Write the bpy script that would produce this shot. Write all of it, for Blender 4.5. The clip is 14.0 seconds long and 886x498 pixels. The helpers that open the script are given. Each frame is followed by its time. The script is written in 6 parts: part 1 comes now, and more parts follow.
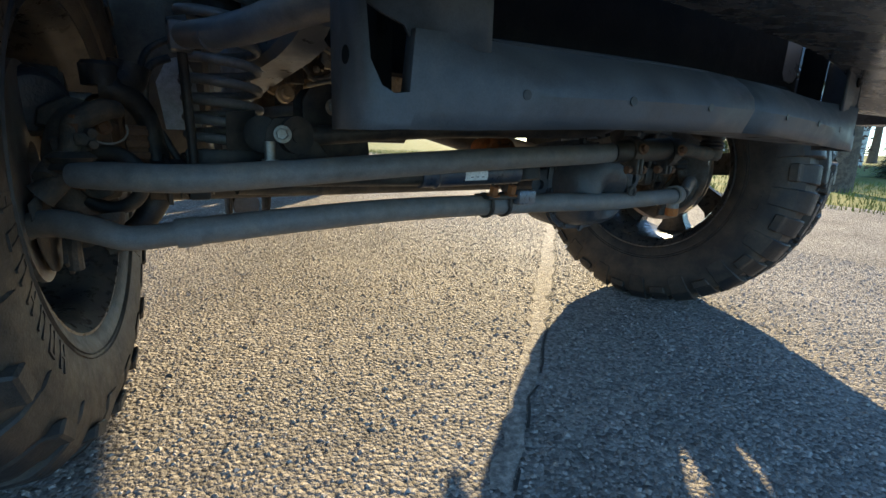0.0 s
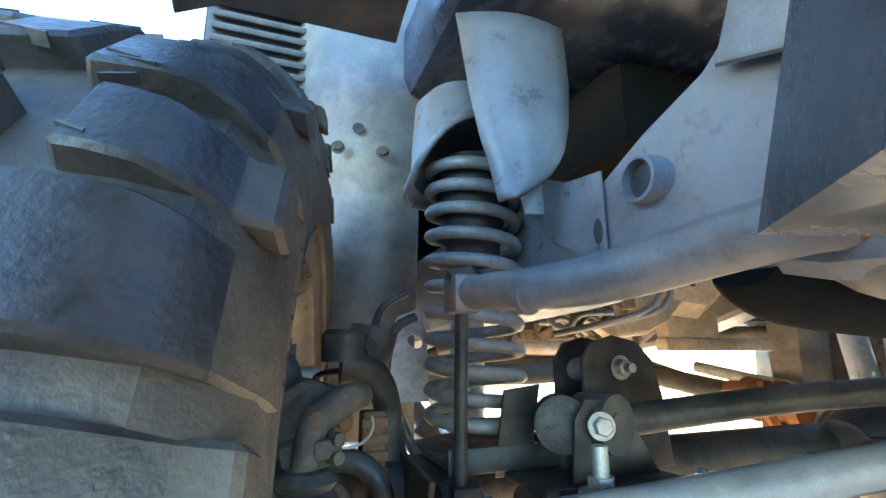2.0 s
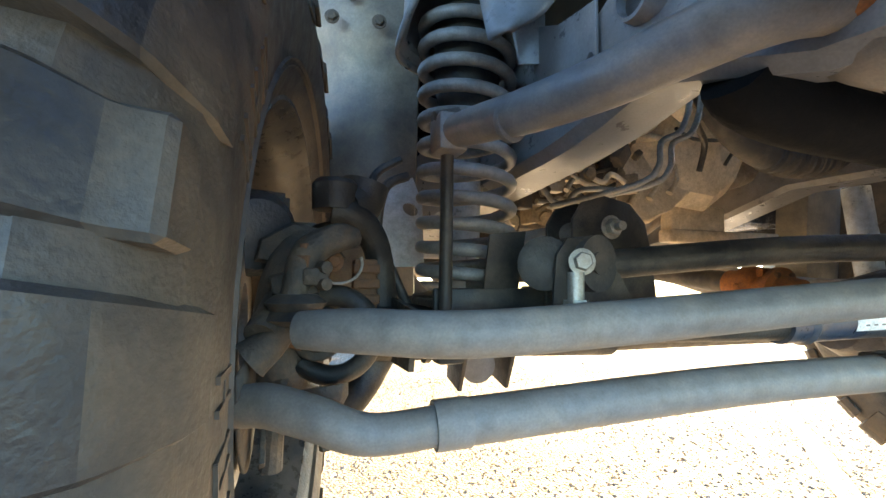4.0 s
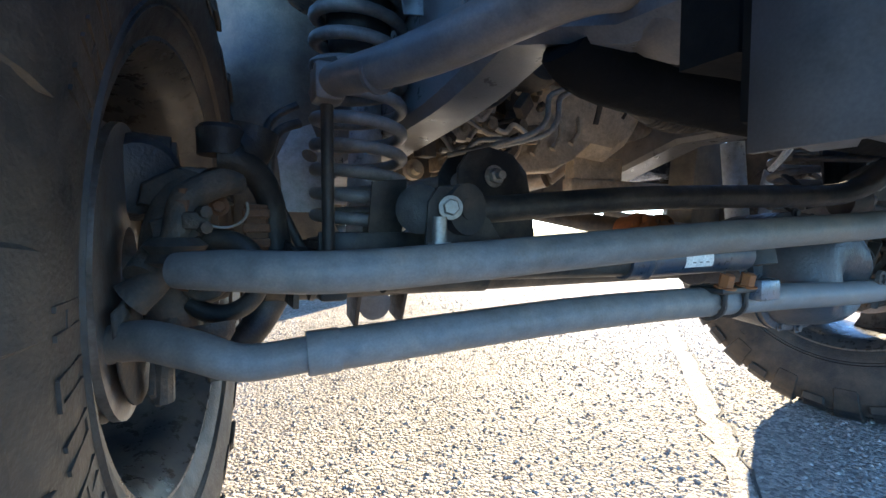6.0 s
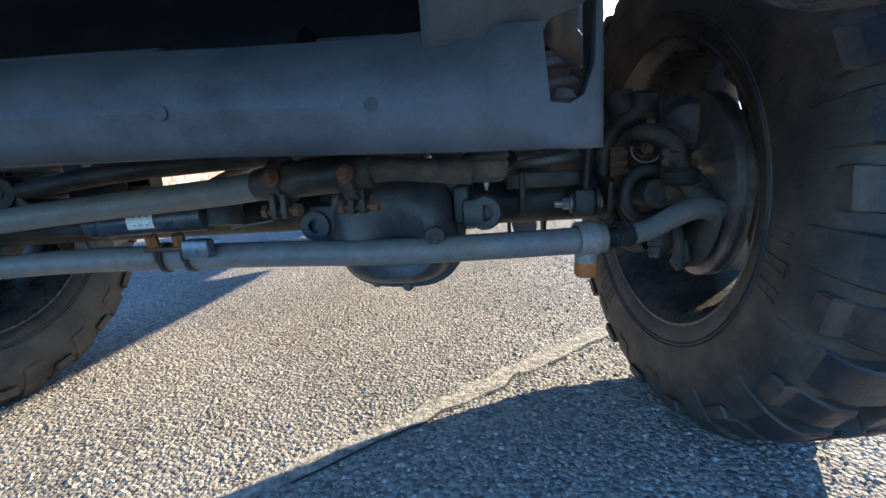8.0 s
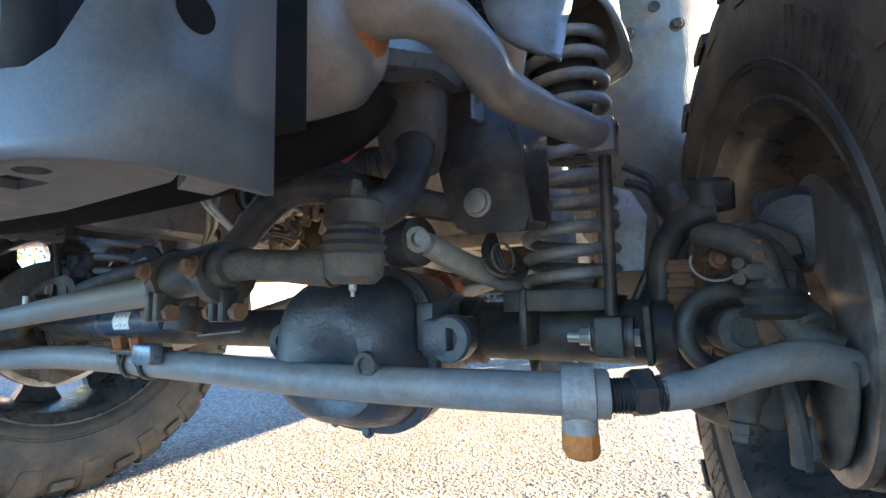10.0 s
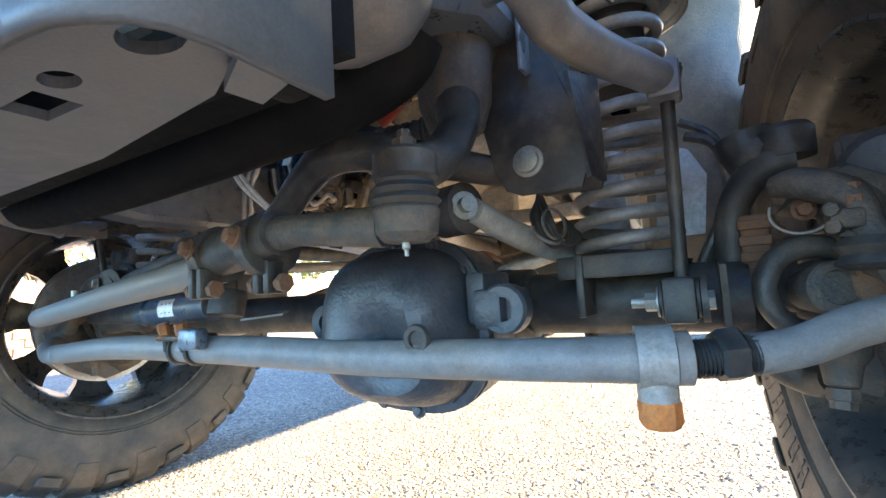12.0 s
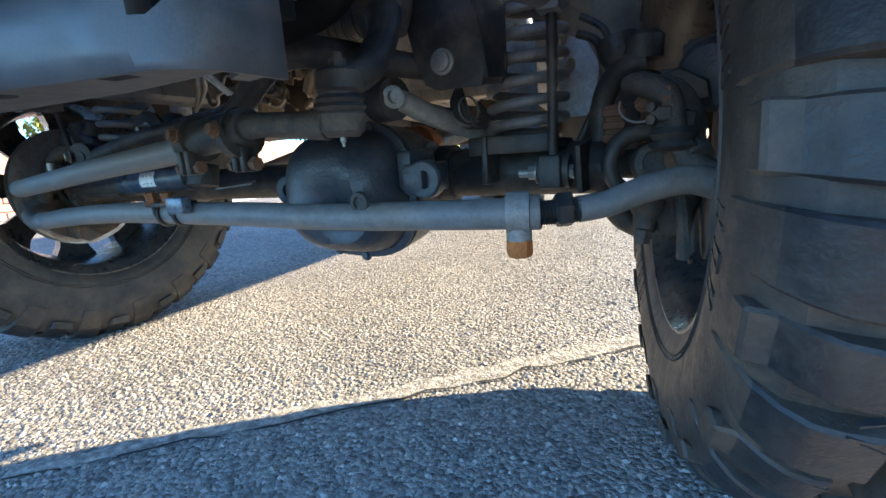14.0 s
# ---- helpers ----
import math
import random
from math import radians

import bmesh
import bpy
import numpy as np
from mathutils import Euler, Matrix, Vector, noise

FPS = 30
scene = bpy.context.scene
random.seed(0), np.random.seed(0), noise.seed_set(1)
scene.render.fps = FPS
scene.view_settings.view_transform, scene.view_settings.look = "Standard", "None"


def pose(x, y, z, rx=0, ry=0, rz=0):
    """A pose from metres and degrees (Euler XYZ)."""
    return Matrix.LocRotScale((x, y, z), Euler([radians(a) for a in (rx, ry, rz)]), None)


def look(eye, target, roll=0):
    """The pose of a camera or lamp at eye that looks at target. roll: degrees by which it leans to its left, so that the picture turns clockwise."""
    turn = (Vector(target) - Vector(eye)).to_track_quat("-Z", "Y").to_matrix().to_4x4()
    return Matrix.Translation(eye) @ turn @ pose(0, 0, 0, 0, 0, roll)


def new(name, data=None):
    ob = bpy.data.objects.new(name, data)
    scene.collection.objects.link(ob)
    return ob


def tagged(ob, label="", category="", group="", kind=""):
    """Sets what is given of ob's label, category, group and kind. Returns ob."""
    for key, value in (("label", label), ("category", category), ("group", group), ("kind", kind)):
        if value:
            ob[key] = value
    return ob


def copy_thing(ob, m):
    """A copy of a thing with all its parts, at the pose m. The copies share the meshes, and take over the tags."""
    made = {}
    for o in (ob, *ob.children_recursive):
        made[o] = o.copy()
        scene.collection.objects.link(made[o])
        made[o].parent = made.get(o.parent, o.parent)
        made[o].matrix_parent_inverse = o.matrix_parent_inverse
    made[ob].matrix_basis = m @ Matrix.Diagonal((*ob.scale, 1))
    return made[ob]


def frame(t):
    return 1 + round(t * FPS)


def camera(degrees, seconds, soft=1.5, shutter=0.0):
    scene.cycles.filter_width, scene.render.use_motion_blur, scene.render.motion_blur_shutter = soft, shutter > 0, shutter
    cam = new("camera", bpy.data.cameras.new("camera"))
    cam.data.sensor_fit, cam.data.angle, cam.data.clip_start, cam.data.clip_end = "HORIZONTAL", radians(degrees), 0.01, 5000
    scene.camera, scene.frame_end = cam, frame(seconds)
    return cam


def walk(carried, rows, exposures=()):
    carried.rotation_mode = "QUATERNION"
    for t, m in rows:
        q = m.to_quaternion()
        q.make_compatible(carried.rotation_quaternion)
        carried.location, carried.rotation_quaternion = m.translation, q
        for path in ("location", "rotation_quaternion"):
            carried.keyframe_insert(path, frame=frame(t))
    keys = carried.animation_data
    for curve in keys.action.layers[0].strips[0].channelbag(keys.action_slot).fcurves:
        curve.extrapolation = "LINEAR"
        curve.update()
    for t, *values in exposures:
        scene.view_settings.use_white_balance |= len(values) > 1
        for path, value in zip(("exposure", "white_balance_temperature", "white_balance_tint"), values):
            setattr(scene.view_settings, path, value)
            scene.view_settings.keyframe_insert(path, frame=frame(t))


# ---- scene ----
EXPO = [(0, 1.5, 7350, -2), (0.6, 1.65, 7300, -2), (1.0, 2.4, 7700, -2), (1.5, 3.75, 7800, -2), (2.0, 4.6, 8300, -2), (3.0, 4.6, 10900, 4), (5.5, 2.7, 6450, 1), (6.0, 2.85, 6300, 2), (6.5, 3.0, 6350, -2), (7.2, 2.05, 5950, -2), (9.5, 2.75, 6200, 1),
        (11.0, 4.5, 8300, 0), (12.0, 3.8, 7100, 1), (12.6, 2.9, 5400, -2), (13.2, 2.3, 5300, -2), (14.0, 2.6, 6100, -2)]
# camera: metres and degrees
PATH = [
    (0, (-0.598, -0.828, 0.478), (0.458, 0.805, 0.009), 2.2),
    (0.5, (-0.667, -0.543, 0.394), (0.213, 1.253, 0.400), -3.5),
    (1, (-0.694, -0.492, 0.468), (0.058, 1.349, 0.678), -3.1),
    (1.5, (-0.715, -0.488, 0.517), (0.001, 1.344, 0.878), -0.8),
    (2, (-0.712, -0.498, 0.539), (-0.047, 1.335, 0.984), -0.2),
    (2.5, (-0.708, -0.494, 0.524), (-0.085, 1.360, 0.944), 0.3),
    (3, (-0.697, -0.495, 0.491), (-0.114, 1.389, 0.824), -0.0),
    (5.5, (-0.655, -0.498, 0.448), (0.112, 1.348, 0.402), 0.1),
    (6, (-0.634, -0.555, 0.455), (0.210, 1.255, 0.361), 0.4),
    (6.5, (-0.523, -0.767, 0.480), (0.372, 0.965, 0.034), 3.4),
    (7, (-0.144, -0.925, 0.517), (0.446, 0.899, -0.053), 0.1),
    (9.5, (0.588, -0.567, 0.420), (-0.279, 1.233, 0.507), 0.1),
    (10, (0.598, -0.574, 0.442), (-0.287, 1.206, 0.657), -1.4),
    (10.5, (0.604, -0.579, 0.445), (-0.280, 1.178, 0.810), -2.3),
    (11, (0.599, -0.580, 0.442), (-0.284, 1.167, 0.853), -3.0),
    (11.5, (0.578, -0.566, 0.422), (-0.339, 1.179, 0.761), -3.2),
    (12, (0.563, -0.556, 0.419), (-0.431, 1.169, 0.610), -3.5),
    (12.5, (0.525, -0.566, 0.401), (-0.620, 1.074, 0.438), -2.9),
    (13, (0.485, -0.605, 0.395), (-0.853, 0.882, 0.393), -1.7),
    (13.5, (0.528, -0.568, 0.405), (-0.655, 1.044, 0.330), -0.4),
    (14, (0.671, -0.674, 0.434), (-0.195, 1.081, 0.019), -4.0),
]
cam = camera(88, 14.0)
walk(cam, [(t, look(eye, target, roll)) for t, eye, target, roll in PATH],
     exposures=EXPO)

# world and sun: low sun from behind the driver-side wheel, clear sky
AZ = radians(43.0)
EL = radians(16.0)
world = bpy.data.worlds.new("world")
scene.world = world
world.use_nodes = True
wn = world.node_tree.nodes
sky = wn.new("ShaderNodeTexSky")
sky.sky_type = 'NISHITA'
sky.sun_disc = False
sky.ozone_density = 5.0
sky.air_density = 0.65
sky.dust_density = 0.1
sky.sun_elevation = EL
sky.sun_rotation = math.pi / 2 - AZ
wn["Background"].inputs[1].default_value = 0.15
world.node_tree.links.new(sky.outputs[0], wn["Background"].inputs[0])
sun_data = bpy.data.lights.new("sun", 'SUN')
sun_data.energy, sun_data.angle, sun_data.color = 4.2, radians(0.5), (1.0, 0.80, 0.59)
sun = new("sun", sun_data)
S = Vector((math.cos(AZ) * math.cos(EL), math.sin(AZ) * math.cos(EL), math.sin(EL)))
sun.matrix_world = look(S * 20, (0, 0, 0))


# ---- materials ----
def material(name, base, rough=0.6, metal=0.0, spots=None, amount=0.35, scale=30.0, bump=0.15, fine=400.0, low=0.42, high=0.68, dist=0.002, spec=0.5):
    """A surface in two tones: grain, and stains of a second colour at a larger size."""
    m = bpy.data.materials.new(name)
    m.use_nodes = True
    nt = m.node_tree
    b = nt.nodes["Principled BSDF"]
    b.inputs["Roughness"].default_value = rough
    b.inputs["Metallic"].default_value = metal
    b.inputs["Specular IOR Level"].default_value = spec
    tc = nt.nodes.new("ShaderNodeTexCoord")
    geo = nt.nodes.new("ShaderNodeNewGeometry")
    big = nt.nodes.new("ShaderNodeTexNoise")
    big.inputs["Scale"].default_value = scale
    big.inputs["Detail"].default_value = 8
    big.inputs["Roughness"].default_value = 0.65
    small = nt.nodes.new("ShaderNodeTexNoise")
    small.inputs["Scale"].default_value = fine
    small.inputs["Detail"].default_value = 3
    for n in (big, small):
        nt.links.new(geo.outputs["Position"], n.inputs["Vector"])
    ramp = nt.nodes.new("ShaderNodeMapRange")
    ramp.inputs[1].default_value, ramp.inputs[2].default_value = low, high
    nt.links.new(big.outputs["Fac"], ramp.inputs[0])
    mul = nt.nodes.new("ShaderNodeMath")
    mul.operation = 'MULTIPLY'
    mul.inputs[1].default_value = amount
    nt.links.new(ramp.outputs[0], mul.inputs[0])
    mix = nt.nodes.new("ShaderNodeMix")
    mix.data_type = 'RGBA'
    mix.inputs["A"].default_value = (*base, 1)
    mix.inputs["B"].default_value = (*(spots or [c * 0.5 for c in base]), 1)
    nt.links.new(mul.outputs[0], mix.inputs["Factor"])
    grain = nt.nodes.new("ShaderNodeMapRange")
    grain.inputs[1].default_value, grain.inputs[2].default_value = 0.3, 0.7
    grain.inputs[3].default_value, grain.inputs[4].default_value = 0.9, 1.1
    nt.links.new(small.outputs["Fac"], grain.inputs[0])
    tone = nt.nodes.new("ShaderNodeMix")
    tone.data_type, tone.blend_type = 'RGBA', 'MULTIPLY'
    tone.inputs["Factor"].default_value = 1.0
    nt.links.new(mix.outputs["Result"], tone.inputs["A"])
    nt.links.new(grain.outputs[0], tone.inputs["B"])
    mid = nt.nodes.new("ShaderNodeTexNoise")
    mid.inputs["Scale"].default_value = scale * 4.3
    mid.inputs["Detail"].default_value = 6
    mid.inputs["Roughness"].default_value = 0.7
    nt.links.new(geo.outputs["Position"], mid.inputs["Vector"])
    wear = nt.nodes.new("ShaderNodeMapRange")
    wear.inputs[1].default_value, wear.inputs[2].default_value = 0.32, 0.68
    wear.inputs[3].default_value, wear.inputs[4].default_value = 0.74, 1.26
    nt.links.new(mid.outputs["Fac"], wear.inputs[0])
    worn = nt.nodes.new("ShaderNodeMix")
    worn.data_type, worn.blend_type = 'RGBA', 'MULTIPLY'
    worn.inputs["Factor"].default_value = 1.0
    nt.links.new(tone.outputs["Result"], worn.inputs["A"])
    nt.links.new(wear.outputs[0], worn.inputs["B"])
    nt.links.new(worn.outputs["Result"], b.inputs["Base Color"])
    dull = nt.nodes.new("ShaderNodeMapRange")
    dull.inputs[1].default_value, dull.inputs[2].default_value = 0.35, 0.65
    dull.inputs[3].default_value, dull.inputs[4].default_value = max(0.05, rough - 0.1), min(1.0, rough + 0.16)
    nt.links.new(mid.outputs["Fac"], dull.inputs[0])
    nt.links.new(dull.outputs[0], b.inputs["Roughness"])
    if bump:
        add = nt.nodes.new("ShaderNodeMath")
        nt.links.new(big.outputs["Fac"], add.inputs[0])
        nt.links.new(small.outputs["Fac"], add.inputs[1])
        bp = nt.nodes.new("ShaderNodeBump")
        bp.inputs["Strength"].default_value = bump
        bp.inputs["Distance"].default_value = dist
        nt.links.new(add.outputs[0], bp.inputs["Height"])
        nt.links.new(bp.outputs[0], b.inputs["Normal"])
    return m


RUST_TONE = (0.25, 0.1, 0.04)
DUST = (0.22, 0.17, 0.12)
BLACK_PAINT = material("dusty black chassis paint", (0.0185, 0.0182, 0.0182), 0.46, 0.0, DUST, 0.30, 16, 0.25, 420, spec=0.4)
FRAME_PAINT = material("black frame paint", (0.135, 0.14, 0.15), 0.34, 0.0, DUST, 0.4, 7, 0.06, 420)
BUMPER_PAINT = material("grey powder coat", (0.070, 0.077, 0.087), 0.45, 0.0, DUST, 0.14, 6, 0.06, 700, spec=0.33)
ROD_GREY = material("dusty grey tube paint", (0.16, 0.155, 0.15), 0.5, 0.0, DUST, 0.6, 10, 0.06, 500)
SWAY_PAINT = material("satin black bar with road dust", (0.12, 0.12, 0.125), 0.38, 0.0, (0.27, 0.2, 0.135), 0.7, 8, 0.08, 500)
COIL_PAINT = material("satin grey spring paint", (0.2, 0.195, 0.19), 0.42, 0.1, DUST, 0.5, 25, 0.12, 700)
TREAD_RUBBER = material("worn tread rubber", (0.020, 0.020, 0.021), 0.42, 0.0, (0.075, 0.056, 0.041), 0.55, 16, 0.35, 260, 0.42, 0.7, spec=0.4)
RUBBER = material("dusty tyre rubber", (0.027, 0.0235, 0.021), 0.55, 0.0, (0.092, 0.068, 0.047), 0.8, 15, 0.35, 300, 0.38, 0.62)
RUBBER_CLEAN = material("black rubber", (0.022, 0.022, 0.023), 0.6, 0.0, DUST, 0.25, 30, 0.2, 500)
STEEL = material("zinc plated steel", (0.32, 0.31, 0.285), 0.45, 0.75, (0.25, 0.2, 0.15), 0.6, 60, 0.15, 800)
CAST = material("dusty cast iron", (0.06, 0.053, 0.047), 0.68, 0.2, (0.17, 0.12, 0.078), 0.6, 34, 0.6, 280)
ALUMINIUM = material("dull cast aluminium", (0.42, 0.4, 0.36), 0.5, 0.5, (0.3, 0.24, 0.17), 0.6, 25, 0.3, 300)
RUST = material("orange surface rust", (0.30, 0.105, 0.03), 0.8, 0.0, (0.16, 0.06, 0.03), 0.7, 60, 0.4, 500)
DIFF_PAINT = material("black differential paint", (0.034, 0.039, 0.048), 0.4, 0.0, (0.12, 0.105, 0.09), 0.4, 18, 0.45, 240)
LINER = material("dusty wheel arch liner", (0.10, 0.098, 0.092), 0.45, 0.0, (0.27, 0.23, 0.17), 0.75, 7, 0.25, 300)
TAN = material("tan heat shield", (0.6, 0.5, 0.37), 0.55, 0.1, (0.32, 0.25, 0.17), 0.6, 14, 0.2, 300)
EXHAUST = material("heat browned exhaust steel", (0.36, 0.33, 0.3), 0.45, 0.8, (0.2, 0.13, 0.08), 0.6, 18, 0.2, 300)
RIM_BLACK = material("gloss black wheel", (0.025, 0.027, 0.03), 0.3, 0.0, DUST, 0.45, 12, 0.02, 500)
PLASTIC = material("black textured plastic", (0.045, 0.045, 0.048), 0.6, 0.0, DUST, 0.3, 12, 0.3, 900)
BODY_BLUE = material("body paint", (0.03, 0.05, 0.09), 0.2, 0.3, DUST, 0.15, 5, 0.0, 500)
LABEL_WHITE = material("white sticker", (0.75, 0.75, 0.72), 0.5, 0.0, (0.4, 0.38, 0.34), 0.3, 60, 0.0)
MARK_BLUE = material("blue paint mark", (0.03, 0.2, 0.65), 0.6, 0.0, None, 0.2, 60, 0.0)
# near-black with little gloss: the deep shade of recesses put into the colour
SHADE_BLACK = material("near-black recess shade", (0.010, 0.010, 0.010), 0.8, 0.0, (0.022, 0.019, 0.015), 0.5, 18, 0.2, 300, spec=0.08)
WIRE = material("black wire sheath", (0.02, 0.02, 0.021), 0.5, 0.0, DUST, 0.3, 40, 0.1)
PAINT_TAG = material("faded yellow tag", (0.6, 0.38, 0.06), 0.6, 0.0, RUST_TONE, 0.5, 80, 0.1)
RUST_DARK = material("dark brown rust", (0.15, 0.07, 0.035), 0.8, 0.0, (0.08, 0.045, 0.03), 0.6, 60, 0.4, 500)
RED = material("red plastic", (0.4, 0.03, 0.02), 0.5, 0.0, DUST, 0.4, 40, 0.1)


# ---- mesh helpers ----
def mesh(name, bm, mat, smooth=True, angle=35):
    bmesh.ops.recalc_face_normals(bm, faces=bm.faces)
    me = bpy.data.meshes.new(name)
    bm.to_mesh(me)
    bm.free()
    for m in (mat if isinstance(mat, (list, tuple)) else [mat]):
        me.materials.append(m)
    if smooth:
        me.shade_smooth()
        me.set_sharp_from_angle(angle=radians(angle))
    return me


FIT = [Matrix()]


def part(name, bm, mat, parent=None, label="", smooth=True, angle=35):
    """Links a bmesh as one mesh object under its thing or part, at the chassis drawing's scale."""
    bmesh.ops.transform(bm, matrix=FIT[0], verts=bm.verts)
    ob = new(name, mesh(name, bm, mat, smooth, angle))
    if parent:
        ob.parent = parent
    return tagged(ob, label)


def thing(name, at, label, category, group="", kind=""):
    ob = new(name)
    ob.empty_display_size = 0.02
    ob.location = at
    bpy.context.view_layer.update()
    return tagged(ob, label, category, group, kind)


def put(name, bm, mat, parent, label="", smooth=True, angle=35):
    """A part whose mesh is written in world metres, under an Empty that has been moved."""
    bmesh.ops.translate(bm, verts=bm.verts, vec=-parent.location)
    return part(name, bm, mat, parent, label, smooth, angle)


def spline(pts, n=8):
    """A smooth line through the points."""
    P = [Vector(p) for p in pts]
    if len(P) == 2:
        return P
    out = []
    for i in range(len(P) - 1):
        a, b, c, d = P[max(i - 1, 0)], P[i], P[i + 1], P[min(i + 2, len(P) - 1)]
        for k in range(n):
            t = k / n
            out.append(0.5 * ((2 * b) + (c - a) * t + (2 * a - 5 * b + 4 * c - d) * t * t + (3 * b - a - 3 * c + d) * t ** 3))
    out.append(P[-1])
    return out


def tube(bm, pts, r, seg=16, n=8, caps=True, smooth_line=True):
    """A round bar along a line; r is one radius or one for each given point."""
    L = spline(pts, n) if smooth_line else [Vector(p) for p in pts]
    if isinstance(r, (int, float)):
        R = [r] * len(L)
    else:
        R = [r[min(int(i * (len(r) - 1) / (len(L) - 1)), len(r) - 2)] * (1 - (i * (len(r) - 1) / (len(L) - 1)) % 1) +
             r[min(int(i * (len(r) - 1) / (len(L) - 1)) + 1, len(r) - 1)] * ((i * (len(r) - 1) / (len(L) - 1)) % 1) for i in range(len(L))]
        R[-1] = r[-1]
    t0 = (L[1] - L[0]).normalized()
    u = t0.orthogonal().normalized()
    rings = []
    for i, p in enumerate(L):
        t = (L[min(i + 1, len(L) - 1)] - L[max(i - 1, 0)]).normalized()
        u = (u - t * u.dot(t)).normalized()
        w = t.cross(u)
        rings.append([bm.verts.new(p + R[i] * (u * math.cos(2 * math.pi * k / seg) + w * math.sin(2 * math.pi * k / seg))) for k in range(seg)])
    for a, b in zip(rings[:-1], rings[1:]):
        for k in range(seg):
            bm.faces.new((a[k], a[(k + 1) % seg], b[(k + 1) % seg], b[k]))
    if caps:
        bm.faces.new(rings[0][::-1])
        bm.faces.new(rings[-1])
    return bm


def lathe(bm, profile, base, axis, seg=24, closed=False):
    """Turns a profile of (along, radius) round an axis that starts at base."""
    axis = Vector(axis).normalized()
    u = axis.orthogonal().normalized()
    w = axis.cross(u)
    rings = []
    for a, r in profile:
        rings.append([bm.verts.new(Vector(base) + axis * a + max(r, 1e-5) * (u * math.cos(2 * math.pi * k / seg) + w * math.sin(2 * math.pi * k / seg))) for k in range(seg)])
    pairs = list(zip(rings[:-1], rings[1:]))
    if closed:
        pairs.append((rings[-1], rings[0]))
    for a, b in pairs:
        for k in range(seg):
            bm.faces.new((a[k], a[(k + 1) % seg], b[(k + 1) % seg], b[k]))
    if not closed:
        bm.faces.new(rings[0][::-1])
        bm.faces.new(rings[-1])
    return bm


def box(bm, a, b, bevel=0.0, turn=None, seg=2):
    """A box between two corners; turn: a matrix about its middle."""
    a, b = Vector(a), Vector(b)
    mid = (a + b) / 2
    m = Matrix.Translation(mid) @ (turn or Matrix()) @ Matrix.Diagonal((*(abs(v) for v in b - a), 1))
    g = bmesh.ops.create_cube(bm, size=1, matrix=m)
    if bevel:
        es = {e for v in g["verts"] for e in v.link_edges}
        bmesh.ops.bevel(bm, geom=list(es), offset=bevel, segments=seg, affect='EDGES', profile=0.5)
    return bm


def plate(bm, outline, thick, normal=(0, -1, 0), bevel=0.0):
    """A sheet with the given outline (points in order), thickened along the normal."""
    n = Vector(normal).normalized() * thick
    lo = [bm.verts.new(Vector(p)) for p in outline]
    hi = [bm.verts.new(Vector(p) + n) for p in outline]
    k = len(lo)
    fs = [bm.faces.new(lo[::-1]), bm.faces.new(hi)]
    for i in range(k):
        bm.faces.new((lo[i], lo[(i + 1) % k], hi[(i + 1) % k], hi[i]))
    if bevel:
        es = [e for e in {e for f in fs for e in f.edges}]
        bmesh.ops.bevel(bm, geom=es, offset=bevel, segments=2, affect='EDGES', profile=0.5)
    return bm


def hexbolt(bm, at, axis, r=0.011, length=0.008, washer=True):
    axis = Vector(axis).normalized()
    at = Vector(at)
    if washer:
        lathe(bm, [(0, r * 1.45), (0.002, r * 1.45), (0.0022, r * 1.2)], at, axis, 18)
    lathe(bm, [(0.002, r), (length, r), (length + 0.001, r * 0.85)], at, axis, 6)
    return bm


def holed(bm, outline, holes, thick, normal, seg=20):
    """A sheet with round or square holes. holes: (centre, half width, half height, sides) in the sheet's plane axes u, v."""
    n = Vector(normal).normalized()
    O = Vector(outline[0])
    u = (Vector(outline[1]) - O).normalized()
    v = n.cross(u)

    def flat(p):
        d = Vector(p) - O
        return d.dot(u), d.dot(v)
    loops = [[flat(p) for p in outline]]
    for c, hw, hh, k in holes:
        cu, cv = flat(c)
        if k == 4:
            loops.append([(cu + a * hw, cv + b * hh) for a, b in ((-1, -1), (1, -1), (1, 1), (-1, 1))])
        else:
            loops.append([(cu + hw * math.cos(2 * math.pi * i / k), cv + hh * math.sin(2 * math.pi * i / k)) for i in range(k)])
    for off in (0.0, thick):
        edges = []
        for L in loops:
            vs_ = [bm.verts.new(O + u * a + v * b + n * off) for a, b in L]
            edges += [bm.edges.new((vs_[i], vs_[(i + 1) % len(vs_)])) for i in range(len(vs_))]
        bmesh.ops.triangle_fill(bm, use_beauty=True, use_dissolve=False, edges=edges)
    for L in loops:
        lo = [bm.verts.new(O + u * a + v * b) for a, b in L]
        hi = [bm.verts.new(O + u * a + v * b + n * thick) for a, b in L]
        for i in range(len(L)):
            j = (i + 1) % len(L)
            bm.faces.new((lo[i], lo[j], hi[j], hi[i]))
    bmesh.ops.remove_doubles(bm, verts=bm.verts, dist=1e-5)
    return bm


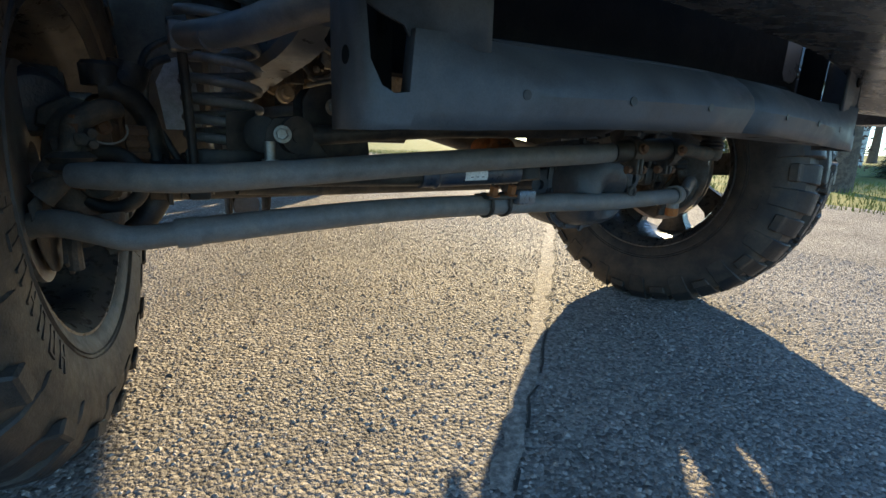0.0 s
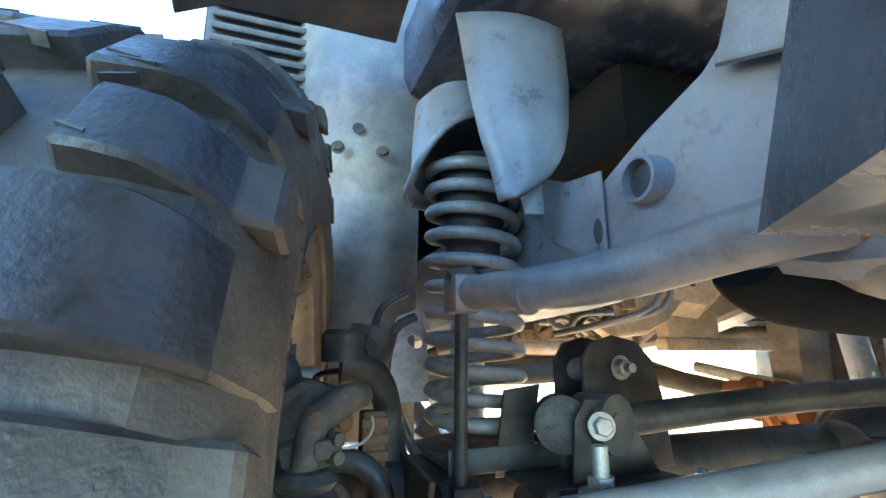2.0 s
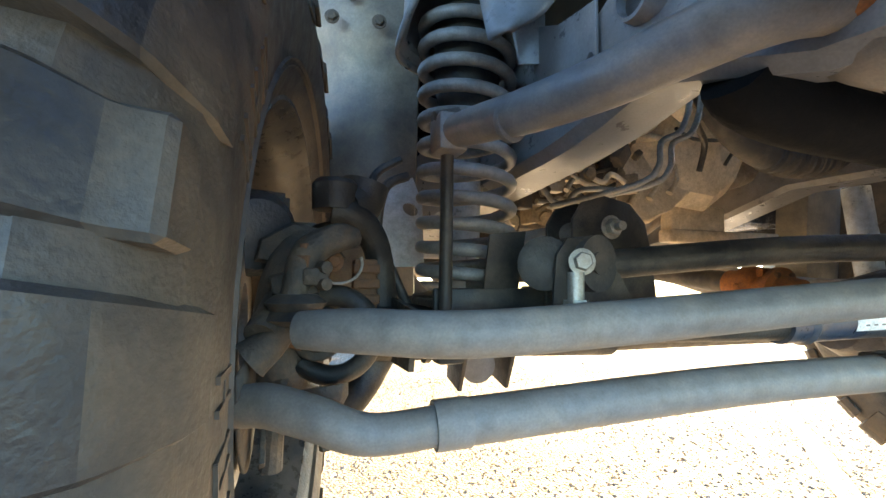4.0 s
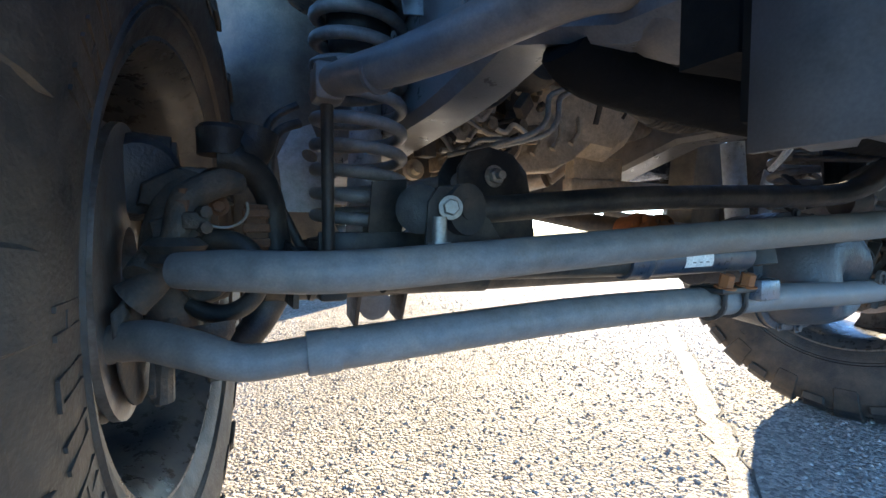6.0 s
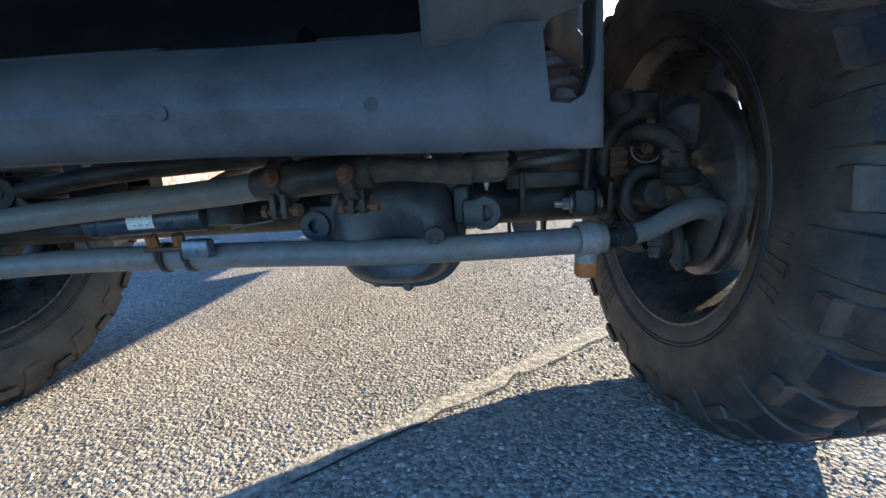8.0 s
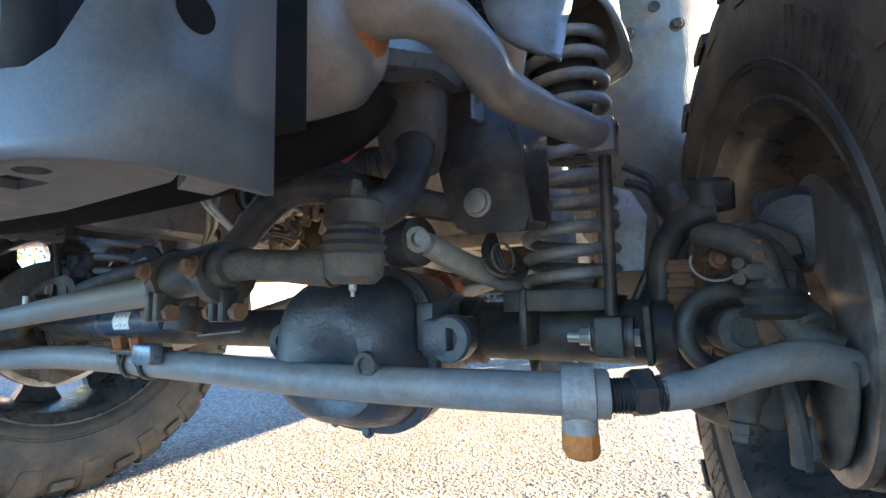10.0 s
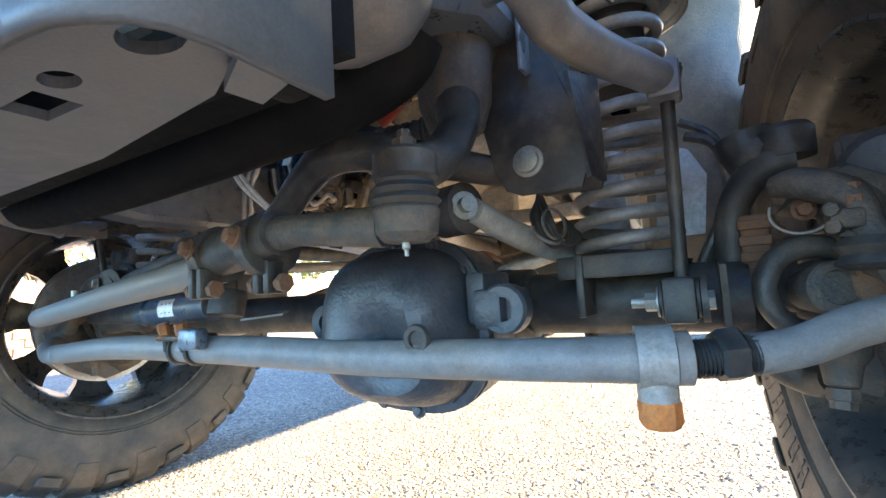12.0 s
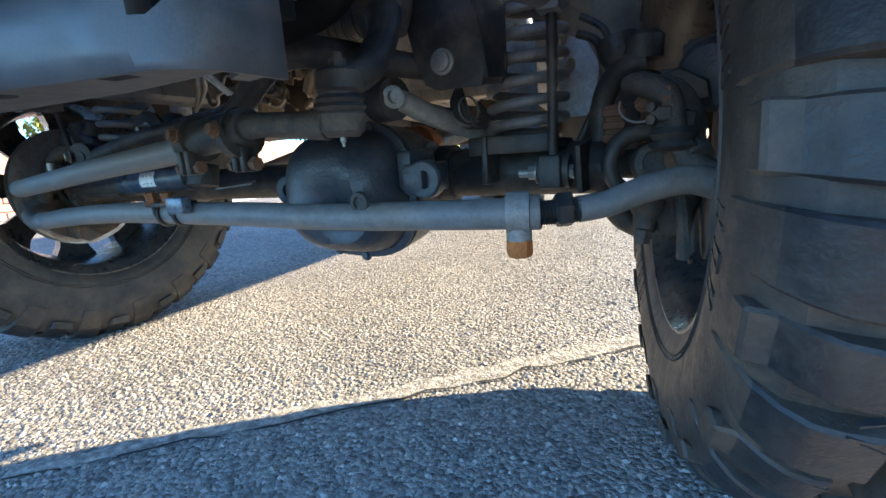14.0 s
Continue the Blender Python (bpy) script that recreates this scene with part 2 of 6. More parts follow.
# ---- ground and surroundings ----
def island_material(name, colours, rough=0.8, bump=0.2, fine=300.0, obj=False):
    """A material whose tone changes from piece to piece."""
    m = bpy.data.materials.new(name)
    m.use_nodes = True
    nt = m.node_tree
    b = nt.nodes["Principled BSDF"]
    b.inputs["Roughness"].default_value = rough
    src = nt.nodes.new("ShaderNodeObjectInfo" if obj else "ShaderNodeNewGeometry")
    geo = nt.nodes.new("ShaderNodeNewGeometry")
    ramp = nt.nodes.new("ShaderNodeValToRGB")
    ramp.color_ramp.interpolation = 'LINEAR'
    while len(ramp.color_ramp.elements) < len(colours):
        ramp.color_ramp.elements.new(0.5)
    for i, (e, c) in enumerate(zip(ramp.color_ramp.elements, colours)):
        e.position = i / (len(colours) - 1)
        e.color = (*c, 1)
    nt.links.new(src.outputs["Random" if obj else "Random Per Island"], ramp.inputs[0])
    n = nt.nodes.new("ShaderNodeTexNoise")
    n.inputs["Scale"].default_value = fine
    n.inputs["Detail"].default_value = 5
    nt.links.new(geo.outputs["Position"], n.inputs["Vector"])
    r = nt.nodes.new("ShaderNodeMapRange")
    r.inputs[1].default_value, r.inputs[2].default_value, r.inputs[3].default_value, r.inputs[4].default_value = 0.3, 0.7, 0.7, 1.25
    nt.links.new(n.outputs["Fac"], r.inputs[0])
    mix = nt.nodes.new("ShaderNodeMix")
    mix.data_type, mix.blend_type = 'RGBA', 'MULTIPLY'
    mix.inputs["Factor"].default_value = 1
    nt.links.new(ramp.outputs[0], mix.inputs["A"])
    nt.links.new(r.outputs[0], mix.inputs["B"])
    nt.links.new(mix.outputs["Result"], b.inputs["Base Color"])
    bp = nt.nodes.new("ShaderNodeBump")
    bp.inputs["Strength"].default_value, bp.inputs["Distance"].default_value = bump, 0.003
    nt.links.new(n.outputs["Fac"], bp.inputs["Height"])
    nt.links.new(bp.outputs[0], b.inputs["Normal"])
    return m


def asphalt_material():
    m = bpy.data.materials.new("chip seal asphalt")
    m.use_nodes = True
    nt = m.node_tree
    b = nt.nodes["Principled BSDF"]
    b.inputs["Roughness"].default_value = 0.85
    geo = nt.nodes.new("ShaderNodeNewGeometry")
    vor = nt.nodes.new("ShaderNodeTexVoronoi")
    vor.inputs["Scale"].default_value = 125
    big = nt.nodes.new("ShaderNodeTexNoise")
    big.inputs["Scale"].default_value = 2.2
    big.inputs["Detail"].default_value = 9
    fine = nt.nodes.new("ShaderNodeTexNoise")
    fine.inputs["Scale"].default_value = 340
    for n in (vor, big, fine):
        nt.links.new(geo.outputs["Position"], n.inputs["Vector"])
    hsv = nt.nodes.new("ShaderNodeSeparateColor")
    nt.links.new(vor.outputs["Color"], hsv.inputs[0])
    ramp = nt.nodes.new("ShaderNodeValToRGB")
    els = ramp.color_ramp.elements
    els[0].position, els[0].color = 0.0, (0.16, 0.142, 0.125, 1)
    els[1].position, els[1].color = 1.0, (0.52, 0.46, 0.40, 1)
    e = els.new(0.45)
    e.color = (0.31, 0.275, 0.24, 1)
    nt.links.new(hsv.outputs[0], ramp.inputs[0])
    patch = nt.nodes.new("ShaderNodeMapRange")
    patch.inputs[1].default_value, patch.inputs[2].default_value, patch.inputs[3].default_value, patch.inputs[4].default_value = 0.35, 0.7, 0.8, 1.15
    nt.links.new(big.outputs["Fac"], patch.inputs[0])
    mix = nt.nodes.new("ShaderNodeMix")
    mix.data_type, mix.blend_type = 'RGBA', 'MULTIPLY'
    mix.inputs["Factor"].default_value = 1
    nt.links.new(ramp.outputs[0], mix.inputs["A"])
    nt.links.new(patch.outputs[0], mix.inputs["B"])
    nt.links.new(mix.outputs["Result"], b.inputs["Base Color"])
    inv = nt.nodes.new("ShaderNodeMath")
    inv.operation = 'MULTIPLY_ADD'
    inv.inputs[1].default_value, inv.inputs[2].default_value = -1.6, 1.0
    nt.links.new(vor.outputs["Distance"], inv.inputs[0])
    add = nt.nodes.new("ShaderNodeMath")
    nt.links.new(inv.outputs[0], add.inputs[0])
    nt.links.new(fine.outputs["Fac"], add.inputs[1])
    bp = nt.nodes.new("ShaderNodeBump")
    bp.inputs["Strength"].default_value, bp.inputs["Distance"].default_value = 0.9, 0.006
    nt.links.new(add.outputs[0], bp.inputs["Height"])
    nt.links.new(bp.outputs[0], b.inputs["Normal"])
    return m


ASPHALT = asphalt_material()
CHIPS = island_material("stone chips", [(0.2, 0.175, 0.155), (0.32, 0.28, 0.24), (0.42, 0.36, 0.30), (0.55, 0.5, 0.45), (0.36, 0.27, 0.21)], 0.8)
GRASS = material("winter lawn", (0.16, 0.2, 0.035), 0.9, 0.0, (0.3, 0.27, 0.07), 0.8, 1.6, 0.6, 30, 0.4, 0.6, 0.03)
BLADES = island_material("grass blades", [(0.09, 0.13, 0.02), (0.2, 0.24, 0.04), (0.34, 0.31, 0.09)], 0.7, 0.0)
SEAM = material("pale mortar seam", (0.62, 0.55, 0.47), 0.9, 0.0, (0.16, 0.14, 0.12), 0.8, 55, 0.8, 160, 0.35, 0.6, 0.006)
CONCRETE = material("pale concrete", (0.5, 0.47, 0.43), 0.85, 0.0, (0.33, 0.3, 0.27), 0.6, 3, 0.3, 200)
BLOCK_FAR = island_material("split face block courses", [(0.34, 0.2, 0.155), (0.43, 0.28, 0.22), (0.5, 0.36, 0.3), (0.38, 0.24, 0.2)], 0.9, 0.8, 60)
BLOCK = island_material("split face block", [(0.34, 0.2, 0.155), (0.43, 0.28, 0.22), (0.5, 0.36, 0.3), (0.38, 0.24, 0.2)], 0.9, 0.8, 60, True)

bm = bmesh.new()
bmesh.ops.create_grid(bm, x_segments=40, y_segments=40, size=400)
ground = part("ground", bm, GRASS, None, "short winter lawn reaching the horizon")
ground.location.z = -0.02
tagged(ground, category="ground", kind="structure")
bm = bmesh.new()
plate(bm, [(-14, -12, -0.3), (4.6, -12, -0.3), (5.4, 30, -0.3), (-14, 30, -0.3)], 0.3, (0, 0, 1))
road = part("road", bm, ASPHALT, None, "grey chip seal asphalt drive with loose stones", False)
tagged(road, category="road", kind="structure")

# loose chips, denser near the truck


def chips(count, x0, x1, y0, y1, small, large, seed):
    g = np.random.default_rng(seed)
    base = np.array([(1, 0, 0), (0.1, 0.95, 0), (-0.9, 0.15, 0), (-0.1, -1, 0), (0.1, 0.05, 0.5), (0, 0, -0.4)])
    tri = np.array([(0, 1, 4), (1, 2, 4), (2, 3, 4), (3, 0, 4), (1, 0, 5), (2, 1, 5), (3, 2, 5), (0, 3, 5)])
    c = np.column_stack([g.uniform(x0, x1, count), g.uniform(y0, y1, count), np.full(count, 0.0)])
    s = small + (large - small) * g.random(count) ** 3
    a = g.uniform(0, 6.283, count)
    v = base[None] * (1 + g.uniform(-0.35, 0.35, (count, 6, 3)))
    v = v * s[:, None, None]
    rot = np.stack([np.stack([np.cos(a), -np.sin(a)], -1), np.stack([np.sin(a), np.cos(a)], -1)], 1)
    v[:, :, :2] = np.einsum('nij,nkj->nki', rot, v[:, :, :2])
    v += c[:, None]
    f = tri[None] + (np.arange(count) * 6)[:, None, None]
    return v.reshape(-1, 3), f.reshape(-1, 3)


va, fa = chips(52000, -1.7, 2.1, -1.1, 1.6, 0.0028, 0.007, 1)
vb, fb = chips(14000, -3.5, 4.4, 1.4, 4.5, 0.005, 0.011, 2)
me = bpy.data.meshes.new("stone_chips")
me.from_pydata(np.vstack([va, vb]).tolist(), [], np.vstack([fa, fb + len(va)]).tolist())
me.materials.append(CHIPS)
tagged(new("stone_chips", me), "loose grey and tan stone chips on the asphalt", "gravel", kind="stuff")

# lawn blades along the road's edge
g = np.random.default_rng(9)
n = 9000
bx = 4.45 + g.random(n) ** 1.6 * 5.5
by = g.uniform(-3, 14, n)
h = g.uniform(0.03, 0.08, n)
an = g.uniform(0, 6.283, n)
w = 0.007
vs = np.stack([np.column_stack([bx - w * np.cos(an), by - w * np.sin(an), np.full(n, -0.02)]),
               np.column_stack([bx + w * np.cos(an), by + w * np.sin(an), np.full(n, -0.02)]),
               np.column_stack([bx + g.uniform(-0.03, 0.03, n), by + g.uniform(-0.03, 0.03, n), h])], 1)
me = bpy.data.meshes.new("grass")
me.from_pydata(vs.reshape(-1, 3).tolist(), [], np.arange(3 * n).reshape(-1, 3).tolist())
me.materials.append(BLADES)
tagged(new("grass", me), "yellow green grass blades at the road edge", "grass", kind="stuff")

# pale worn seam across the asphalt with a crack along it
bm = bmesh.new()
bk = bmesh.new()
gs = np.random.default_rng(31)
left, right, crack = [], [], []
for i in range(90):
    t = i / 89
    x, y = -0.22 + 3.3 * t, -0.42 + 3.05 * t
    j = 0.012 * math.sin(9 * t) + 0.006 * gs.normal()
    w = (0.014 if t < 0.14 else 0.022) + 0.009 * gs.random()
    c = Vector((x + j * 0.7, y - j * 0.7, 0.0022))
    left.append(bm.verts.new(c + Vector((-w * 0.7, w * 0.7, 0))))
    right.append(bm.verts.new(c + Vector((w * 0.7, -w * 0.7, 0))))
    k = w * 0.7 + 0.002
    crack.append((bk.verts.new(c + Vector((k, -k, 0.0008))), bk.verts.new(c + Vector((k + 0.003 + 0.003 * gs.random(), -k - 0.003, 0.0008)))))
for i in range(89):
    bm.faces.new((left[i], right[i], right[i + 1], left[i + 1]))
    if gs.random() < 0.7:
        bk.faces.new((crack[i][0], crack[i][1], crack[i + 1][1], crack[i + 1][0]))
part("seam", bm, SEAM, road, "pale worn seam in the asphalt", False)
part("crack", bk, material("dark tar crack", (0.05, 0.045, 0.04), 0.9, 0.0, None, 0.3, 90, 0.4), road, "thin dark crack beside the seam", False)

# ---- truck ----
truck = thing("pickup_truck", (0, 0, 0), "lifted dark off-road truck on mud tyres parked on asphalt", "truck")
SIDES = (-1, 1)


def sx(s, pts):
    return [(s * p[0], p[1], p[2]) for p in pts]


# wheels
WX, HUB = 0.77, 0.408


def lug(bm, prof, s0, s1, slant, R):
    """A tread block: prof is its section as (x, height over R), from s0 to s1 along the tread in metres."""
    ends = []
    for s in (s0, s1):
        ring = []
        for x, h in prof:
            a = (s + slant * x) / R
            ring.append(bm.verts.new((x, (R + h) * math.sin(a), (R + h) * math.cos(a))))
        ends.append(ring)
    k = len(prof)
    bm.faces.new(ends[0])
    bm.faces.new(ends[1][::-1])
    for i in range(k):
        bm.faces.new((ends[0][i], ends[0][(i + 1) % k], ends[1][(i + 1) % k], ends[1][i]))


def build_wheel():
    wheel = new("wheel")
    R = 0.399
    half = [(0.108, 0.226), (0.121, 0.236), (0.129, 0.258), (0.135, 0.29), (0.137, 0.32), (0.134, 0.35), (0.125, 0.372), (0.110, 0.388), (0.085, R - 0.007)]
    prof = [(-x, r) for x, r in half] + [(0, R - 0.005)] + half[::-1]
    bm = lathe(bmesh.new(), prof, (0, 0, 0), (1, 0, 0), 96, True)
    tyre = part("tyre", bm, RUBBER, wheel, "black off-road tyre with dusty sidewall")
    # tread
    bm = bmesh.new()
    N = 18
    pitch = 2 * math.pi * R / N
    sip = bmesh.new()
    for i in range(N):
        for side in SIDES:
            o = i * pitch + (0.5 * pitch if side > 0 else 0)
            for inner, a, b, dh, low, out in ((0.052, 0.004, 0.060, 0.0, -0.075, 0.0), (0.064, 0.078, pitch - 0.013, -0.003, -0.045, -0.005)):
                top = [(inner, -0.012), (inner + 0.004, 0.0115 + dh), (0.084 + out, 0.0113 + dh), (0.100 + out, 0.008 + dh), (0.114 + out, -0.003 + dh), (0.1265 + out, -0.021), (0.1368, low + 0.022), (0.1388, low), (0.112, -0.03)]
                lug(bm, [(side * x, hh) for x, hh in top], o + a, o + b, 0.14 * side, R)
            for x0, x1, at, sl in ((0.060, 0.075, 0.018, 0.6), (0.068, 0.083, 0.044, 0.3), (0.068, 0.078, 0.09, 0.5), (0.066, 0.078, 0.108, -0.4)):
                lug(sip, [(side * x0, 0.003), (side * x0, 0.0116 - (0.003 if at > 0.07 else 0)), (side * x1, 0.0116 - (0.003 if at > 0.07 else 0)), (side * x1, 0.003)], o + at, o + at + 0.0018, sl * side, R)
            for a, b, sl, h in ((0.0, 0.058, -0.5, 0.013), (0.074, pitch - 0.014, 0.45, 0.0125)):
                c = [(side * 0.004, -0.012), (side * 0.007, h), (side * 0.041, h), (side * 0.046, -0.012)]
                lug(bm, c, o + a, o + b, sl * side, R)
                lug(sip, [(side * 0.014, 0.006), (side * 0.014, h + 0.0008), (side * 0.036, h + 0.0008), (side * 0.036, 0.006)], o + (a + b) / 2, o + (a + b) / 2 + 0.0018, -sl * side, R)
    tagged(part("sipe", sip, WIRE, tyre, "", False), kind="stuff")
    bmesh.ops.recalc_face_normals(bm, faces=bm.faces)
    bmesh.ops.bevel(bm, geom=[e for e in bm.edges if not e.is_boundary], offset=0.0028, segments=1, affect='EDGES')
    bmesh.ops.recalc_face_normals(bm, faces=bm.faces)
    tread = part("tread", bm, RUBBER, tyre, "deep mud terrain tread blocks", True, 25)
    tread.data.materials.append(TREAD_RUBBER)
    for f in tread.data.polygons:
        c = f.center
        r = math.hypot(c.y, c.z)
        if abs(c.x) < 0.128 and r > R - 0.016 and (f.normal.y * c.y + f.normal.z * c.z) / r > 0.25:
            f.material_index = 1
    # sidewall ribs and plain bars in place of the moulded writing
    bm = bmesh.new()
    for r in (0.262, 0.268):
        for side in SIDES:
            lathe(bm, [(0, r - 0.0015), (0.0025, r), (0, r + 0.0015)], (side * (0.1292 if r < 0.265 else 0.1305), 0, 0), (side, 0, 0), 72, True)
    part("sidewall_rib", bm, RUBBER, tyre)
    for group, word in ((0.2, "IIHIIHI"), (1.25, "HIH"), (3.3, "HIIHIIH"), (4.4, "IHI")):
        for j, kind in enumerate(word):
            a = group + j * 0.115
            r0, r1 = 0.276, 0.312
            strokes = [(0, 0, r1 - r0, 0.0035), (0.045, 0, r1 - r0, 0.0035)]
            strokes.append((0.0225, 0.0 if kind == "H" else (r1 - r0) * (0.46 if j % 2 else -0.46), 0.0035, 0.016))
            bm = bmesh.new()
            for du, dv, wr, wa in strokes:
                m = Matrix.Rotation(a + du, 4, 'X') @ Matrix.Translation((-0.1338 - 0.125 * dv, 0, (r0 + r1) / 2 + dv)) @ Matrix.Rotation(radians(-7), 4, 'Y')
                bmesh.ops.create_cube(bm, size=1, matrix=m @ Matrix.Diagonal((0.0042, wa, wr, 1)))
            bmesh.ops.remove_doubles(bm, verts=bm.verts, dist=1e-6)
            part("raised_bar", bm, RUBBER, tyre, "", False)
    # rim: inner side is at negative x
    bm = lathe(bmesh.new(), [(-0.116, 0.243), (-0.121, 0.240), (-0.121, 0.232), (-0.112, 0.226), (-0.104, 0.217), (-0.085, 0.209), (-0.02, 0.202), (0.06, 0.198), (0.10, 0.208), (0.112, 0.226), (0.118, 0.236), (0.116, 0.24), (0.10, 0.228), (0, 0.212), (-0.10, 0.232)],
               (0, 0, 0), (1, 0, 0), 64, True)
    rim = part("rim", bm, RIM_BLACK, wheel, "gloss black alloy wheel barrel")
    bm = lathe(bmesh.new(), [(0.035, 0.0), (0.035, 0.075), (0.05, 0.085), (0.08, 0.08), (0.095, 0.04), (0.095, 0.0)], (0, 0, 0), (1, 0, 0), 32)
    part("hub_centre", bm, RIM_BLACK, rim)
    for k in range(8):
        bm = bmesh.new()
        a = k * math.pi / 4 + 0.2
        m = Matrix.Rotation(a, 4, 'X')
        ring = []
        for r, hw, x0, x1 in ((0.07, 0.030, 0.035, 0.085), (0.13, 0.030, 0.04, 0.085), (0.17, 0.034, 0.035, 0.088), (0.202, 0.052, 0.02, 0.09)):
            ring.append([bm.verts.new(m @ Vector(p)) for p in ((x0, -hw, r), (x0, hw, r), (x1, hw * 0.8, r), (x1, -hw * 0.8, r))])
        for p, q in zip(ring[:-1], ring[1:]):
            for i in range(4):
                bm.faces.new((p[i], p[(i + 1) % 4], q[(i + 1) % 4], q[i]))
        bm.faces.new(ring[0])
        bm.faces.new(ring[-1])
        part("spoke", bm, RIM_BLACK, rim)
    return wheel


wheel = build_wheel()
wheel.parent = truck
wheel.matrix_basis = pose(0.808, 0.045, HUB, 24, 0, 9) @ Matrix.Diagonal((1.08, 1, 1, 1))
tagged(wheel, "mud tyre on a black alloy wheel")
copy_thing(wheel, pose(-0.822, 0.05, HUB, 40, 0, 171.5) @ Matrix.Diagonal((1.08, 1, 1, 1)))
for s in SIDES:
    copy_thing(wheel, pose(s * WX, 3.35, HUB, 20 * s, 0, 0 if s > 0 else 180))

# the chassis is drawn at 1.1 times its size; this brings it to true metres
DRAWING = Matrix.Translation((0, -0.015, 0.02)) @ Matrix.Diagonal((0.905, 0.885, 0.91, 1))
FIT[0] = DRAWING


def moved(x=0.0, y=0.0, z=0.0):
    """Sets the following parts off from the drawing by true metres."""
    FIT[0] = Matrix.Translation((x, y, z)) @ DRAWING


AX_Y, AX_Z = 0.045, 0.415
HUBD = (HUB - 0.02) / 0.91

# axle and differential
bm = bmesh.new()
tube(bm, [(-0.66, AX_Y, AX_Z), (0.12, AX_Y, AX_Z)], 0.036, 24)
part("axle_tube", bm, BLACK_PAINT, truck, "black painted long axle tube")
bm = bmesh.new()
tube(bm, [(0.33, AX_Y, AX_Z), (0.40, AX_Y, AX_Z), (0.402, AX_Y, AX_Z), (0.66, AX_Y, AX_Z)], [0.052, 0.05, 0.042, 0.042], 24, 4, True, False)
part("axle_tube", bm, BLACK_PAINT, truck, "black painted short axle tube")

DC = Vector((0.258, 0.0, 0.40))
moved(0.012, -0.035, 0.0)
diff = new("differential")
diff.parent = truck
tagged(diff, "black cast differential housing with bolted cover")


def dome(bm, profile, centre, sx_, sz_, seg=40, bumpy=0.0, flat_top=0.0):
    rings = []
    for y, r in profile:
        ring = []
        for k in range(seg):
            a = 2 * math.pi * k / seg
            q = (1 + bumpy * math.cos(2 * a + 0.6)) / (abs(math.cos(a)) ** 2.8 + abs(math.sin(a)) ** 2.8) ** (1 / 2.8) * 0.95
            ring.append(bm.verts.new((centre[0] + r * sx_ * q * math.cos(a), y, centre[2] + r * sz_ * q * math.sin(a))))
        rings.append(ring)
    for a, b in zip(rings[:-1], rings[1:]):
        for k in range(seg):
            bm.faces.new((a[k], a[(k + 1) % seg], b[(k + 1) % seg], b[k]))
    bm.faces.new(rings[0])
    bm.faces.new(rings[-1])
    return bm


bm = dome(bmesh.new(), [(0.16, 0.05), (0.12, 0.09), (0.04, 0.115), (-0.02, 0.12), (-0.045, 0.122)], DC, 1.0, 0.98, 40, 0.02)
tube(bm, [(0.10, AX_Y, AX_Z), (0.16, AX_Y, AX_Z)], [0.045, 0.07], 20, 4, True, False)
tube(bm, [(0.30, AX_Y, AX_Z), (0.36, AX_Y, AX_Z)], [0.085, 0.058], 20, 4, True, False)
part("housing", bm, DIFF_PAINT, diff)
bm = dome(bmesh.new(), [(-0.045, 0.128), (-0.055, 0.129), (-0.058, 0.117), (-0.08, 0.113), (-0.105, 0.106), (-0.122, 0.097), (-0.134, 0.086), (-0.141, 0.068), (-0.145, 0.04), (-0.146, 0.012)], DC, 0.92, 0.93, 48, 0.03)
# the cover bulges over the ring gear and is dished beside it
for v in bm.verts:
    if v.co.y < -0.07:
        u_, w_ = v.co.x - DC.x, v.co.z - DC.z
        k = (-0.07 - v.co.y) / 0.075
        v.co.y += k * (0.035 * math.exp(-((u_ - 0.02) ** 2 + (w_ + 0.02) ** 2) / 0.0012) - 0.012 * math.exp(-((u_ - 0.07) ** 2 + (w_ - 0.01) ** 2) / 0.0016) - 0.01 * math.exp(-((u_ + 0.05) ** 2 + (w_ + 0.03) ** 2) / 0.0016))
part("cover", bm, DIFF_PAINT, diff, "black domed differential cover")
for k in range(12):
    a = 2 * math.pi * k / 12 + 0.1
    bm = hexbolt(bmesh.new(), (DC.x + 0.108 * math.cos(a), -0.056, DC.z + 0.109 * math.sin(a)), (0, -1, 0), 0.007, 0.007)
    part("cover_bolt", bm, DIFF_PAINT, diff)
bm = lathe(bmesh.new(), [(0, 0.016), (0.006, 0.0145), (0.006, 0.009), (0.002, 0.008)], (0.335, -0.152, 0.392), (0, -1, 0), 20)
part("fill_plug", bm, CAST, diff, "round threaded plug")
bm = lathe(bmesh.new(), [(0, 0.028), (0.02, 0.028), (0.024, 0.025), (0.024, 0.0135), (0.008, 0.0125)], (0.41, -0.075, 0.417), (0, -1, 0), 28)
box(bm, (0.375, -0.10, 0.395), (0.41, 0.0, 0.44), 0.006)
box(bm, (0.36, -0.085, 0.40), (0.385, 0.0, 0.46), 0.006)
part("pinion_boss", bm, DIFF_PAINT, diff, "ribbed cast boss with a hole")
bm = lathe(bmesh.new(), [(0, 0.026), (0.03, 0.026), (0.03, 0.012), (0.01, 0.011)], (0.112, -0.03, 0.405), (0, -1, 0), 24)
box(bm, (0.10, -0.05, 0.37), (0.15, 0.02, 0.44), 0.006)
part("lug_eye", bm, DIFF_PAINT, diff)

moved()
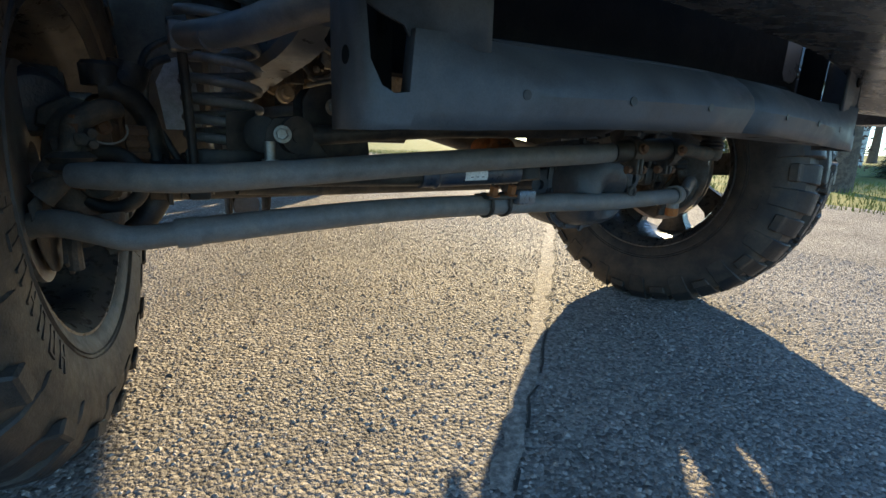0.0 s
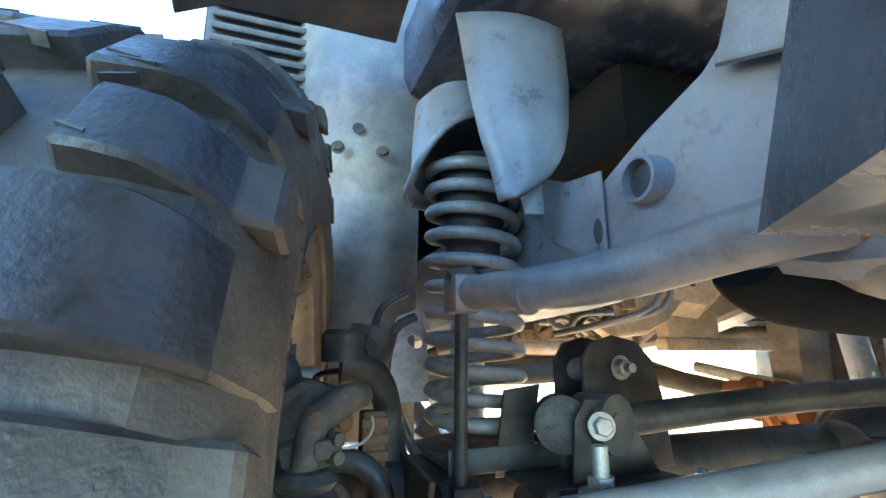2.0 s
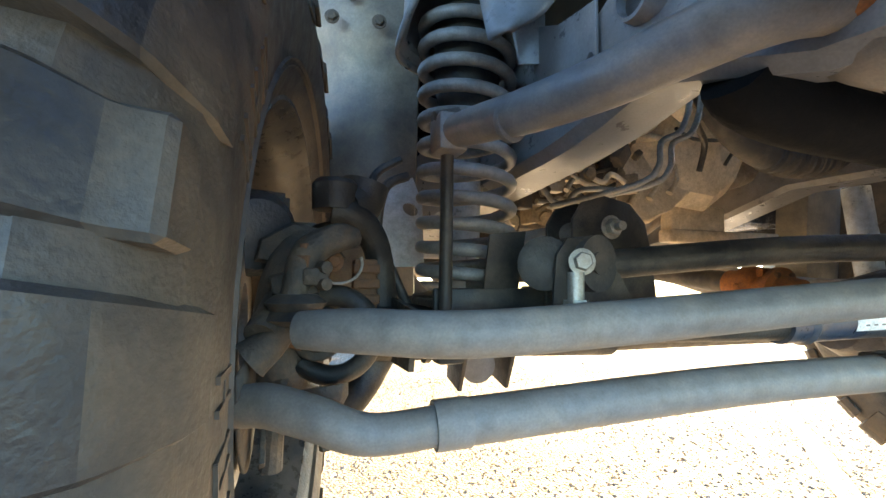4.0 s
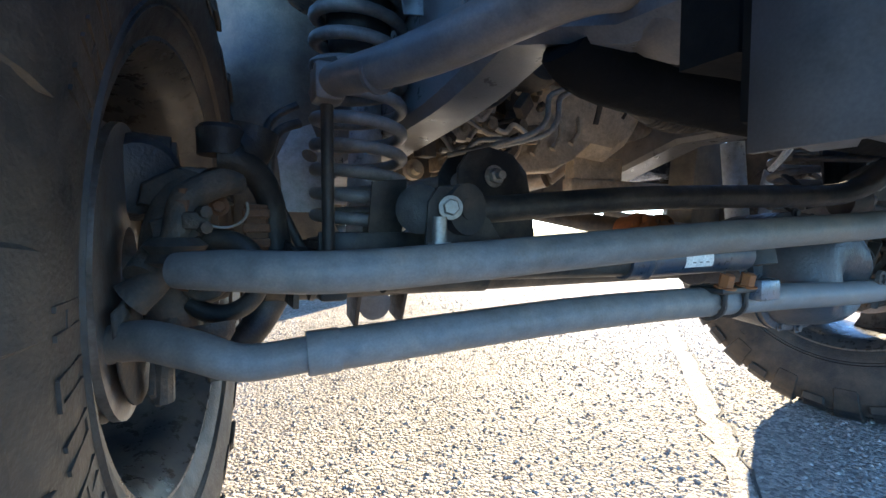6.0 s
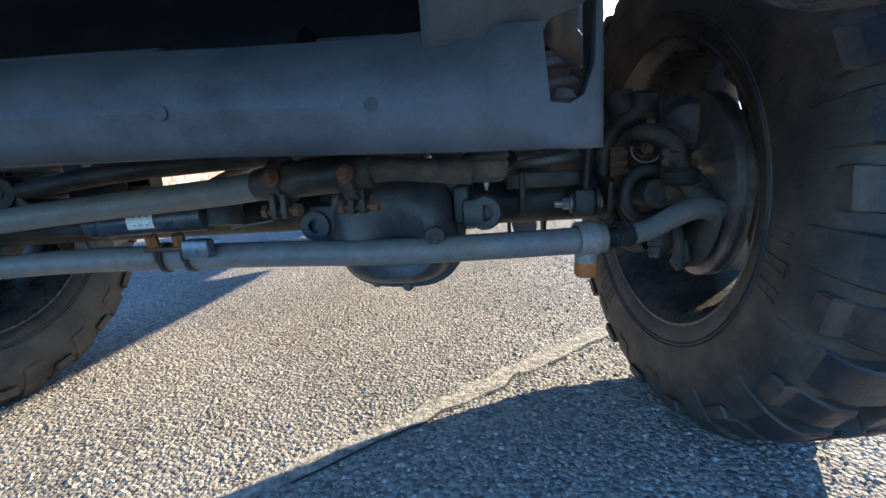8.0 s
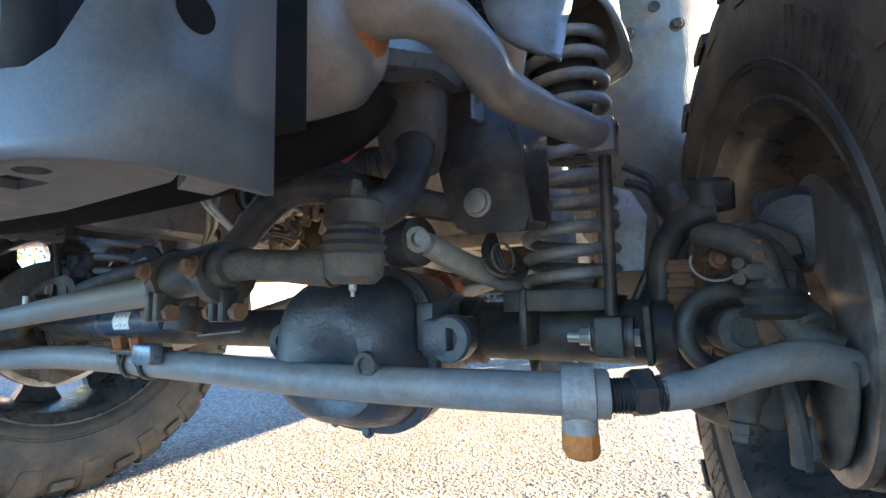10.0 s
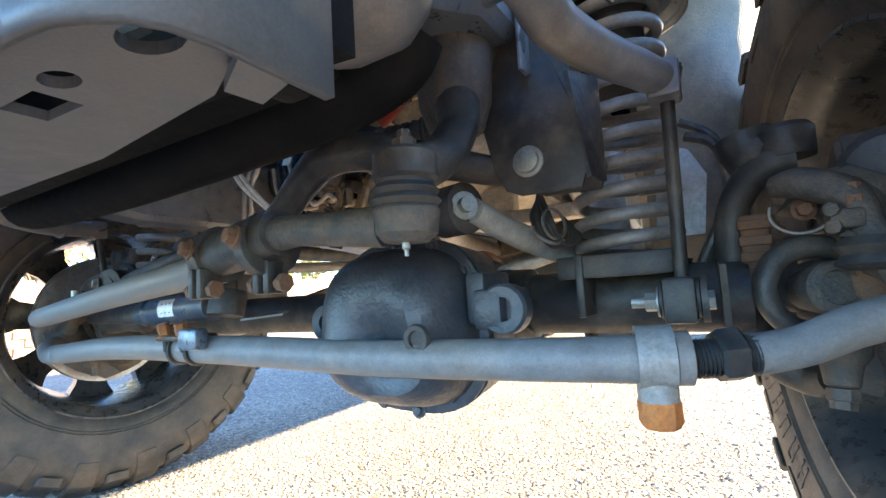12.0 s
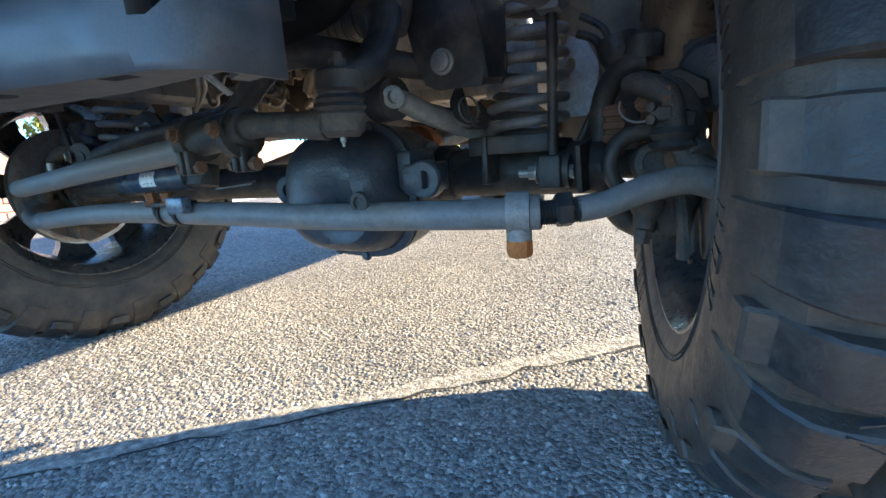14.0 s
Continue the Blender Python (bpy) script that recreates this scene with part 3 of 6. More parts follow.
# tie rod
TY, TZ = -0.183, 0.376
rod = new("tie_rod")
rod.parent = truck
tagged(rod, "grey tubular tie rod with threaded ends")
bm = tube(bmesh.new(), [(-0.632, TY + 0.035, TZ - 0.020), (-0.3, TY + 0.006, TZ + 0.001), (0.05, TY, TZ), (0.3, TY, TZ - 0.006), (0.602, -0.167, TZ - 0.004)], 0.0205, 24)
part("tube", bm, ROD_GREY, rod, "dusty grey steel tube")
bm = tube(bmesh.new(), [(-0.63, TY + 0.035, TZ - 0.020), (-0.69, TY + 0.042, TZ - 0.024), (-0.735, TY + 0.055, TZ - 0.010), (-0.775, -0.10, TZ - 0.004), (-0.81, -0.075, TZ - 0.012)], [0.0175, 0.0175, 0.0185, 0.019, 0.018], 18)
part("tie_rod_end", bm, ROD_GREY, rod, "forged grey tie rod end")
bm = tube(bmesh.new(), [(0.598, -0.167, TZ - 0.004), (0.648, -0.150, TZ)], 0.0145, 16)
for i in range(6):
    lathe(bm, [(0, 0.0145), (0.0013, 0.0162), (0.0026, 0.0145)], (0.6005 + i * 0.0029, -0.1665 + i * 0.001, TZ - 0.004), (0.93, 0.36, 0.05), 16)
for i in range(3):
    lathe(bm, [(0, 0.0145), (0.0013, 0.0162), (0.0026, 0.0145)], (0.6385 + i * 0.0029, -0.1535 + i * 0.001, TZ - 0.002), (0.93, 0.36, 0.05), 16)
part("thread", bm, BLACK_PAINT, rod, "black exposed thread")
bm = lathe(bmesh.new(), [(0, 0.019), (0.003, 0.0225), (0.019, 0.0225), (0.022, 0.019)], (0.618, -0.159, TZ - 0.002), (0.93, 0.36, 0.06), 6)
part("jam_nut", bm, BLACK_PAINT, rod, "black hex jam nut")
bm = tube(bmesh.new(), [(0.645, -0.150, TZ - 0.002), (0.68, -0.138, TZ + 0.004), (0.72, -0.12, TZ + 0.018), (0.765, -0.10, TZ + 0.026), (0.80, -0.085, TZ + 0.016)], [0.0165, 0.0162, 0.0168, 0.0175, 0.018], 18)
part("tie_rod_end", bm, ROD_GREY, rod, "forged grey tie rod end")
bm = bmesh.new()
RC = Vector((0.574, -0.169, TZ - 0.002))
lathe(bm, [(-0.0145, 0.0215), (-0.0145, 0.0265), (0.0145, 0.0265), (0.0145, 0.0215)], RC, (0.96, 0.2, 0), 28, True)
tube(bm, [RC + Vector((0, 0, -0.012)), RC + Vector((0, 0, -0.036))], 0.0165, 22)
part("clamp", bm, material("galvanised grey sleeve", (0.23, 0.22, 0.205), 0.5, 0.2, DUST, 0.5, 30, 0.15), rod, "pale grey sleeve clamp with round leg")
bm = lathe(bmesh.new(), [(0, 0.0165), (0.002, 0.0175), (0.018, 0.0175), (0.023, 0.0145), (0.023, 0.006)], RC + Vector((0, 0, -0.035)), (0, 0, -1), 8)
part("cap", bm, material("bright orange rust", (0.46, 0.145, 0.03), 0.75, 0.0, (0.24, 0.085, 0.03), 0.6, 60, 0.4, 500), rod, "rusty orange end cap")
bm = lathe(bmesh.new(), [(0, 0.0225), (0.012, 0.0225)], (0.5885, -0.1675, TZ - 0.003), (0.95, 0.25, 0), 24)
part("collar", bm, ROD_GREY, rod)
bm = lathe(bmesh.new(), [(0, 0.0215), (0.004, 0.0218), (0.03, 0.0218), (0.032, 0.0205)], (-0.634, TY + 0.035, TZ - 0.020), (1, -0.08, 0.06), 24)
part("sleeve", bm, ROD_GREY, rod)

# drag link
dl = new("drag_link")
dl.parent = truck
tagged(dl, "long grey drag link with black adjuster and ball joint")
bm = tube(bmesh.new(), [(-0.745, -0.115, 0.437), (-0.70, -0.145, 0.438), (-0.62, -0.183, 0.437), (-0.5, -0.203, 0.444), (-0.2, -0.235, 0.466), (0.07, -0.268, 0.482), (0.15, -0.297, 0.49)],
          [0.0165, 0.019, 0.0195, 0.0195, 0.0195, 0.0195, 0.0185], 24)
part("tube", bm, ROD_GREY, dl, "dusty grey steel tube")
bm = tube(bmesh.new(), [(0.135, -0.292, 0.489), (0.17, -0.303, 0.492), (0.25, -0.32, 0.497), (0.30, -0.33, 0.50)], [0.021, 0.023, 0.023, 0.021], 16)
part("adjuster", bm, BLACK_PAINT, dl, "black adjuster sleeve")
for x in (0.165, 0.265):
    bm = lathe(bmesh.new(), [(0, 0.03), (0.016, 0.03)], (x, -0.30 - (x - 0.165) * 0.2, 0.492), (1, -0.2, 0.07), 20)
    box(bm, (x - 0.003, -0.332, 0.447), (x + 0.005, -0.306, 0.478), 0.003)
    box(bm, (x + 0.011, -0.332, 0.447), (x + 0.019, -0.306, 0.478), 0.003)
    part("pinch_clamp", bm, BLACK_PAINT, dl, "black pinch clamp with two ears")
for x in (0.165, 0.265):
    bm = lathe(bmesh.new(), [(-0.017, 0.0085), (-0.010, 0.0085), (-0.010, 0.005), (0.026, 0.005), (0.026, 0.0085), (0.034, 0.0085)], (x, -0.32, 0.456), (1, -0.1, 0), 6)
    part("pinch_bolt", bm, RUST_DARK, dl, "rusty pinch bolt")
    bm = hexbolt(bmesh.new(), (x + 0.006, -0.334 - (x - 0.165) * 0.2, 0.497), (-0.2, -0.9, 0.2), 0.0075, 0.009)
    part("clamp_bolt", bm, RUST_DARK, dl, "rusty clamp bolt")
bm = tube(bmesh.new(), [(0.295, -0.329, 0.499), (0.33, -0.333, 0.498), (0.37, -0.334, 0.494), (0.415, -0.330, 0.491)], [0.0160, 0.0135, 0.0140, 0.0165], 16)
part("ball_joint_arm", bm, CAST, dl, "cast ball joint arm")
bm = lathe(bmesh.new(), [(-0.006, 0.003), (-0.006, 0.017), (-0.003, 0.020), (0.0, 0.0235), (0.017, 0.0255), (0.020, 0.023)], (0.432, -0.327, 0.483), (0.03, 0, 1), 28)
part("ball_joint", bm, CAST, dl, "dull steel ball joint cup")
bm = lathe(bmesh.new(), [(0, 0.024), (0.004, 0.0275), (0.008, 0.0235), (0.012, 0.026), (0.016, 0.022), (0.019, 0.0225)], (0.432, -0.327, 0.503), (0.03, 0, 1), 28)
part("boot", bm, RUBBER_CLEAN, dl, "black rubber ball joint boot")
bm = lathe(bmesh.new(), [(0, 0.0034), (0.005, 0.0034), (0.007, 0.0018), (0.011, 0.0018)], (0.431, -0.327, 0.478), (0, 0, -1), 12)
part("grease_nipple", bm, STEEL, dl, "small steel grease nipple")

# pitman arm and steering box
pa = new("pitman_arm")
pa.parent = truck
tagged(pa, "black forged pitman arm with castle nut")
bm = lathe(bmesh.new(), [(0, 0.022), (0.003, 0.025), (0.020, 0.0245), (0.0235, 0.020)], (0.433, -0.327, 0.5215), (0.03, 0, 1), 24)
tube(bm, [(0.43, -0.32, 0.533), (0.436, -0.275, 0.552), (0.425, -0.215, 0.60), (0.40, -0.17, 0.65)], [0.019, 0.0185, 0.020, 0.03], 14)
part("arm", bm, BLACK_PAINT, pa)
bm = lathe(bmesh.new(), [(0, 0.0095), (0.009, 0.0095), (0.009, 0.006), (0.016, 0.005)], (0.434, -0.327, 0.545), (0, 0, 1), 6)
part("castle_nut", bm, CAST, pa, "dull steel castle nut")
bm = box(bmesh.new(), (0.34, -0.22, 0.67), (0.44, -0.08, 0.82), 0.035)
lathe(bm, [(-0.03, 0.03), (0, 0.04), (0.06, 0.045)], (0.40, -0.17, 0.64), (0, 0, 1), 20)
part("steering_box", bm, CAST, truck, "cast iron steering gear box")

# track bar
bar = new("track_bar")
bar.parent = truck
tagged(bar, "black bent track bar across the axle")
bm = tube(bmesh.new(), [(0.475, -0.095, 0.572), (0.43, -0.105, 0.573), (0.375, -0.165, 0.583), (0.325, -0.222, 0.592), (0.275, -0.24, 0.590), (0.228, -0.236, 0.568), (0.183, -0.226, 0.543), (0.12, -0.21, 0.530), (-0.04, -0.178, 0.525), (-0.22, -0.142, 0.517), (-0.42, -0.105, 0.499)],
          [0.016, 0.0165, 0.019, 0.0205, 0.020, 0.0185, 0.017, 0.0165, 0.0165, 0.0165, 0.0165], 18)
part("bar", bm, BLACK_PAINT, bar)
bm = lathe(bmesh.new(), [(-0.022, 0.022), (-0.022, 0.03), (0.022, 0.03), (0.022, 0.022), (0.024, 0.012), (-0.024, 0.012)], (-0.455, -0.108, 0.499), (-0.3, 1, 0), 24)
part("bushing", bm, RUBBER_CLEAN, bar, "round rubber bushing")
bm = hexbolt(bmesh.new(), (-0.475, -0.136, 0.500), (-0.35, -1, 0.05), 0.0095, 0.010)
part("bolt", bm, STEEL, bar, "large zinc bolt head")

# axle side bracket of the track bar
moved(0, 0, -0.012)
br = new("track_bar_bracket")
br.parent = truck
tagged(br, "black welded bracket on the axle tube")
bm = plate(bmesh.new(), [(-0.485, -0.122, 0.538), (-0.45, -0.122, 0.538), (-0.428, -0.118, 0.52), (-0.375, -0.10, 0.455), (-0.50, -0.115, 0.455), (-0.497, -0.12, 0.52)], 0.006, (-0.2, -1, 0), 0.002)
plate(bm, [(-0.545, -0.06, 0.545), (-0.50, -0.06, 0.55), (-0.50, -0.03, 0.45), (-0.545, -0.03, 0.45)], 0.008, (-0.2, -1, 0), 0.002)
lathe(bm, [(-0.02, 0.022), (-0.018, 0.029), (0.018, 0.029), (0.02, 0.022)], (-0.492, -0.09, 0.512), (-0.5, -1, 0), 22)
box(bm, (-0.535, -0.125, 0.45), (-0.37, 0.02, 0.458), 0.002)
part("plate", bm, BLACK_PAINT, br)
moved(-0.036, -0.018, -0.010)
bm = tube(bmesh.new(), [(-0.462, -0.145, 0.50), (-0.462, -0.145, 0.468)], 0.008, 12)
lathe(bm, [(0, 0.021), (0.004, 0.021), (0.005, 0.015)], (-0.462, -0.145, 0.458), (0, 0, 1), 20)
lathe(bm, [(0.005, 0.0125), (0.016, 0.0125)], (-0.462, -0.145, 0.458), (0, 0, 1), 6)
part("stud_nut", bm, STEEL, br, "zinc stud with flange nut")
moved(0, 0, -0.012)
bm = tube(bmesh.new(), [(-0.54, -0.09, 0.435), (-0.40, -0.075, 0.428)], 0.02, 16)
part("gusset_tube", bm, BLACK_PAINT, br)
bm = box(bmesh.new(), (-0.31, -0.10, 0.445), (-0.30, -0.09, 0.452))
part("paint_dab", bm, MARK_BLUE, br, "blue paint dab")

# upper bracket over the axle
moved(0, 0.02, -0.022)
br = new("axle_bracket")
br.parent = truck
tagged(br, "black rounded control arm bracket with zinc nut")
bm = bmesh.new()
for y in (-0.045, 0.02):
    plate(bm, [(-0.41, y, 0.45), (-0.41, y, 0.585), (-0.395, y, 0.608), (-0.36, y, 0.618), (-0.32, y, 0.61), (-0.295, y, 0.585), (-0.285, y, 0.54), (-0.275, y, 0.45)], 0.007, (0, 1, 0), 0.002)
box(bm, (-0.39, -0.035, 0.44), (-0.28, 0.03, 0.52), 0.01)
part("plate", bm, BLACK_PAINT, br)
bm = hexbolt(bmesh.new(), (-0.353, -0.047, 0.576), (0, -1, 0), 0.011, 0.012)
lathe(bm, [(0.01, 0.006), (0.024, 0.006)], (-0.353, -0.047, 0.576), (0, -1, 0), 12)
part("nut", bm, STEEL, br, "zinc nut and stud")

# steering damper
moved()
da = new("steering_damper")
da.parent = truck
tagged(da, "dark blue black steering damper with white sticker")
bm = tube(bmesh.new(), [(-0.24, -0.160, 0.436), (-0.02, -0.176, 0.442)], 0.0235, 24)
lathe(bm, [(0, 0.0235), (0.006, 0.0265), (0.012, 0.0235)], (-0.215, -0.162, 0.4365), (1, -0.07, 0.03), 24)
part("body", bm, material("dark blue damper paint", (0.02, 0.035, 0.06), 0.35, 0.0, DUST, 0.4, 20, 0.1), da)
bm = tube(bmesh.new(), [(-0.52, -0.125, 0.43), (-0.23, -0.16, 0.436)], [0.012, 0.02], 18, 6)
part("dust_sleeve", bm, BLACK_PAINT, da)
bm = lathe(bmesh.new(), [(-0.018, 0.018), (-0.018, 0.026), (0.018, 0.026), (0.018, 0.018)], (0.01, -0.178, 0.443), (0, 0.2, 1), 24)
part("eye", bm, RUBBER_CLEAN, da, "rubber bushed damper eye")
bm = bmesh.new()
d = (Vector((-0.02, -0.176, 0.442)) - Vector((-0.24, -0.16, 0.436))).normalized()
o = Vector((-0.155, -0.1662, 0.4385))
u = Vector((0, -1, 0.1)).normalized()
w = d.cross(u)
grid = []
for i in range(2):
    grid.append([bm.verts.new(o + d * (0.05 * i) + 0.0241 * (u * math.cos(a) + w * math.sin(a))) for a in [(-0.6 + 0.15 * k) for k in range(9)]])
for k in range(8):
    bm.faces.new((grid[0][k], grid[0][k + 1], grid[1][k + 1], grid[1][k]))
part("sticker", bm, LABEL_WHITE, da, "small white sticker with grey bars")
bm = bmesh.new()
for k in range(3):
    c = o + d * (0.012 + 0.012 * k)
    bm.faces.new([bm.verts.new(c + d * e + 0.0246 * (u * math.cos(a) + w * math.sin(a))) for e, a in ((0, -0.3), (0.006, -0.3), (0.006, 0.35), (0, 0.35))])
part("printed_bar", bm, ROD_GREY, da)
bm = bmesh.new()
for x in (-0.10, -0.055):
    lathe(bm, [(-0.003, 0.0205), (-0.003, 0.0255), (0.003, 0.0255), (0.003, 0.0205)], (x, TY, TZ + 0.002), (1, 0.15, 0), 24, True)
    tube(bm, [(x, TY - 0.024, TZ), (x, TY - 0.026, TZ + 0.03), (x, TY - 0.02, TZ + 0.045)], 0.0035, 8)
box(bm, (-0.115, TY - 0.032, TZ + 0.016), (-0.035, TY + 0.02, TZ + 0.024), 0.003)
part("u_bolt", bm, BLACK_PAINT, da, "black u-bolt clamp on the tie rod")
for x in (-0.10, -0.055):
    bm = hexbolt(bmesh.new(), (x, TY - 0.024, TZ + 0.024), (0, -0.2, 1), 0.0095, 0.018)
    part("nut", bm, RUST, da, "rusty orange nut")
bm = box(bmesh.new(), (-0.045, TY - 0.04, TZ + 0.004), (0.0, TY - 0.018, TZ + 0.034), 0.005)
part("mount_block", bm, material("blue grey bracket", (0.13, 0.16, 0.2), 0.3, 0.4, DUST, 0.4, 30, 0.1), da, "blue grey damper mount")
bm = plate(bmesh.new(), [(0.0, -0.15, 0.415), (0.06, -0.12, 0.42), (0.05, -0.10, 0.424), (0.0, -0.12, 0.42)], 0.003, (0, 0, 1))
part("bracket_tab", bm, ROD_GREY, da)

# springs, dampers, links on both sides
for s in SIDES:
    cs = new("coil_spring")
    cs.parent = truck
    tagged(cs, "grey coil spring over the axle")
    cx, cy, z0, z1, rad, turns = s * 0.534, 0.042, 0.474, 0.842, 0.060, 11.4
    pts = []
    for i in range(int(turns * 22) + 1):
        a = i / 22 * 2 * math.pi * (1 if s > 0 else -1) + 1.2
        f = i / (turns * 22)
        zz = z0 + (z1 - z0) * (0.5 - 0.5 * math.cos(math.pi * min(max((f - 0.0), 0), 1))) * 0.16 + (z1 - z0) * f * 0.84
        pts.append((cx + rad * math.cos(a), cy + rad * math.sin(a), zz))
    bm = tube(bmesh.new(), pts, 0.0084, 12, 1, True, False)
    part("coil", bm, COIL_PAINT, cs)
    bm = lathe(bmesh.new(), [(0, 0.07), (0.006, 0.072), (0.010, 0.05)], (cx, cy, 0.456), (0, 0, 1), 28)
    lip = 0.045 if s > 0 else 0.07
    box(bm, (cx - 0.072, cy - 0.086, 0.450), (cx + 0.066, cy + 0.06, 0.459), 0.002)
    box(bm, (cx - 0.072, cy - 0.092, 0.445), (cx + 0.066, cy - 0.084, 0.472), 0.003)
    box(bm, (cx - s * lip - 0.005, cy - 0.096, 0.40), (cx - s * lip + 0.005, cy - 0.03, 0.474), 0.003)
    part("lower_perch", bm, BLACK_PAINT, cs, "black spring perch on the axle")
    bm = lathe(bmesh.new(), [(-0.03, 0.035), (0.03, 0.045), (0.12, 0.045)], (cx, cy, 0.72), (0, 0, 1), 24)
    part("bump_stop", bm, RUBBER_CLEAN, cs, "rubber bump stop inside the spring")
    bm = bmesh.new()
    ring = []
    cx2 = s * 0.549
    for zz, r0, fl in ((0.785, 0.084, 0.085), (0.797, 0.083, 0.085), (0.806, 0.074, 0.084), (0.86, 0.072, 0.045), (0.92, 0.068, 0.0), (0.94, 0.05, 0.0)):
        ring.append([bm.verts.new((cx2 + r0 * math.cos(a), cy + r0 * math.sin(a), zz + fl * max(0, -math.sin(a)) ** 1.3)) for a in [2 * math.pi * k / 40 for k in range(40)]])
    for p, q in zip(ring[:-1], ring[1:]):
        for k in range(40):
            bm.faces.new((p[k], p[(k + 1) % 40], q[(k + 1) % 40], q[k]))
    bm.faces.new(ring[-1])
    cup = part("upper_cup", bm, FRAME_PAINT, cs, "pressed steel spring cup")
    mod = cup.modifiers.new("thickness", 'SOLIDIFY')
    mod.thickness = 0.005

    sh = new("shock_absorber")
    sh.parent = truck
    tagged(sh, "pale shock absorber behind the spring")
    bm = tube(bmesh.new(), [(s * 0.50, 0.16, 0.42), (s * 0.485, 0.18, 0.70)], 0.028, 20)
    part("body", bm, material("pale blue grey shock paint", (0.45, 0.5, 0.55), 0.35, 0.2, DUST, 0.4, 12, 0.1), sh)
    bm = tube(bmesh.new(), [(s * 0.485, 0.18, 0.69), (s * 0.47, 0.2, 0.95)], 0.011, 14)
    part("rod", bm, STEEL, sh)

    moved(0, 0, 0)
    bm = holed(bmesh.new(), sx(s, [(0.622, 0.155, 0.50), (0.560, 0.15, 0.50), (0.566, 0.15, 0.60), (0.582, 0.15, 0.637), (0.612, 0.152, 0.625), (0.632, 0.155, 0.585)])[::s], [((s * 0.584, 0.152, 0.588), 0.009, 0.013, 18)], 0.004, (0, 1, 0))
    part("bracket", bm, material("pale dusty bracket paint", (0.42, 0.45, 0.48), 0.4, 0.1, DUST, 0.5, 20, 0.15), sh, "pale grey bracket with an oblong hole", False)
    bm = tube(bmesh.new(), sx(s, [(0.612, 0.06, 0.618), (0.644, 0.05, 0.596), (0.652, 0.05, 0.53), (0.632, 0.05, 0.49), (0.604, 0.05, 0.432)]), 0.0065, 10)
    part("hose", bm, WIRE, sh, "black rubber hose")

    lk = new("sway_bar_link")
    lk.parent = truck
    tagged(lk, "thin black upright sway bar link")
    bm = tube(bmesh.new(), [(s * 0.602, -0.083, 0.637), (s * 0.596, -0.06, 0.44)], 0.0072, 12)
    lathe(bm, [(-0.012, 0.013), (-0.014, 0.018), (0.012, 0.018), (0.014, 0.014)], (s * 0.602, -0.083, 0.642), (s * 0.9, 0.1, -0.25), 18)
    part("rod", bm, BLACK_PAINT, lk)
    bm = lathe(bmesh.new(), [(-0.02, 0.016), (-0.019, 0.021), (0.019, 0.021), (0.02, 0.016)], (s * 0.592, -0.045, 0.418), (s, 0, 0), 20)
    box(bm, (s * 0.592 - 0.016, -0.072, 0.392), (s * 0.592 + 0.016, -0.03, 0.44), 0.005)
    part("lower_eye", bm, BLACK_PAINT, lk)
    bm = lathe(bmesh.new(), [(-0.022, 0.0105), (-0.034, 0.0105)], (s * 0.592, -0.052, 0.415), (s, 0, 0), 6)
    lathe(bm, [(-0.034, 0.0062), (-0.048, 0.0062)], (s * 0.592, -0.052, 0.415), (s, 0, 0), 12)
    lathe(bm, [(-0.020, 0.016), (-0.022, 0.016)], (s * 0.592, -0.052, 0.415), (s, 0, 0), 18)
    part("bolt", bm, STEEL, lk, "zinc through bolt and nut")
    bm = lathe(bmesh.new(), [(0.022, 0.0105), (0.032, 0.0105)], (s * 0.592, -0.052, 0.415), (s, 0, 0), 6)
    part("bolt_head", bm, STEEL, lk, "zinc bolt head")
    bm = lathe(bmesh.new(), [(0.02, 0.024), (0.026, 0.024)], (s * 0.592, -0.05, 0.416), (s, 0, 0), 22)
    plate(bm, sx(s, [(0.63, -0.08, 0.45), (0.63, 0.05, 0.46), (0.63, 0.05, 0.38), (0.63, -0.06, 0.385)]), 0.006, (s, 0, 0))
    part("tab", bm, BLACK_PAINT, lk)

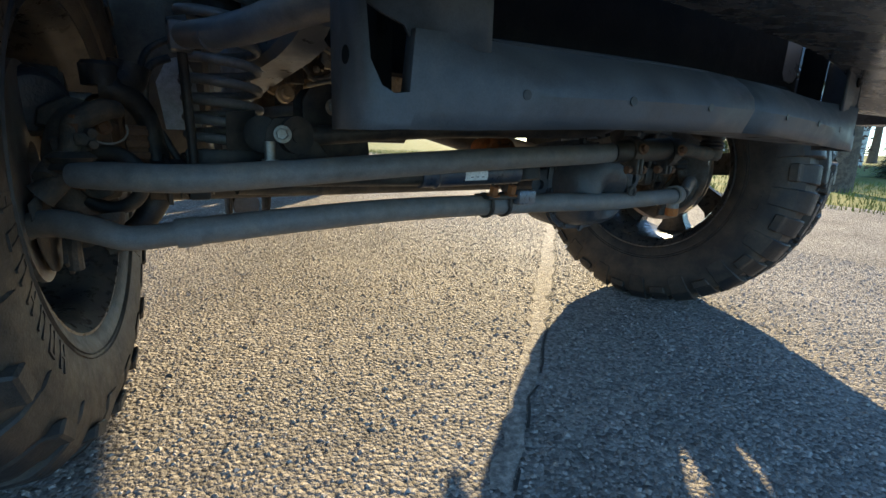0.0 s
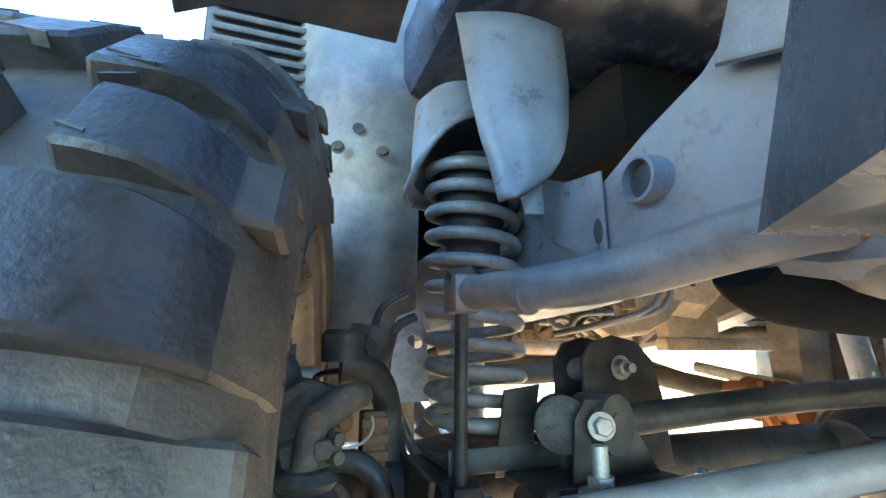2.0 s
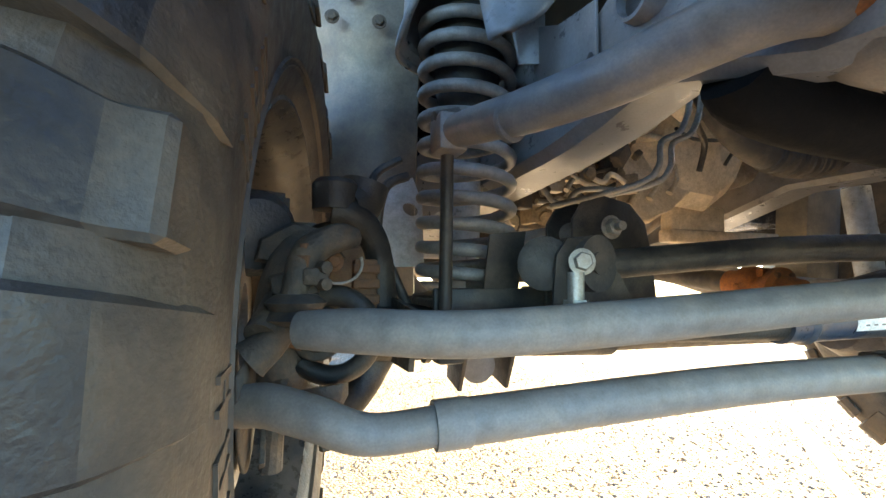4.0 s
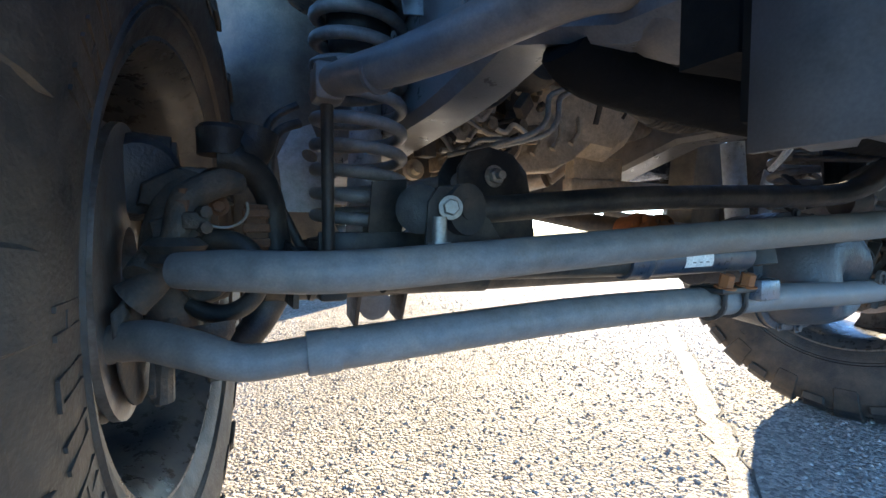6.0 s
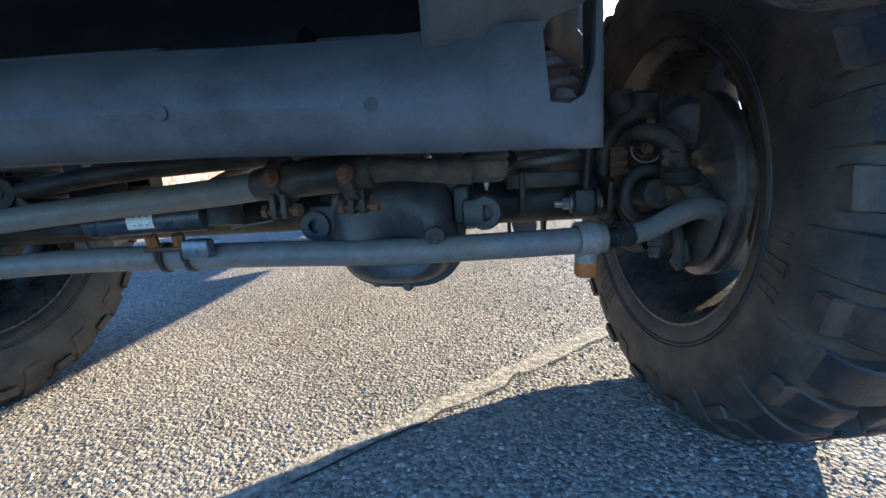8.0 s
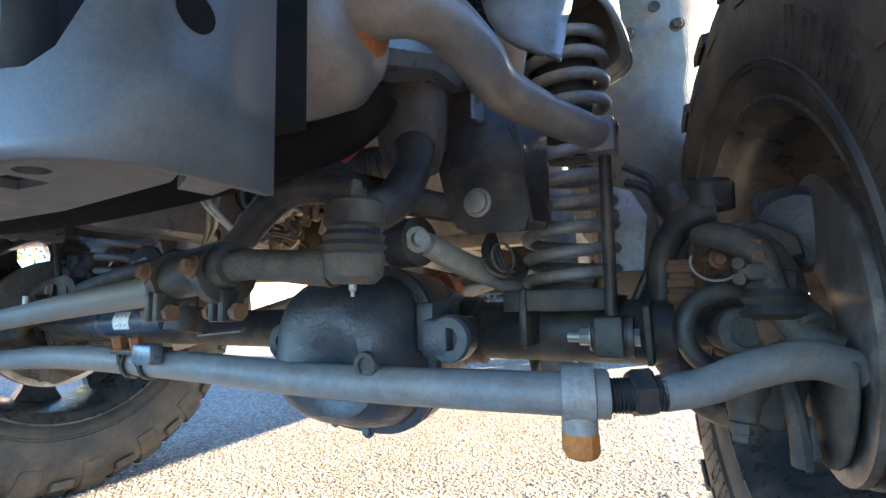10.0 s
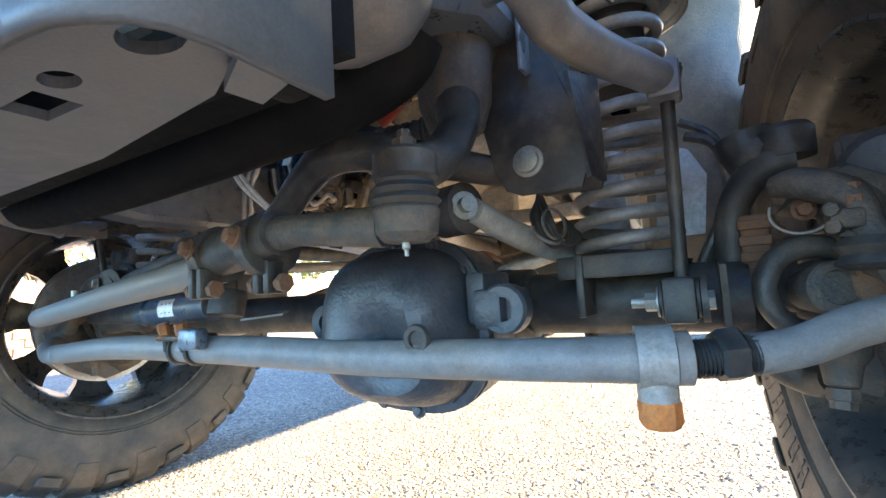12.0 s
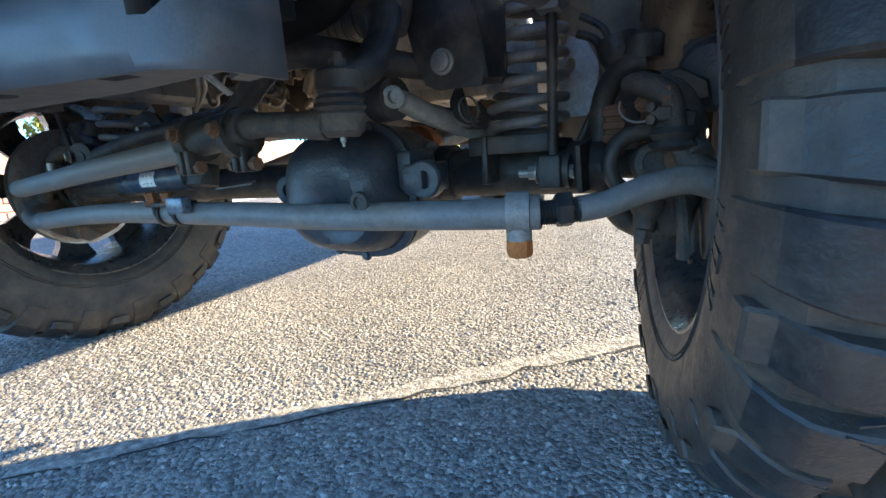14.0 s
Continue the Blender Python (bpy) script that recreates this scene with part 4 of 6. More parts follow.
# sway bar through the frame
sb = new("sway_bar")
sb.parent = truck
tagged(sb, "thick black sway bar with bent arms")
arm = [(0.600, -0.09, 0.640), (0.582, -0.125, 0.643), (0.553, -0.175, 0.649), (0.530, -0.235, 0.656), (0.525, -0.285, 0.668), (0.509, -0.33, 0.681), (0.483, -0.365, 0.675), (0.40, -0.385, 0.672)]
for s in SIDES:
    a2 = arm if s > 0 else [(0.602, -0.09, 0.632), (0.585, -0.135, 0.630), (0.560, -0.19, 0.628), (0.530, -0.25, 0.632), (0.500, -0.30, 0.643), (0.472, -0.335, 0.652), (0.440, -0.35, 0.658), (0.38, -0.37, 0.66)]
    bm = tube(bmesh.new(), sx(s, a2), [0.0165, 0.0185, 0.020, 0.021, 0.022, 0.0225, 0.0225, 0.0225], 20)
    box(bm, (s * a2[0][0] - 0.016, a2[0][1] - 0.016, a2[0][2] - 0.021), (s * a2[0][0] + 0.016, a2[0][1] + 0.022, a2[0][2] + 0.019), 0.005)
    part("arm", bm, SWAY_PAINT, sb)
    bm = lathe(bmesh.new(), [(0, 0.024), (0.003, 0.029), (0.012, 0.031), (0.014, 0.024)], (0.476 if s > 0 else -0.44, -0.355, 0.674 if s > 0 else 0.668), (-s * 0.97, -0.2, 0), 28)
    part("bush_ring", bm, RUST, sb, "rust stained bushing ring")
    if s < 0:
        bm = lathe(bmesh.new(), [(0, 0.0195), (0.003, 0.0202), (0.006, 0.0195)], (-0.569, -0.172, 0.6235), (-0.3, 0.9, 0.1), 18)
        part("paint_band", bm, SWAY_PAINT, sb)
bm = tube(bmesh.new(), [(-0.41, -0.37, 0.67), (0.41, -0.385, 0.672)], 0.0225, 20)
part("bar", bm, SWAY_PAINT, sb)

# frame rails with front horns
for s in SIDES:
    fr = new("frame_rail")
    fr.parent = truck
    tagged(fr, "black boxed steel frame rail")
    sec = []
    bm = bmesh.new()
    # centre line x, y, bottom z, top z, half width
    rail = [(0.405, -0.47, 0.635, 0.95, 0.03), (0.405, -0.41, 0.612, 0.95, 0.03), (0.405, -0.34, 0.618, 0.885, 0.03), (0.415, -0.28, 0.636, 0.82, 0.035), (0.43, -0.22, 0.652, 0.782, 0.04)]
    if s > 0:
        rail += [(0.43, -0.15, 0.657, 0.752, 0.04), (0.43, -0.09, 0.69, 0.768, 0.04), (0.425, -0.03, 0.70, 0.80, 0.045), (0.415, 0.25, 0.70, 0.86, 0.055)]
    else:
        rail += [(0.43, -0.15, 0.637, 0.752, 0.04), (0.43, -0.09, 0.629, 0.768, 0.04), (0.425, -0.03, 0.627, 0.80, 0.042), (0.415, 0.25, 0.62, 0.80, 0.05)]
    rail += [(0.41, 0.6, 0.60, 0.80, 0.055), (0.41, 1.0, 0.56, 0.72, 0.055), (0.41, 4.6, 0.56, 0.72, 0.055)]
    for x, y, lo, hi, hw in rail:
        if s > 0 and -0.4 < y < -0.05:
            lo += 0.045
        c = 0.012
        sec.append([bm.verts.new((s * (x + dx), y, z)) for dx, z in ((-hw, lo + c), (-hw + c, lo), (hw - c, lo), (hw, lo + c), (hw, hi - c), (hw - c, hi), (-hw + c, hi), (-hw, hi - c))])
    for p, q in zip(sec[:-1], sec[1:]):
        for k in range(8):
            bm.faces.new((p[k], p[(k + 1) % 8], q[(k + 1) % 8], q[k]))
    bm.faces.new(sec[0])
    bm.faces.new(sec[-1])
    part("rail", bm, FRAME_PAINT, fr)
    # pressed ears round the spring cup
    bm = bmesh.new()
    cols = 7
    rowz = [0.735 + 0.255 * (k / 14) ** 1.3 for k in range(15)]
    lo_side = [(0.545, 0.737), (0.524, 0.748), (0.494, 0.775), (0.477, 0.805), (0.467, 0.84), (0.458, 0.896), (0.455, 0.99)]
    hi_side = [(0.562, 0.735), (0.566, 0.756), (0.571, 0.787), (0.578, 0.809), (0.588, 0.87), (0.60, 0.99)]

    def along(side_, z):
        for (x0, z0), (x1, z1) in zip(side_[:-1], side_[1:]):
            if z <= z1:
                return x0 + (x1 - x0) * max(0, (z - z0) / (z1 - z0))
        return side_[-1][0]
    rows_ = []
    for z in rowz:
        xa, xb = along(lo_side, z), along(hi_side, z)
        rows_.append([bm.verts.new((s * (xa + (xb - xa) * c / (cols - 1)), -0.118 + 0.11 * (z - 0.735) - 0.016 * math.sin(math.pi * c / (cols - 1)) + 0.02 * (c / (cols - 1)), z)) for c in range(cols)])
    for p, q in zip(rows_[:-1], rows_[1:]):
        for k in range(cols - 1):
            bm.faces.new((p[k], p[k + 1], q[k + 1], q[k]))
    er = part("spring_ear", bm, FRAME_PAINT, fr, "smooth blue grey pressed steel ear", True, 60)
    er.modifiers.new("thickness", 'SOLIDIFY').thickness = 0.004
    bm = plate(bmesh.new(), sx(s, [(0.47, -0.06, 0.74), (0.50, -0.05, 0.74), (0.51, -0.045, 0.80), (0.50, -0.045, 0.97), (0.46, -0.045, 0.97)]), 0.005, (0, 1, 0), 0.002)
    part("cup_web", bm, FRAME_PAINT, fr)
    bm = plate(bmesh.new(), sx(s, [(0.4735, -0.03, 0.80), (0.4735, -0.045, 0.735), (0.4735, -0.07, 0.70), (0.4735, -0.10, 0.688), (0.4735, -0.148, 0.66), (0.4735, -0.168, 0.66), (0.4735, -0.168, 0.757), (0.4735, -0.10, 0.765)]), 0.004, (s, 0, 0), 0.0012)
    part("side_plate", bm, FRAME_PAINT, fr, "pressed frame side plate")
    bm = lathe(bmesh.new(), [(-0.012, 0.026), (0.0, 0.0235), (0.014, 0.022), (0.0145, 0.0185), (-0.006, 0.018)], (s * 0.468, -0.224, 0.727), (s, 0, 0), 28, True)
    part("hole_collar", bm, FRAME_PAINT, fr, "rolled collar of a drain hole")
    bm = lathe(bmesh.new(), [(0, 0.0182), (0.002, 0.0182)], (s * 0.4705, -0.224, 0.727), (s, 0, 0), 24)
    part("hole", bm, WIRE, fr, "dark open hole")
    bm = bmesh.new()
    bm.faces.new([bm.verts.new((s * 0.4781, -0.159 + 0.0075 * math.cos(a), 0.693 + 0.014 * math.sin(a))) for a in [2 * math.pi * k / 18 for k in range(18)]])
    part("slot", bm, WIRE, fr, "dark open slot", False)
    # upper front gusset rising to the radiator support
    bm = plate(bmesh.new(), sx(s, [(0.452, -0.30, 0.80), (0.437, -0.42, 0.76), (0.437, -0.46, 0.80), (0.437, -0.44, 0.96), (0.445, -0.35, 0.93)]), 0.012, (s, 0, 0), 0.006)
    part("gusset", bm, FRAME_PAINT, fr, "raised stiffening panel")
    # front housing round the sway bar
    bm = lathe(bmesh.new(), [(-0.06, 0.058), (-0.02, 0.068), (0.02, 0.067), (0.038, 0.056), (0.046, 0.045), (0.048, 0.028)], (0.425 if s > 0 else -0.385, -0.375, 0.672 if s > 0 else 0.668), (s, 0, 0), 28)
    part("bush_housing", bm, SWAY_PAINT, fr, "dusty round sway bar housing")

# frame bracket for the track bar
fb = new("track_bar_mount")
fb.parent = truck
tagged(fb, "black boxed track bar mount under the frame")
outline = [(0.350, -0.135, 0.78), (0.362, -0.135, 0.712), (0.405, -0.135, 0.66), (0.415, -0.135, 0.62), (0.425, -0.135, 0.575), (0.438, -0.135, 0.545), (0.455, -0.135, 0.537), (0.52, -0.135, 0.536), (0.528, -0.135, 0.56), (0.518, -0.135, 0.62), (0.49, -0.138, 0.70), (0.47, -0.14, 0.76)]
bm = plate(bmesh.new(), outline, 0.006, (0, 1, 0), 0.0015)
plate(bm, [(x + 0.005, y + 0.075, z + 0.01) for x, y, z in outline], 0.006, (0, 1, 0), 0.0015)
plate(bm, [(0.525, -0.135, 0.545), (0.525, -0.05, 0.555), (0.525, -0.05, 0.68), (0.51, -0.135, 0.66)], 0.005, (1, 0, 0))
part("plate", bm, BLACK_PAINT, fb)
bm = lathe(bmesh.new(), [(0, 0.017), (0.004, 0.017), (0.0045, 0.013), (0.010, 0.0125), (0.011, 0.009)], (0.466, -0.134, 0.572), (0, -1, 0), 24)
part("bolt", bm, STEEL, fb, "round zinc bolt head")

# control arms
for s in SIDES:
    ca = new("control_arm")
    ca.parent = truck
    tagged(ca, "grey lower control arm tube")
    bm = tube(bmesh.new(), [(s * 0.50, 0.08, 0.36), (s * 0.49, 0.4, 0.42), (s * 0.45, 0.95, 0.56)], 0.025, 18)
    part("tube", bm, ROD_GREY, ca)
    for dx in (-0.035, 0.035):
        bm = plate(bmesh.new(), [(s * 0.50 + dx, 0.02, 0.43), (s * 0.50 + dx, 0.11, 0.43), (s * 0.50 + dx, 0.12, 0.34), (s * 0.50 + dx, 0.07, 0.33)], 0.006, (1, 0, 0), 0.001)
        part("axle_bracket", bm, BLACK_PAINT, ca)
PALE_ARM = material("pale grey arm paint", (0.36, 0.35, 0.32), 0.5, 0.1, DUST, 0.5, 16, 0.1)
moved(0.03, -0.07, -0.02)
ua = new("control_arm")
ua.parent = truck
tagged(ua, "pale grey upper control arm")
bm = tube(bmesh.new(), [(0.362, -0.055, 0.552), (0.385, 0.05, 0.525), (0.43, 0.20, 0.50), (0.47, 0.4, 0.50), (0.45, 0.7, 0.55)], [0.015, 0.017, 0.017, 0.017, 0.017], 16)
part("tube", bm, PALE_ARM, ua)
bm = lathe(bmesh.new(), [(-0.03, 0.02), (-0.028, 0.03), (0.012, 0.03), (0.014, 0.02)], (0.345, -0.055, 0.555), (0.95, -0.3, 0), 22)
part("bushing", bm, RUBBER_CLEAN, ua)
bm = lathe(bmesh.new(), [(0.014, 0.016), (0.02, 0.016), (0.02, 0.009), (0.032, 0.009)], (0.345, -0.057, 0.556), (0.75, -0.65, 0), 18)
part("bolt", bm, STEEL, ua)
moved(0, 0.02, -0.022)
ua = new("control_arm")
ua.parent = truck
tagged(ua, "slim grey upper control arm on the axle bracket")
bm = tube(bmesh.new(), [(-0.36, 0.0, 0.575), (-0.45, 0.2, 0.56), (-0.46, 0.7, 0.58)], 0.016, 16)
part("tube", bm, ROD_GREY, ua)

# knuckles, brakes and hoses
for s in SIDES:
    moved(s * 0.003, 0.02, 0.0)
    kn = new("steering_knuckle")
    kn.parent = truck
    tagged(kn, "dark forged axle yoke and steering knuckle")
    bm = tube(bmesh.new(), sx(s, [(0.63, 0.04, 0.40), (0.643, 0.03, 0.455), (0.648, 0.02, 0.51), (0.665, 0.008, 0.542), (0.69, 0.0, 0.558), (0.708, 0.0, 0.56)]), [0.034, 0.022, 0.017, 0.018, 0.022, 0.024], 16)
    tube(bm, sx(s, [(0.64, 0.035, 0.40), (0.67, 0.02, 0.345), (0.70, 0.005, 0.325), (0.715, -0.02, 0.33)]), [0.026, 0.019, 0.018, 0.016], 16)
    lathe(bm, [(0, 0.026), (0.03, 0.027), (0.036, 0.022)], (s * 0.705, 0, 0.562), (0, 0, 1), 22)
    part("yoke", bm, BLACK_PAINT, kn, "black curved axle yoke")
    moved(s * 0.004, 0.03, 0.0)
    bm = plate(bmesh.new(), sx(s, [(0.690, -0.03, 0.505), (0.712, -0.035, 0.535), (0.75, -0.035, 0.545), (0.785, -0.03, 0.525), (0.79, -0.03, 0.50), (0.74, -0.035, 0.492)]), 0.075, (0, 1, 0), 0.012)
    tube(bm, sx(s, [(0.735, -0.005, 0.53), (0.755, -0.03, 0.47), (0.76, -0.02, 0.40), (0.745, 0.0, 0.32)]), [0.026, 0.03, 0.03, 0.026], 14)
    tube(bm, sx(s, [(0.75, -0.03, 0.46), (0.765, -0.08, 0.44), (0.775, -0.10, 0.425)]), [0.026, 0.02, 0.018], 14)
    plate(bm, sx(s, [(0.722, -0.09, 0.466), (0.74, -0.10, 0.462), (0.768, -0.085, 0.465), (0.772, -0.07, 0.482), (0.745, -0.08, 0.49), (0.724, -0.08, 0.486)]), 0.03, (0, 1, 0.1), 0.006)
    part("casting", bm, CAST, kn, "rust flecked cast knuckle")
    bm = lathe(bmesh.new(), [(0, 0.02), (0.006, 0.03), (0.014, 0.024), (0.022, 0.03), (0.03, 0.02)], (s * 0.745, -0.095, 0.436), (0, 0, 1), 20)
    part("boot", bm, RUBBER_CLEAN, kn)
    bm = lathe(bmesh.new(), [(0, 0.010), (0.014, 0.010), (0.014, 0.006), (0.026, 0.006)], (s * 0.738, -0.085, 0.49), (0, 0, 1), 6)
    part("castle_nut", bm, RUST_DARK, kn, "rusty castle nut")
    bm = tube(bmesh.new(), sx(s, [(0.66, 0.045, AX_Z), (0.72, 0.03, AX_Z + 0.002), (0.76, 0.01, AX_Z + 0.004)]), [0.02, 0.026, 0.022], 16)
    lathe(bm, [(0, 0.03), (0.02, 0.036), (0.05, 0.036), (0.06, 0.028)], (s * 0.70, 0.035, AX_Z), (s, -0.2, 0), 22)
    part("axle_joint", bm, CAST, kn, "steel axle shaft joint")
    ring_pts = [Vector((s * (0.707 + 0.043 * math.cos(a)), -0.045 + 0.015 * math.cos(a), 0.420 + 0.043 * math.sin(a))) for a in [radians(50 + 14 * k) for k in range(20)]]
    bm = tube(bmesh.new(), ring_pts, [0.012] * 3 + [0.011] * 3, 12, 2)
    part("yoke_ring", bm, BLACK_PAINT, kn, "dark forged fork of the axle joint")
    bm = lathe(bmesh.new(), [(-0.05, 0.022), (0.0, 0.027), (0.012, 0.0265), (0.015, 0.024), (0.016, 0.017), (0.013, 0.016), (0.013, 0.0)], (s * 0.720, -0.045, 0.420), (s * 0.25, -1, 0.05), 24)
    part("bearing_cap", bm, CAST, kn, "dull grey bearing cap")
    bm = tube(bmesh.new(), [Vector((s * (0.702 + 0.026 * math.cos(a)), -0.055, 0.498 + 0.022 * math.sin(a))) for a in [radians(160 + 20 * k) for k in range(13)]], 0.0016, 8, 2)
    part("wire_loop", bm, STEEL, kn, "silver retaining wire loop")
    bm = hexbolt(bmesh.new(), (s * 0.706, -0.045, 0.500), (0, -1, 0), 0.0075, 0.012)
    part("flange_bolt", bm, RUST_DARK, kn, "rusty flange bolt")
    bm = tube(bmesh.new(), sx(s, [(0.685, -0.045, 0.527), (0.705, -0.062, 0.525), (0.735, -0.075, 0.506), (0.747, -0.088, 0.466), (0.76, -0.098, 0.428), (0.785, -0.10, 0.405)]), [0.012, 0.016, 0.017, 0.013, 0.014, 0.02], 12)
    box(bm, (s * 0.728 - 0.012, -0.10, 0.474), (s * 0.728 + 0.014, -0.07, 0.492), 0.004)
    for dz in (0.0, 0.016):
        lathe(bm, [(0, 0.0065), (0.012, 0.0065), (0.013, 0.004)], (s * 0.722, -0.092, 0.476 + dz), (-s * 0.5, -1, 0), 8)
    part("knuckle_arm", bm, CAST, kn, "dusty brown cast knuckle arm")
    bm = plate(bmesh.new(), sx(s, [(0.728, -0.05, 0.488), (0.752, -0.055, 0.455), (0.765, -0.06, 0.415), (0.738, -0.06, 0.405), (0.728, -0.05, 0.44)]), 0.012, (0, 1, 0), 0.003)
    part("web", bm, RUST_DARK, kn, "rust stained knuckle web")
    bm = lathe(bmesh.new(), [(0, 0.013), (0.012, 0.013), (0.012, 0.008), (0.022, 0.008)], (s * 0.822, -0.095, 0.455), (0, -0.1, 1), 6)
    part("castle_nut", bm, CAST, kn, "castle nut with a pin")
    bm = box(bmesh.new(), (s * 0.822 - 0.018, -0.108, 0.444), (s * 0.822 + 0.018, -0.102, 0.453), 0.002)
    part("tag", bm, PAINT_TAG, kn, "faded yellow tag")
    bm = tube(bmesh.new(), sx(s, [(0.665, 0.01, 0.60), (0.672, 0.008, 0.578), (0.69, 0.0, 0.568)]), 0.03, 20, 4)
    part("joint_cap", bm, BLACK_PAINT, kn, "black cap on the upper ball joint")
    bm = lathe(bmesh.new(), [(0, 0.024), (0.012, 0.023), (0.022, 0.016), (0.04, 0.013), (0.042, 0.010)], (s * 0.715, -0.075, 0.372), (-s * 0.1, -0.2, -1), 20)
    part("lower_ball_joint", bm, CAST, kn, "dusty cast lower ball joint")
    bm = lathe(bmesh.new(), [(0, 0.0125), (0.010, 0.0125), (0.011, 0.0105), (0.018, 0.0100), (0.018, 0.005)], (s * 0.711, -0.083, 0.330), (-s * 0.1, -0.2, -1), 6)
    part("castle_nut", bm, CAST, kn, "dusty castle nut pointing down")
    bm = box(bmesh.new(), (s * 0.665 - 0.014, -0.012, 0.43), (s * 0.665 + 0.014, 0.02, 0.505), 0.003)
    for k in range(4):
        box(bm, (s * 0.665 - 0.016, -0.018, 0.434 + 0.018 * k), (s * 0.665 + 0.016, -0.006, 0.445 + 0.018 * k), 0.002)
    part("wear_plate", bm, RUST_DARK, kn, "rust stained stepped plate beside the yoke", False)
    rb = new("brake")
    rb.parent = truck
    tagged(rb, "brake disc with cast calliper behind the wheel")
    bm = lathe(bmesh.new(), [(0, 0.05), (0, 0.165), (0.008, 0.165), (0.008, 0.155), (0.018, 0.155), (0.018, 0.165), (0.026, 0.165), (0.026, 0.05)], (s * 0.80, 0, HUBD), (s, 0, 0), 48, True)
    part("disc", bm, EXHAUST, rb, "dull steel brake disc")
    bm = bmesh.new()
    ring = [[bm.verts.new((s * (0.785 if r < 0.1 else 0.792), r * math.cos(a), HUBD + r * math.sin(a))) for a in [math.radians(190 + 12 * k) for k in range(13)]] for r in (0.07, 0.15)]
    for k in range(12):
        bm.faces.new((ring[0][k], ring[0][k + 1], ring[1][k + 1], ring[1][k]))
    dsh = part("dust_shield", bm, CAST, rb, "dusty pressed shield")
    dsh.modifiers.new("thickness", 'SOLIDIFY').thickness = 0.003
    bm = bmesh.new()
    ring = []
    for x, r0, r1 in ((0.755, 0.10, 0.17), (0.84, 0.10, 0.178)):
        ring.append([[bm.verts.new((s * x, r * math.cos(a), HUBD + r * math.sin(a))) for a in [math.radians(-5 + 10 * k) for k in range(9)]] for r in (r0, r1)])
    A0, A1 = ring
    for k in range(8):
        bm.faces.new((A0[0][k], A0[0][k + 1], A0[1][k + 1], A0[1][k]))
        bm.faces.new((A1[0][k], A1[0][k + 1], A1[1][k + 1], A1[1][k]))
        bm.faces.new((A0[0][k], A0[0][k + 1], A1[0][k + 1], A1[0][k]))
        bm.faces.new((A0[1][k], A0[1][k + 1], A1[1][k + 1], A1[1][k]))
    for k in (0, 8):
        bm.faces.new((A0[0][k], A0[1][k], A1[1][k], A1[0][k]))
    bmesh.ops.recalc_face_normals(bm, faces=bm.faces)
    bmesh.ops.bevel(bm, geom=[e for e in bm.edges if e.calc_face_angle(0) > 0.7], offset=0.006, segments=2, affect='EDGES')
    part("calliper", bm, CAST, rb, "rusty cast brake calliper")
    bm = lathe(bmesh.new(), [(-0.09, 0.05), (-0.02, 0.052), (0.02, 0.05), (0.034, 0.04), (0.038, 0.02), (0.039, 0.0)], (s * 0.80, 0.02, 0.535), (-s * 0.45, -1, -0.15), 24)
    part("piston_housing", bm, DIFF_PAINT, rb, "dark blue grey calliper piston housing")
    for a in (10, 60):
        bm = lathe(bmesh.new(), [(0, 0.012), (0.03, 0.012), (0.032, 0.009)], (s * 0.752, 0.135 * math.cos(radians(a)), HUBD + 0.135 * math.sin(radians(a))), (-s, 0, 0), 12)
        part("slide_pin", bm, STEEL, rb)
    bm = plate(bmesh.new(), sx(s, [(0.77, -0.05, 0.335), (0.77, -0.02, 0.31), (0.77, 0.02, 0.28), (0.77, -0.02, 0.27), (0.77, -0.07, 0.30)]), 0.006, (s, 0, 0), 0.001)
    tube(bm, sx(s, [(0.755, -0.03, 0.38), (0.762, -0.05, 0.33), (0.765, -0.045, 0.285)]), [0.012, 0.01, 0.012], 10)
    part("stop_bracket", bm, CAST, rb)
    ho = new("brake_hose")
    ho.parent = truck
    tagged(ho, "black rubber brake hose")
    bm = tube(bmesh.new(), sx(s, [(0.60, 0.10, 0.66), (0.64, 0.10, 0.63), (0.655, 0.06, 0.56), (0.64, 0.05, 0.50), (0.625, 0.05, 0.465)]), 0.006, 10)
    part("hose", bm, WIRE, ho)
    bm = tube(bmesh.new(), sx(s, [(0.70, 0.02, 0.55), (0.725, 0.05, 0.545), (0.74, 0.08, 0.52), (0.73, 0.09, 0.49), (0.745, 0.06, 0.49), (0.765, 0.07, 0.54), (0.78, 0.1, 0.56)]), 0.004, 8)
    part("sensor_wire", bm, WIRE, ho)

moved()
# front bumper: lower steel beam with end plates
bp = new("bumper_beam")
bp.parent = truck
tagged(bp, "grey powder coated lower bumper beam, bowed forward")


# plan of one half, from the rear end of the end plate over its bends to the middle: x, y
FIT[0] = Matrix()
HALF = [(0.465, -0.4515), (0.4655, -0.478), (0.4655, -0.490), (0.4635, -0.501), (0.459, -0.508), (0.452, -0.513), (0.443, -0.516), (0.431, -0.5175), (0.427, -0.518), (0.38, -0.524), (0.32, -0.531), (0.24, -0.540), (0.16, -0.547), (0.08, -0.551), (0.0, -0.552)]
LOW = [0.482, 0.482, 0.482, 0.482, 0.482, 0.482, 0.483, 0.4835, 0.4835, 0.485, 0.488, 0.492, 0.495, 0.497, 0.498]
TOP = [0.66, 0.66, 0.66, 0.62, 0.530, 0.512, 0.507, 0.509, 0.552, 0.554, 0.555, 0.556, 0.558, 0.559, 0.56]


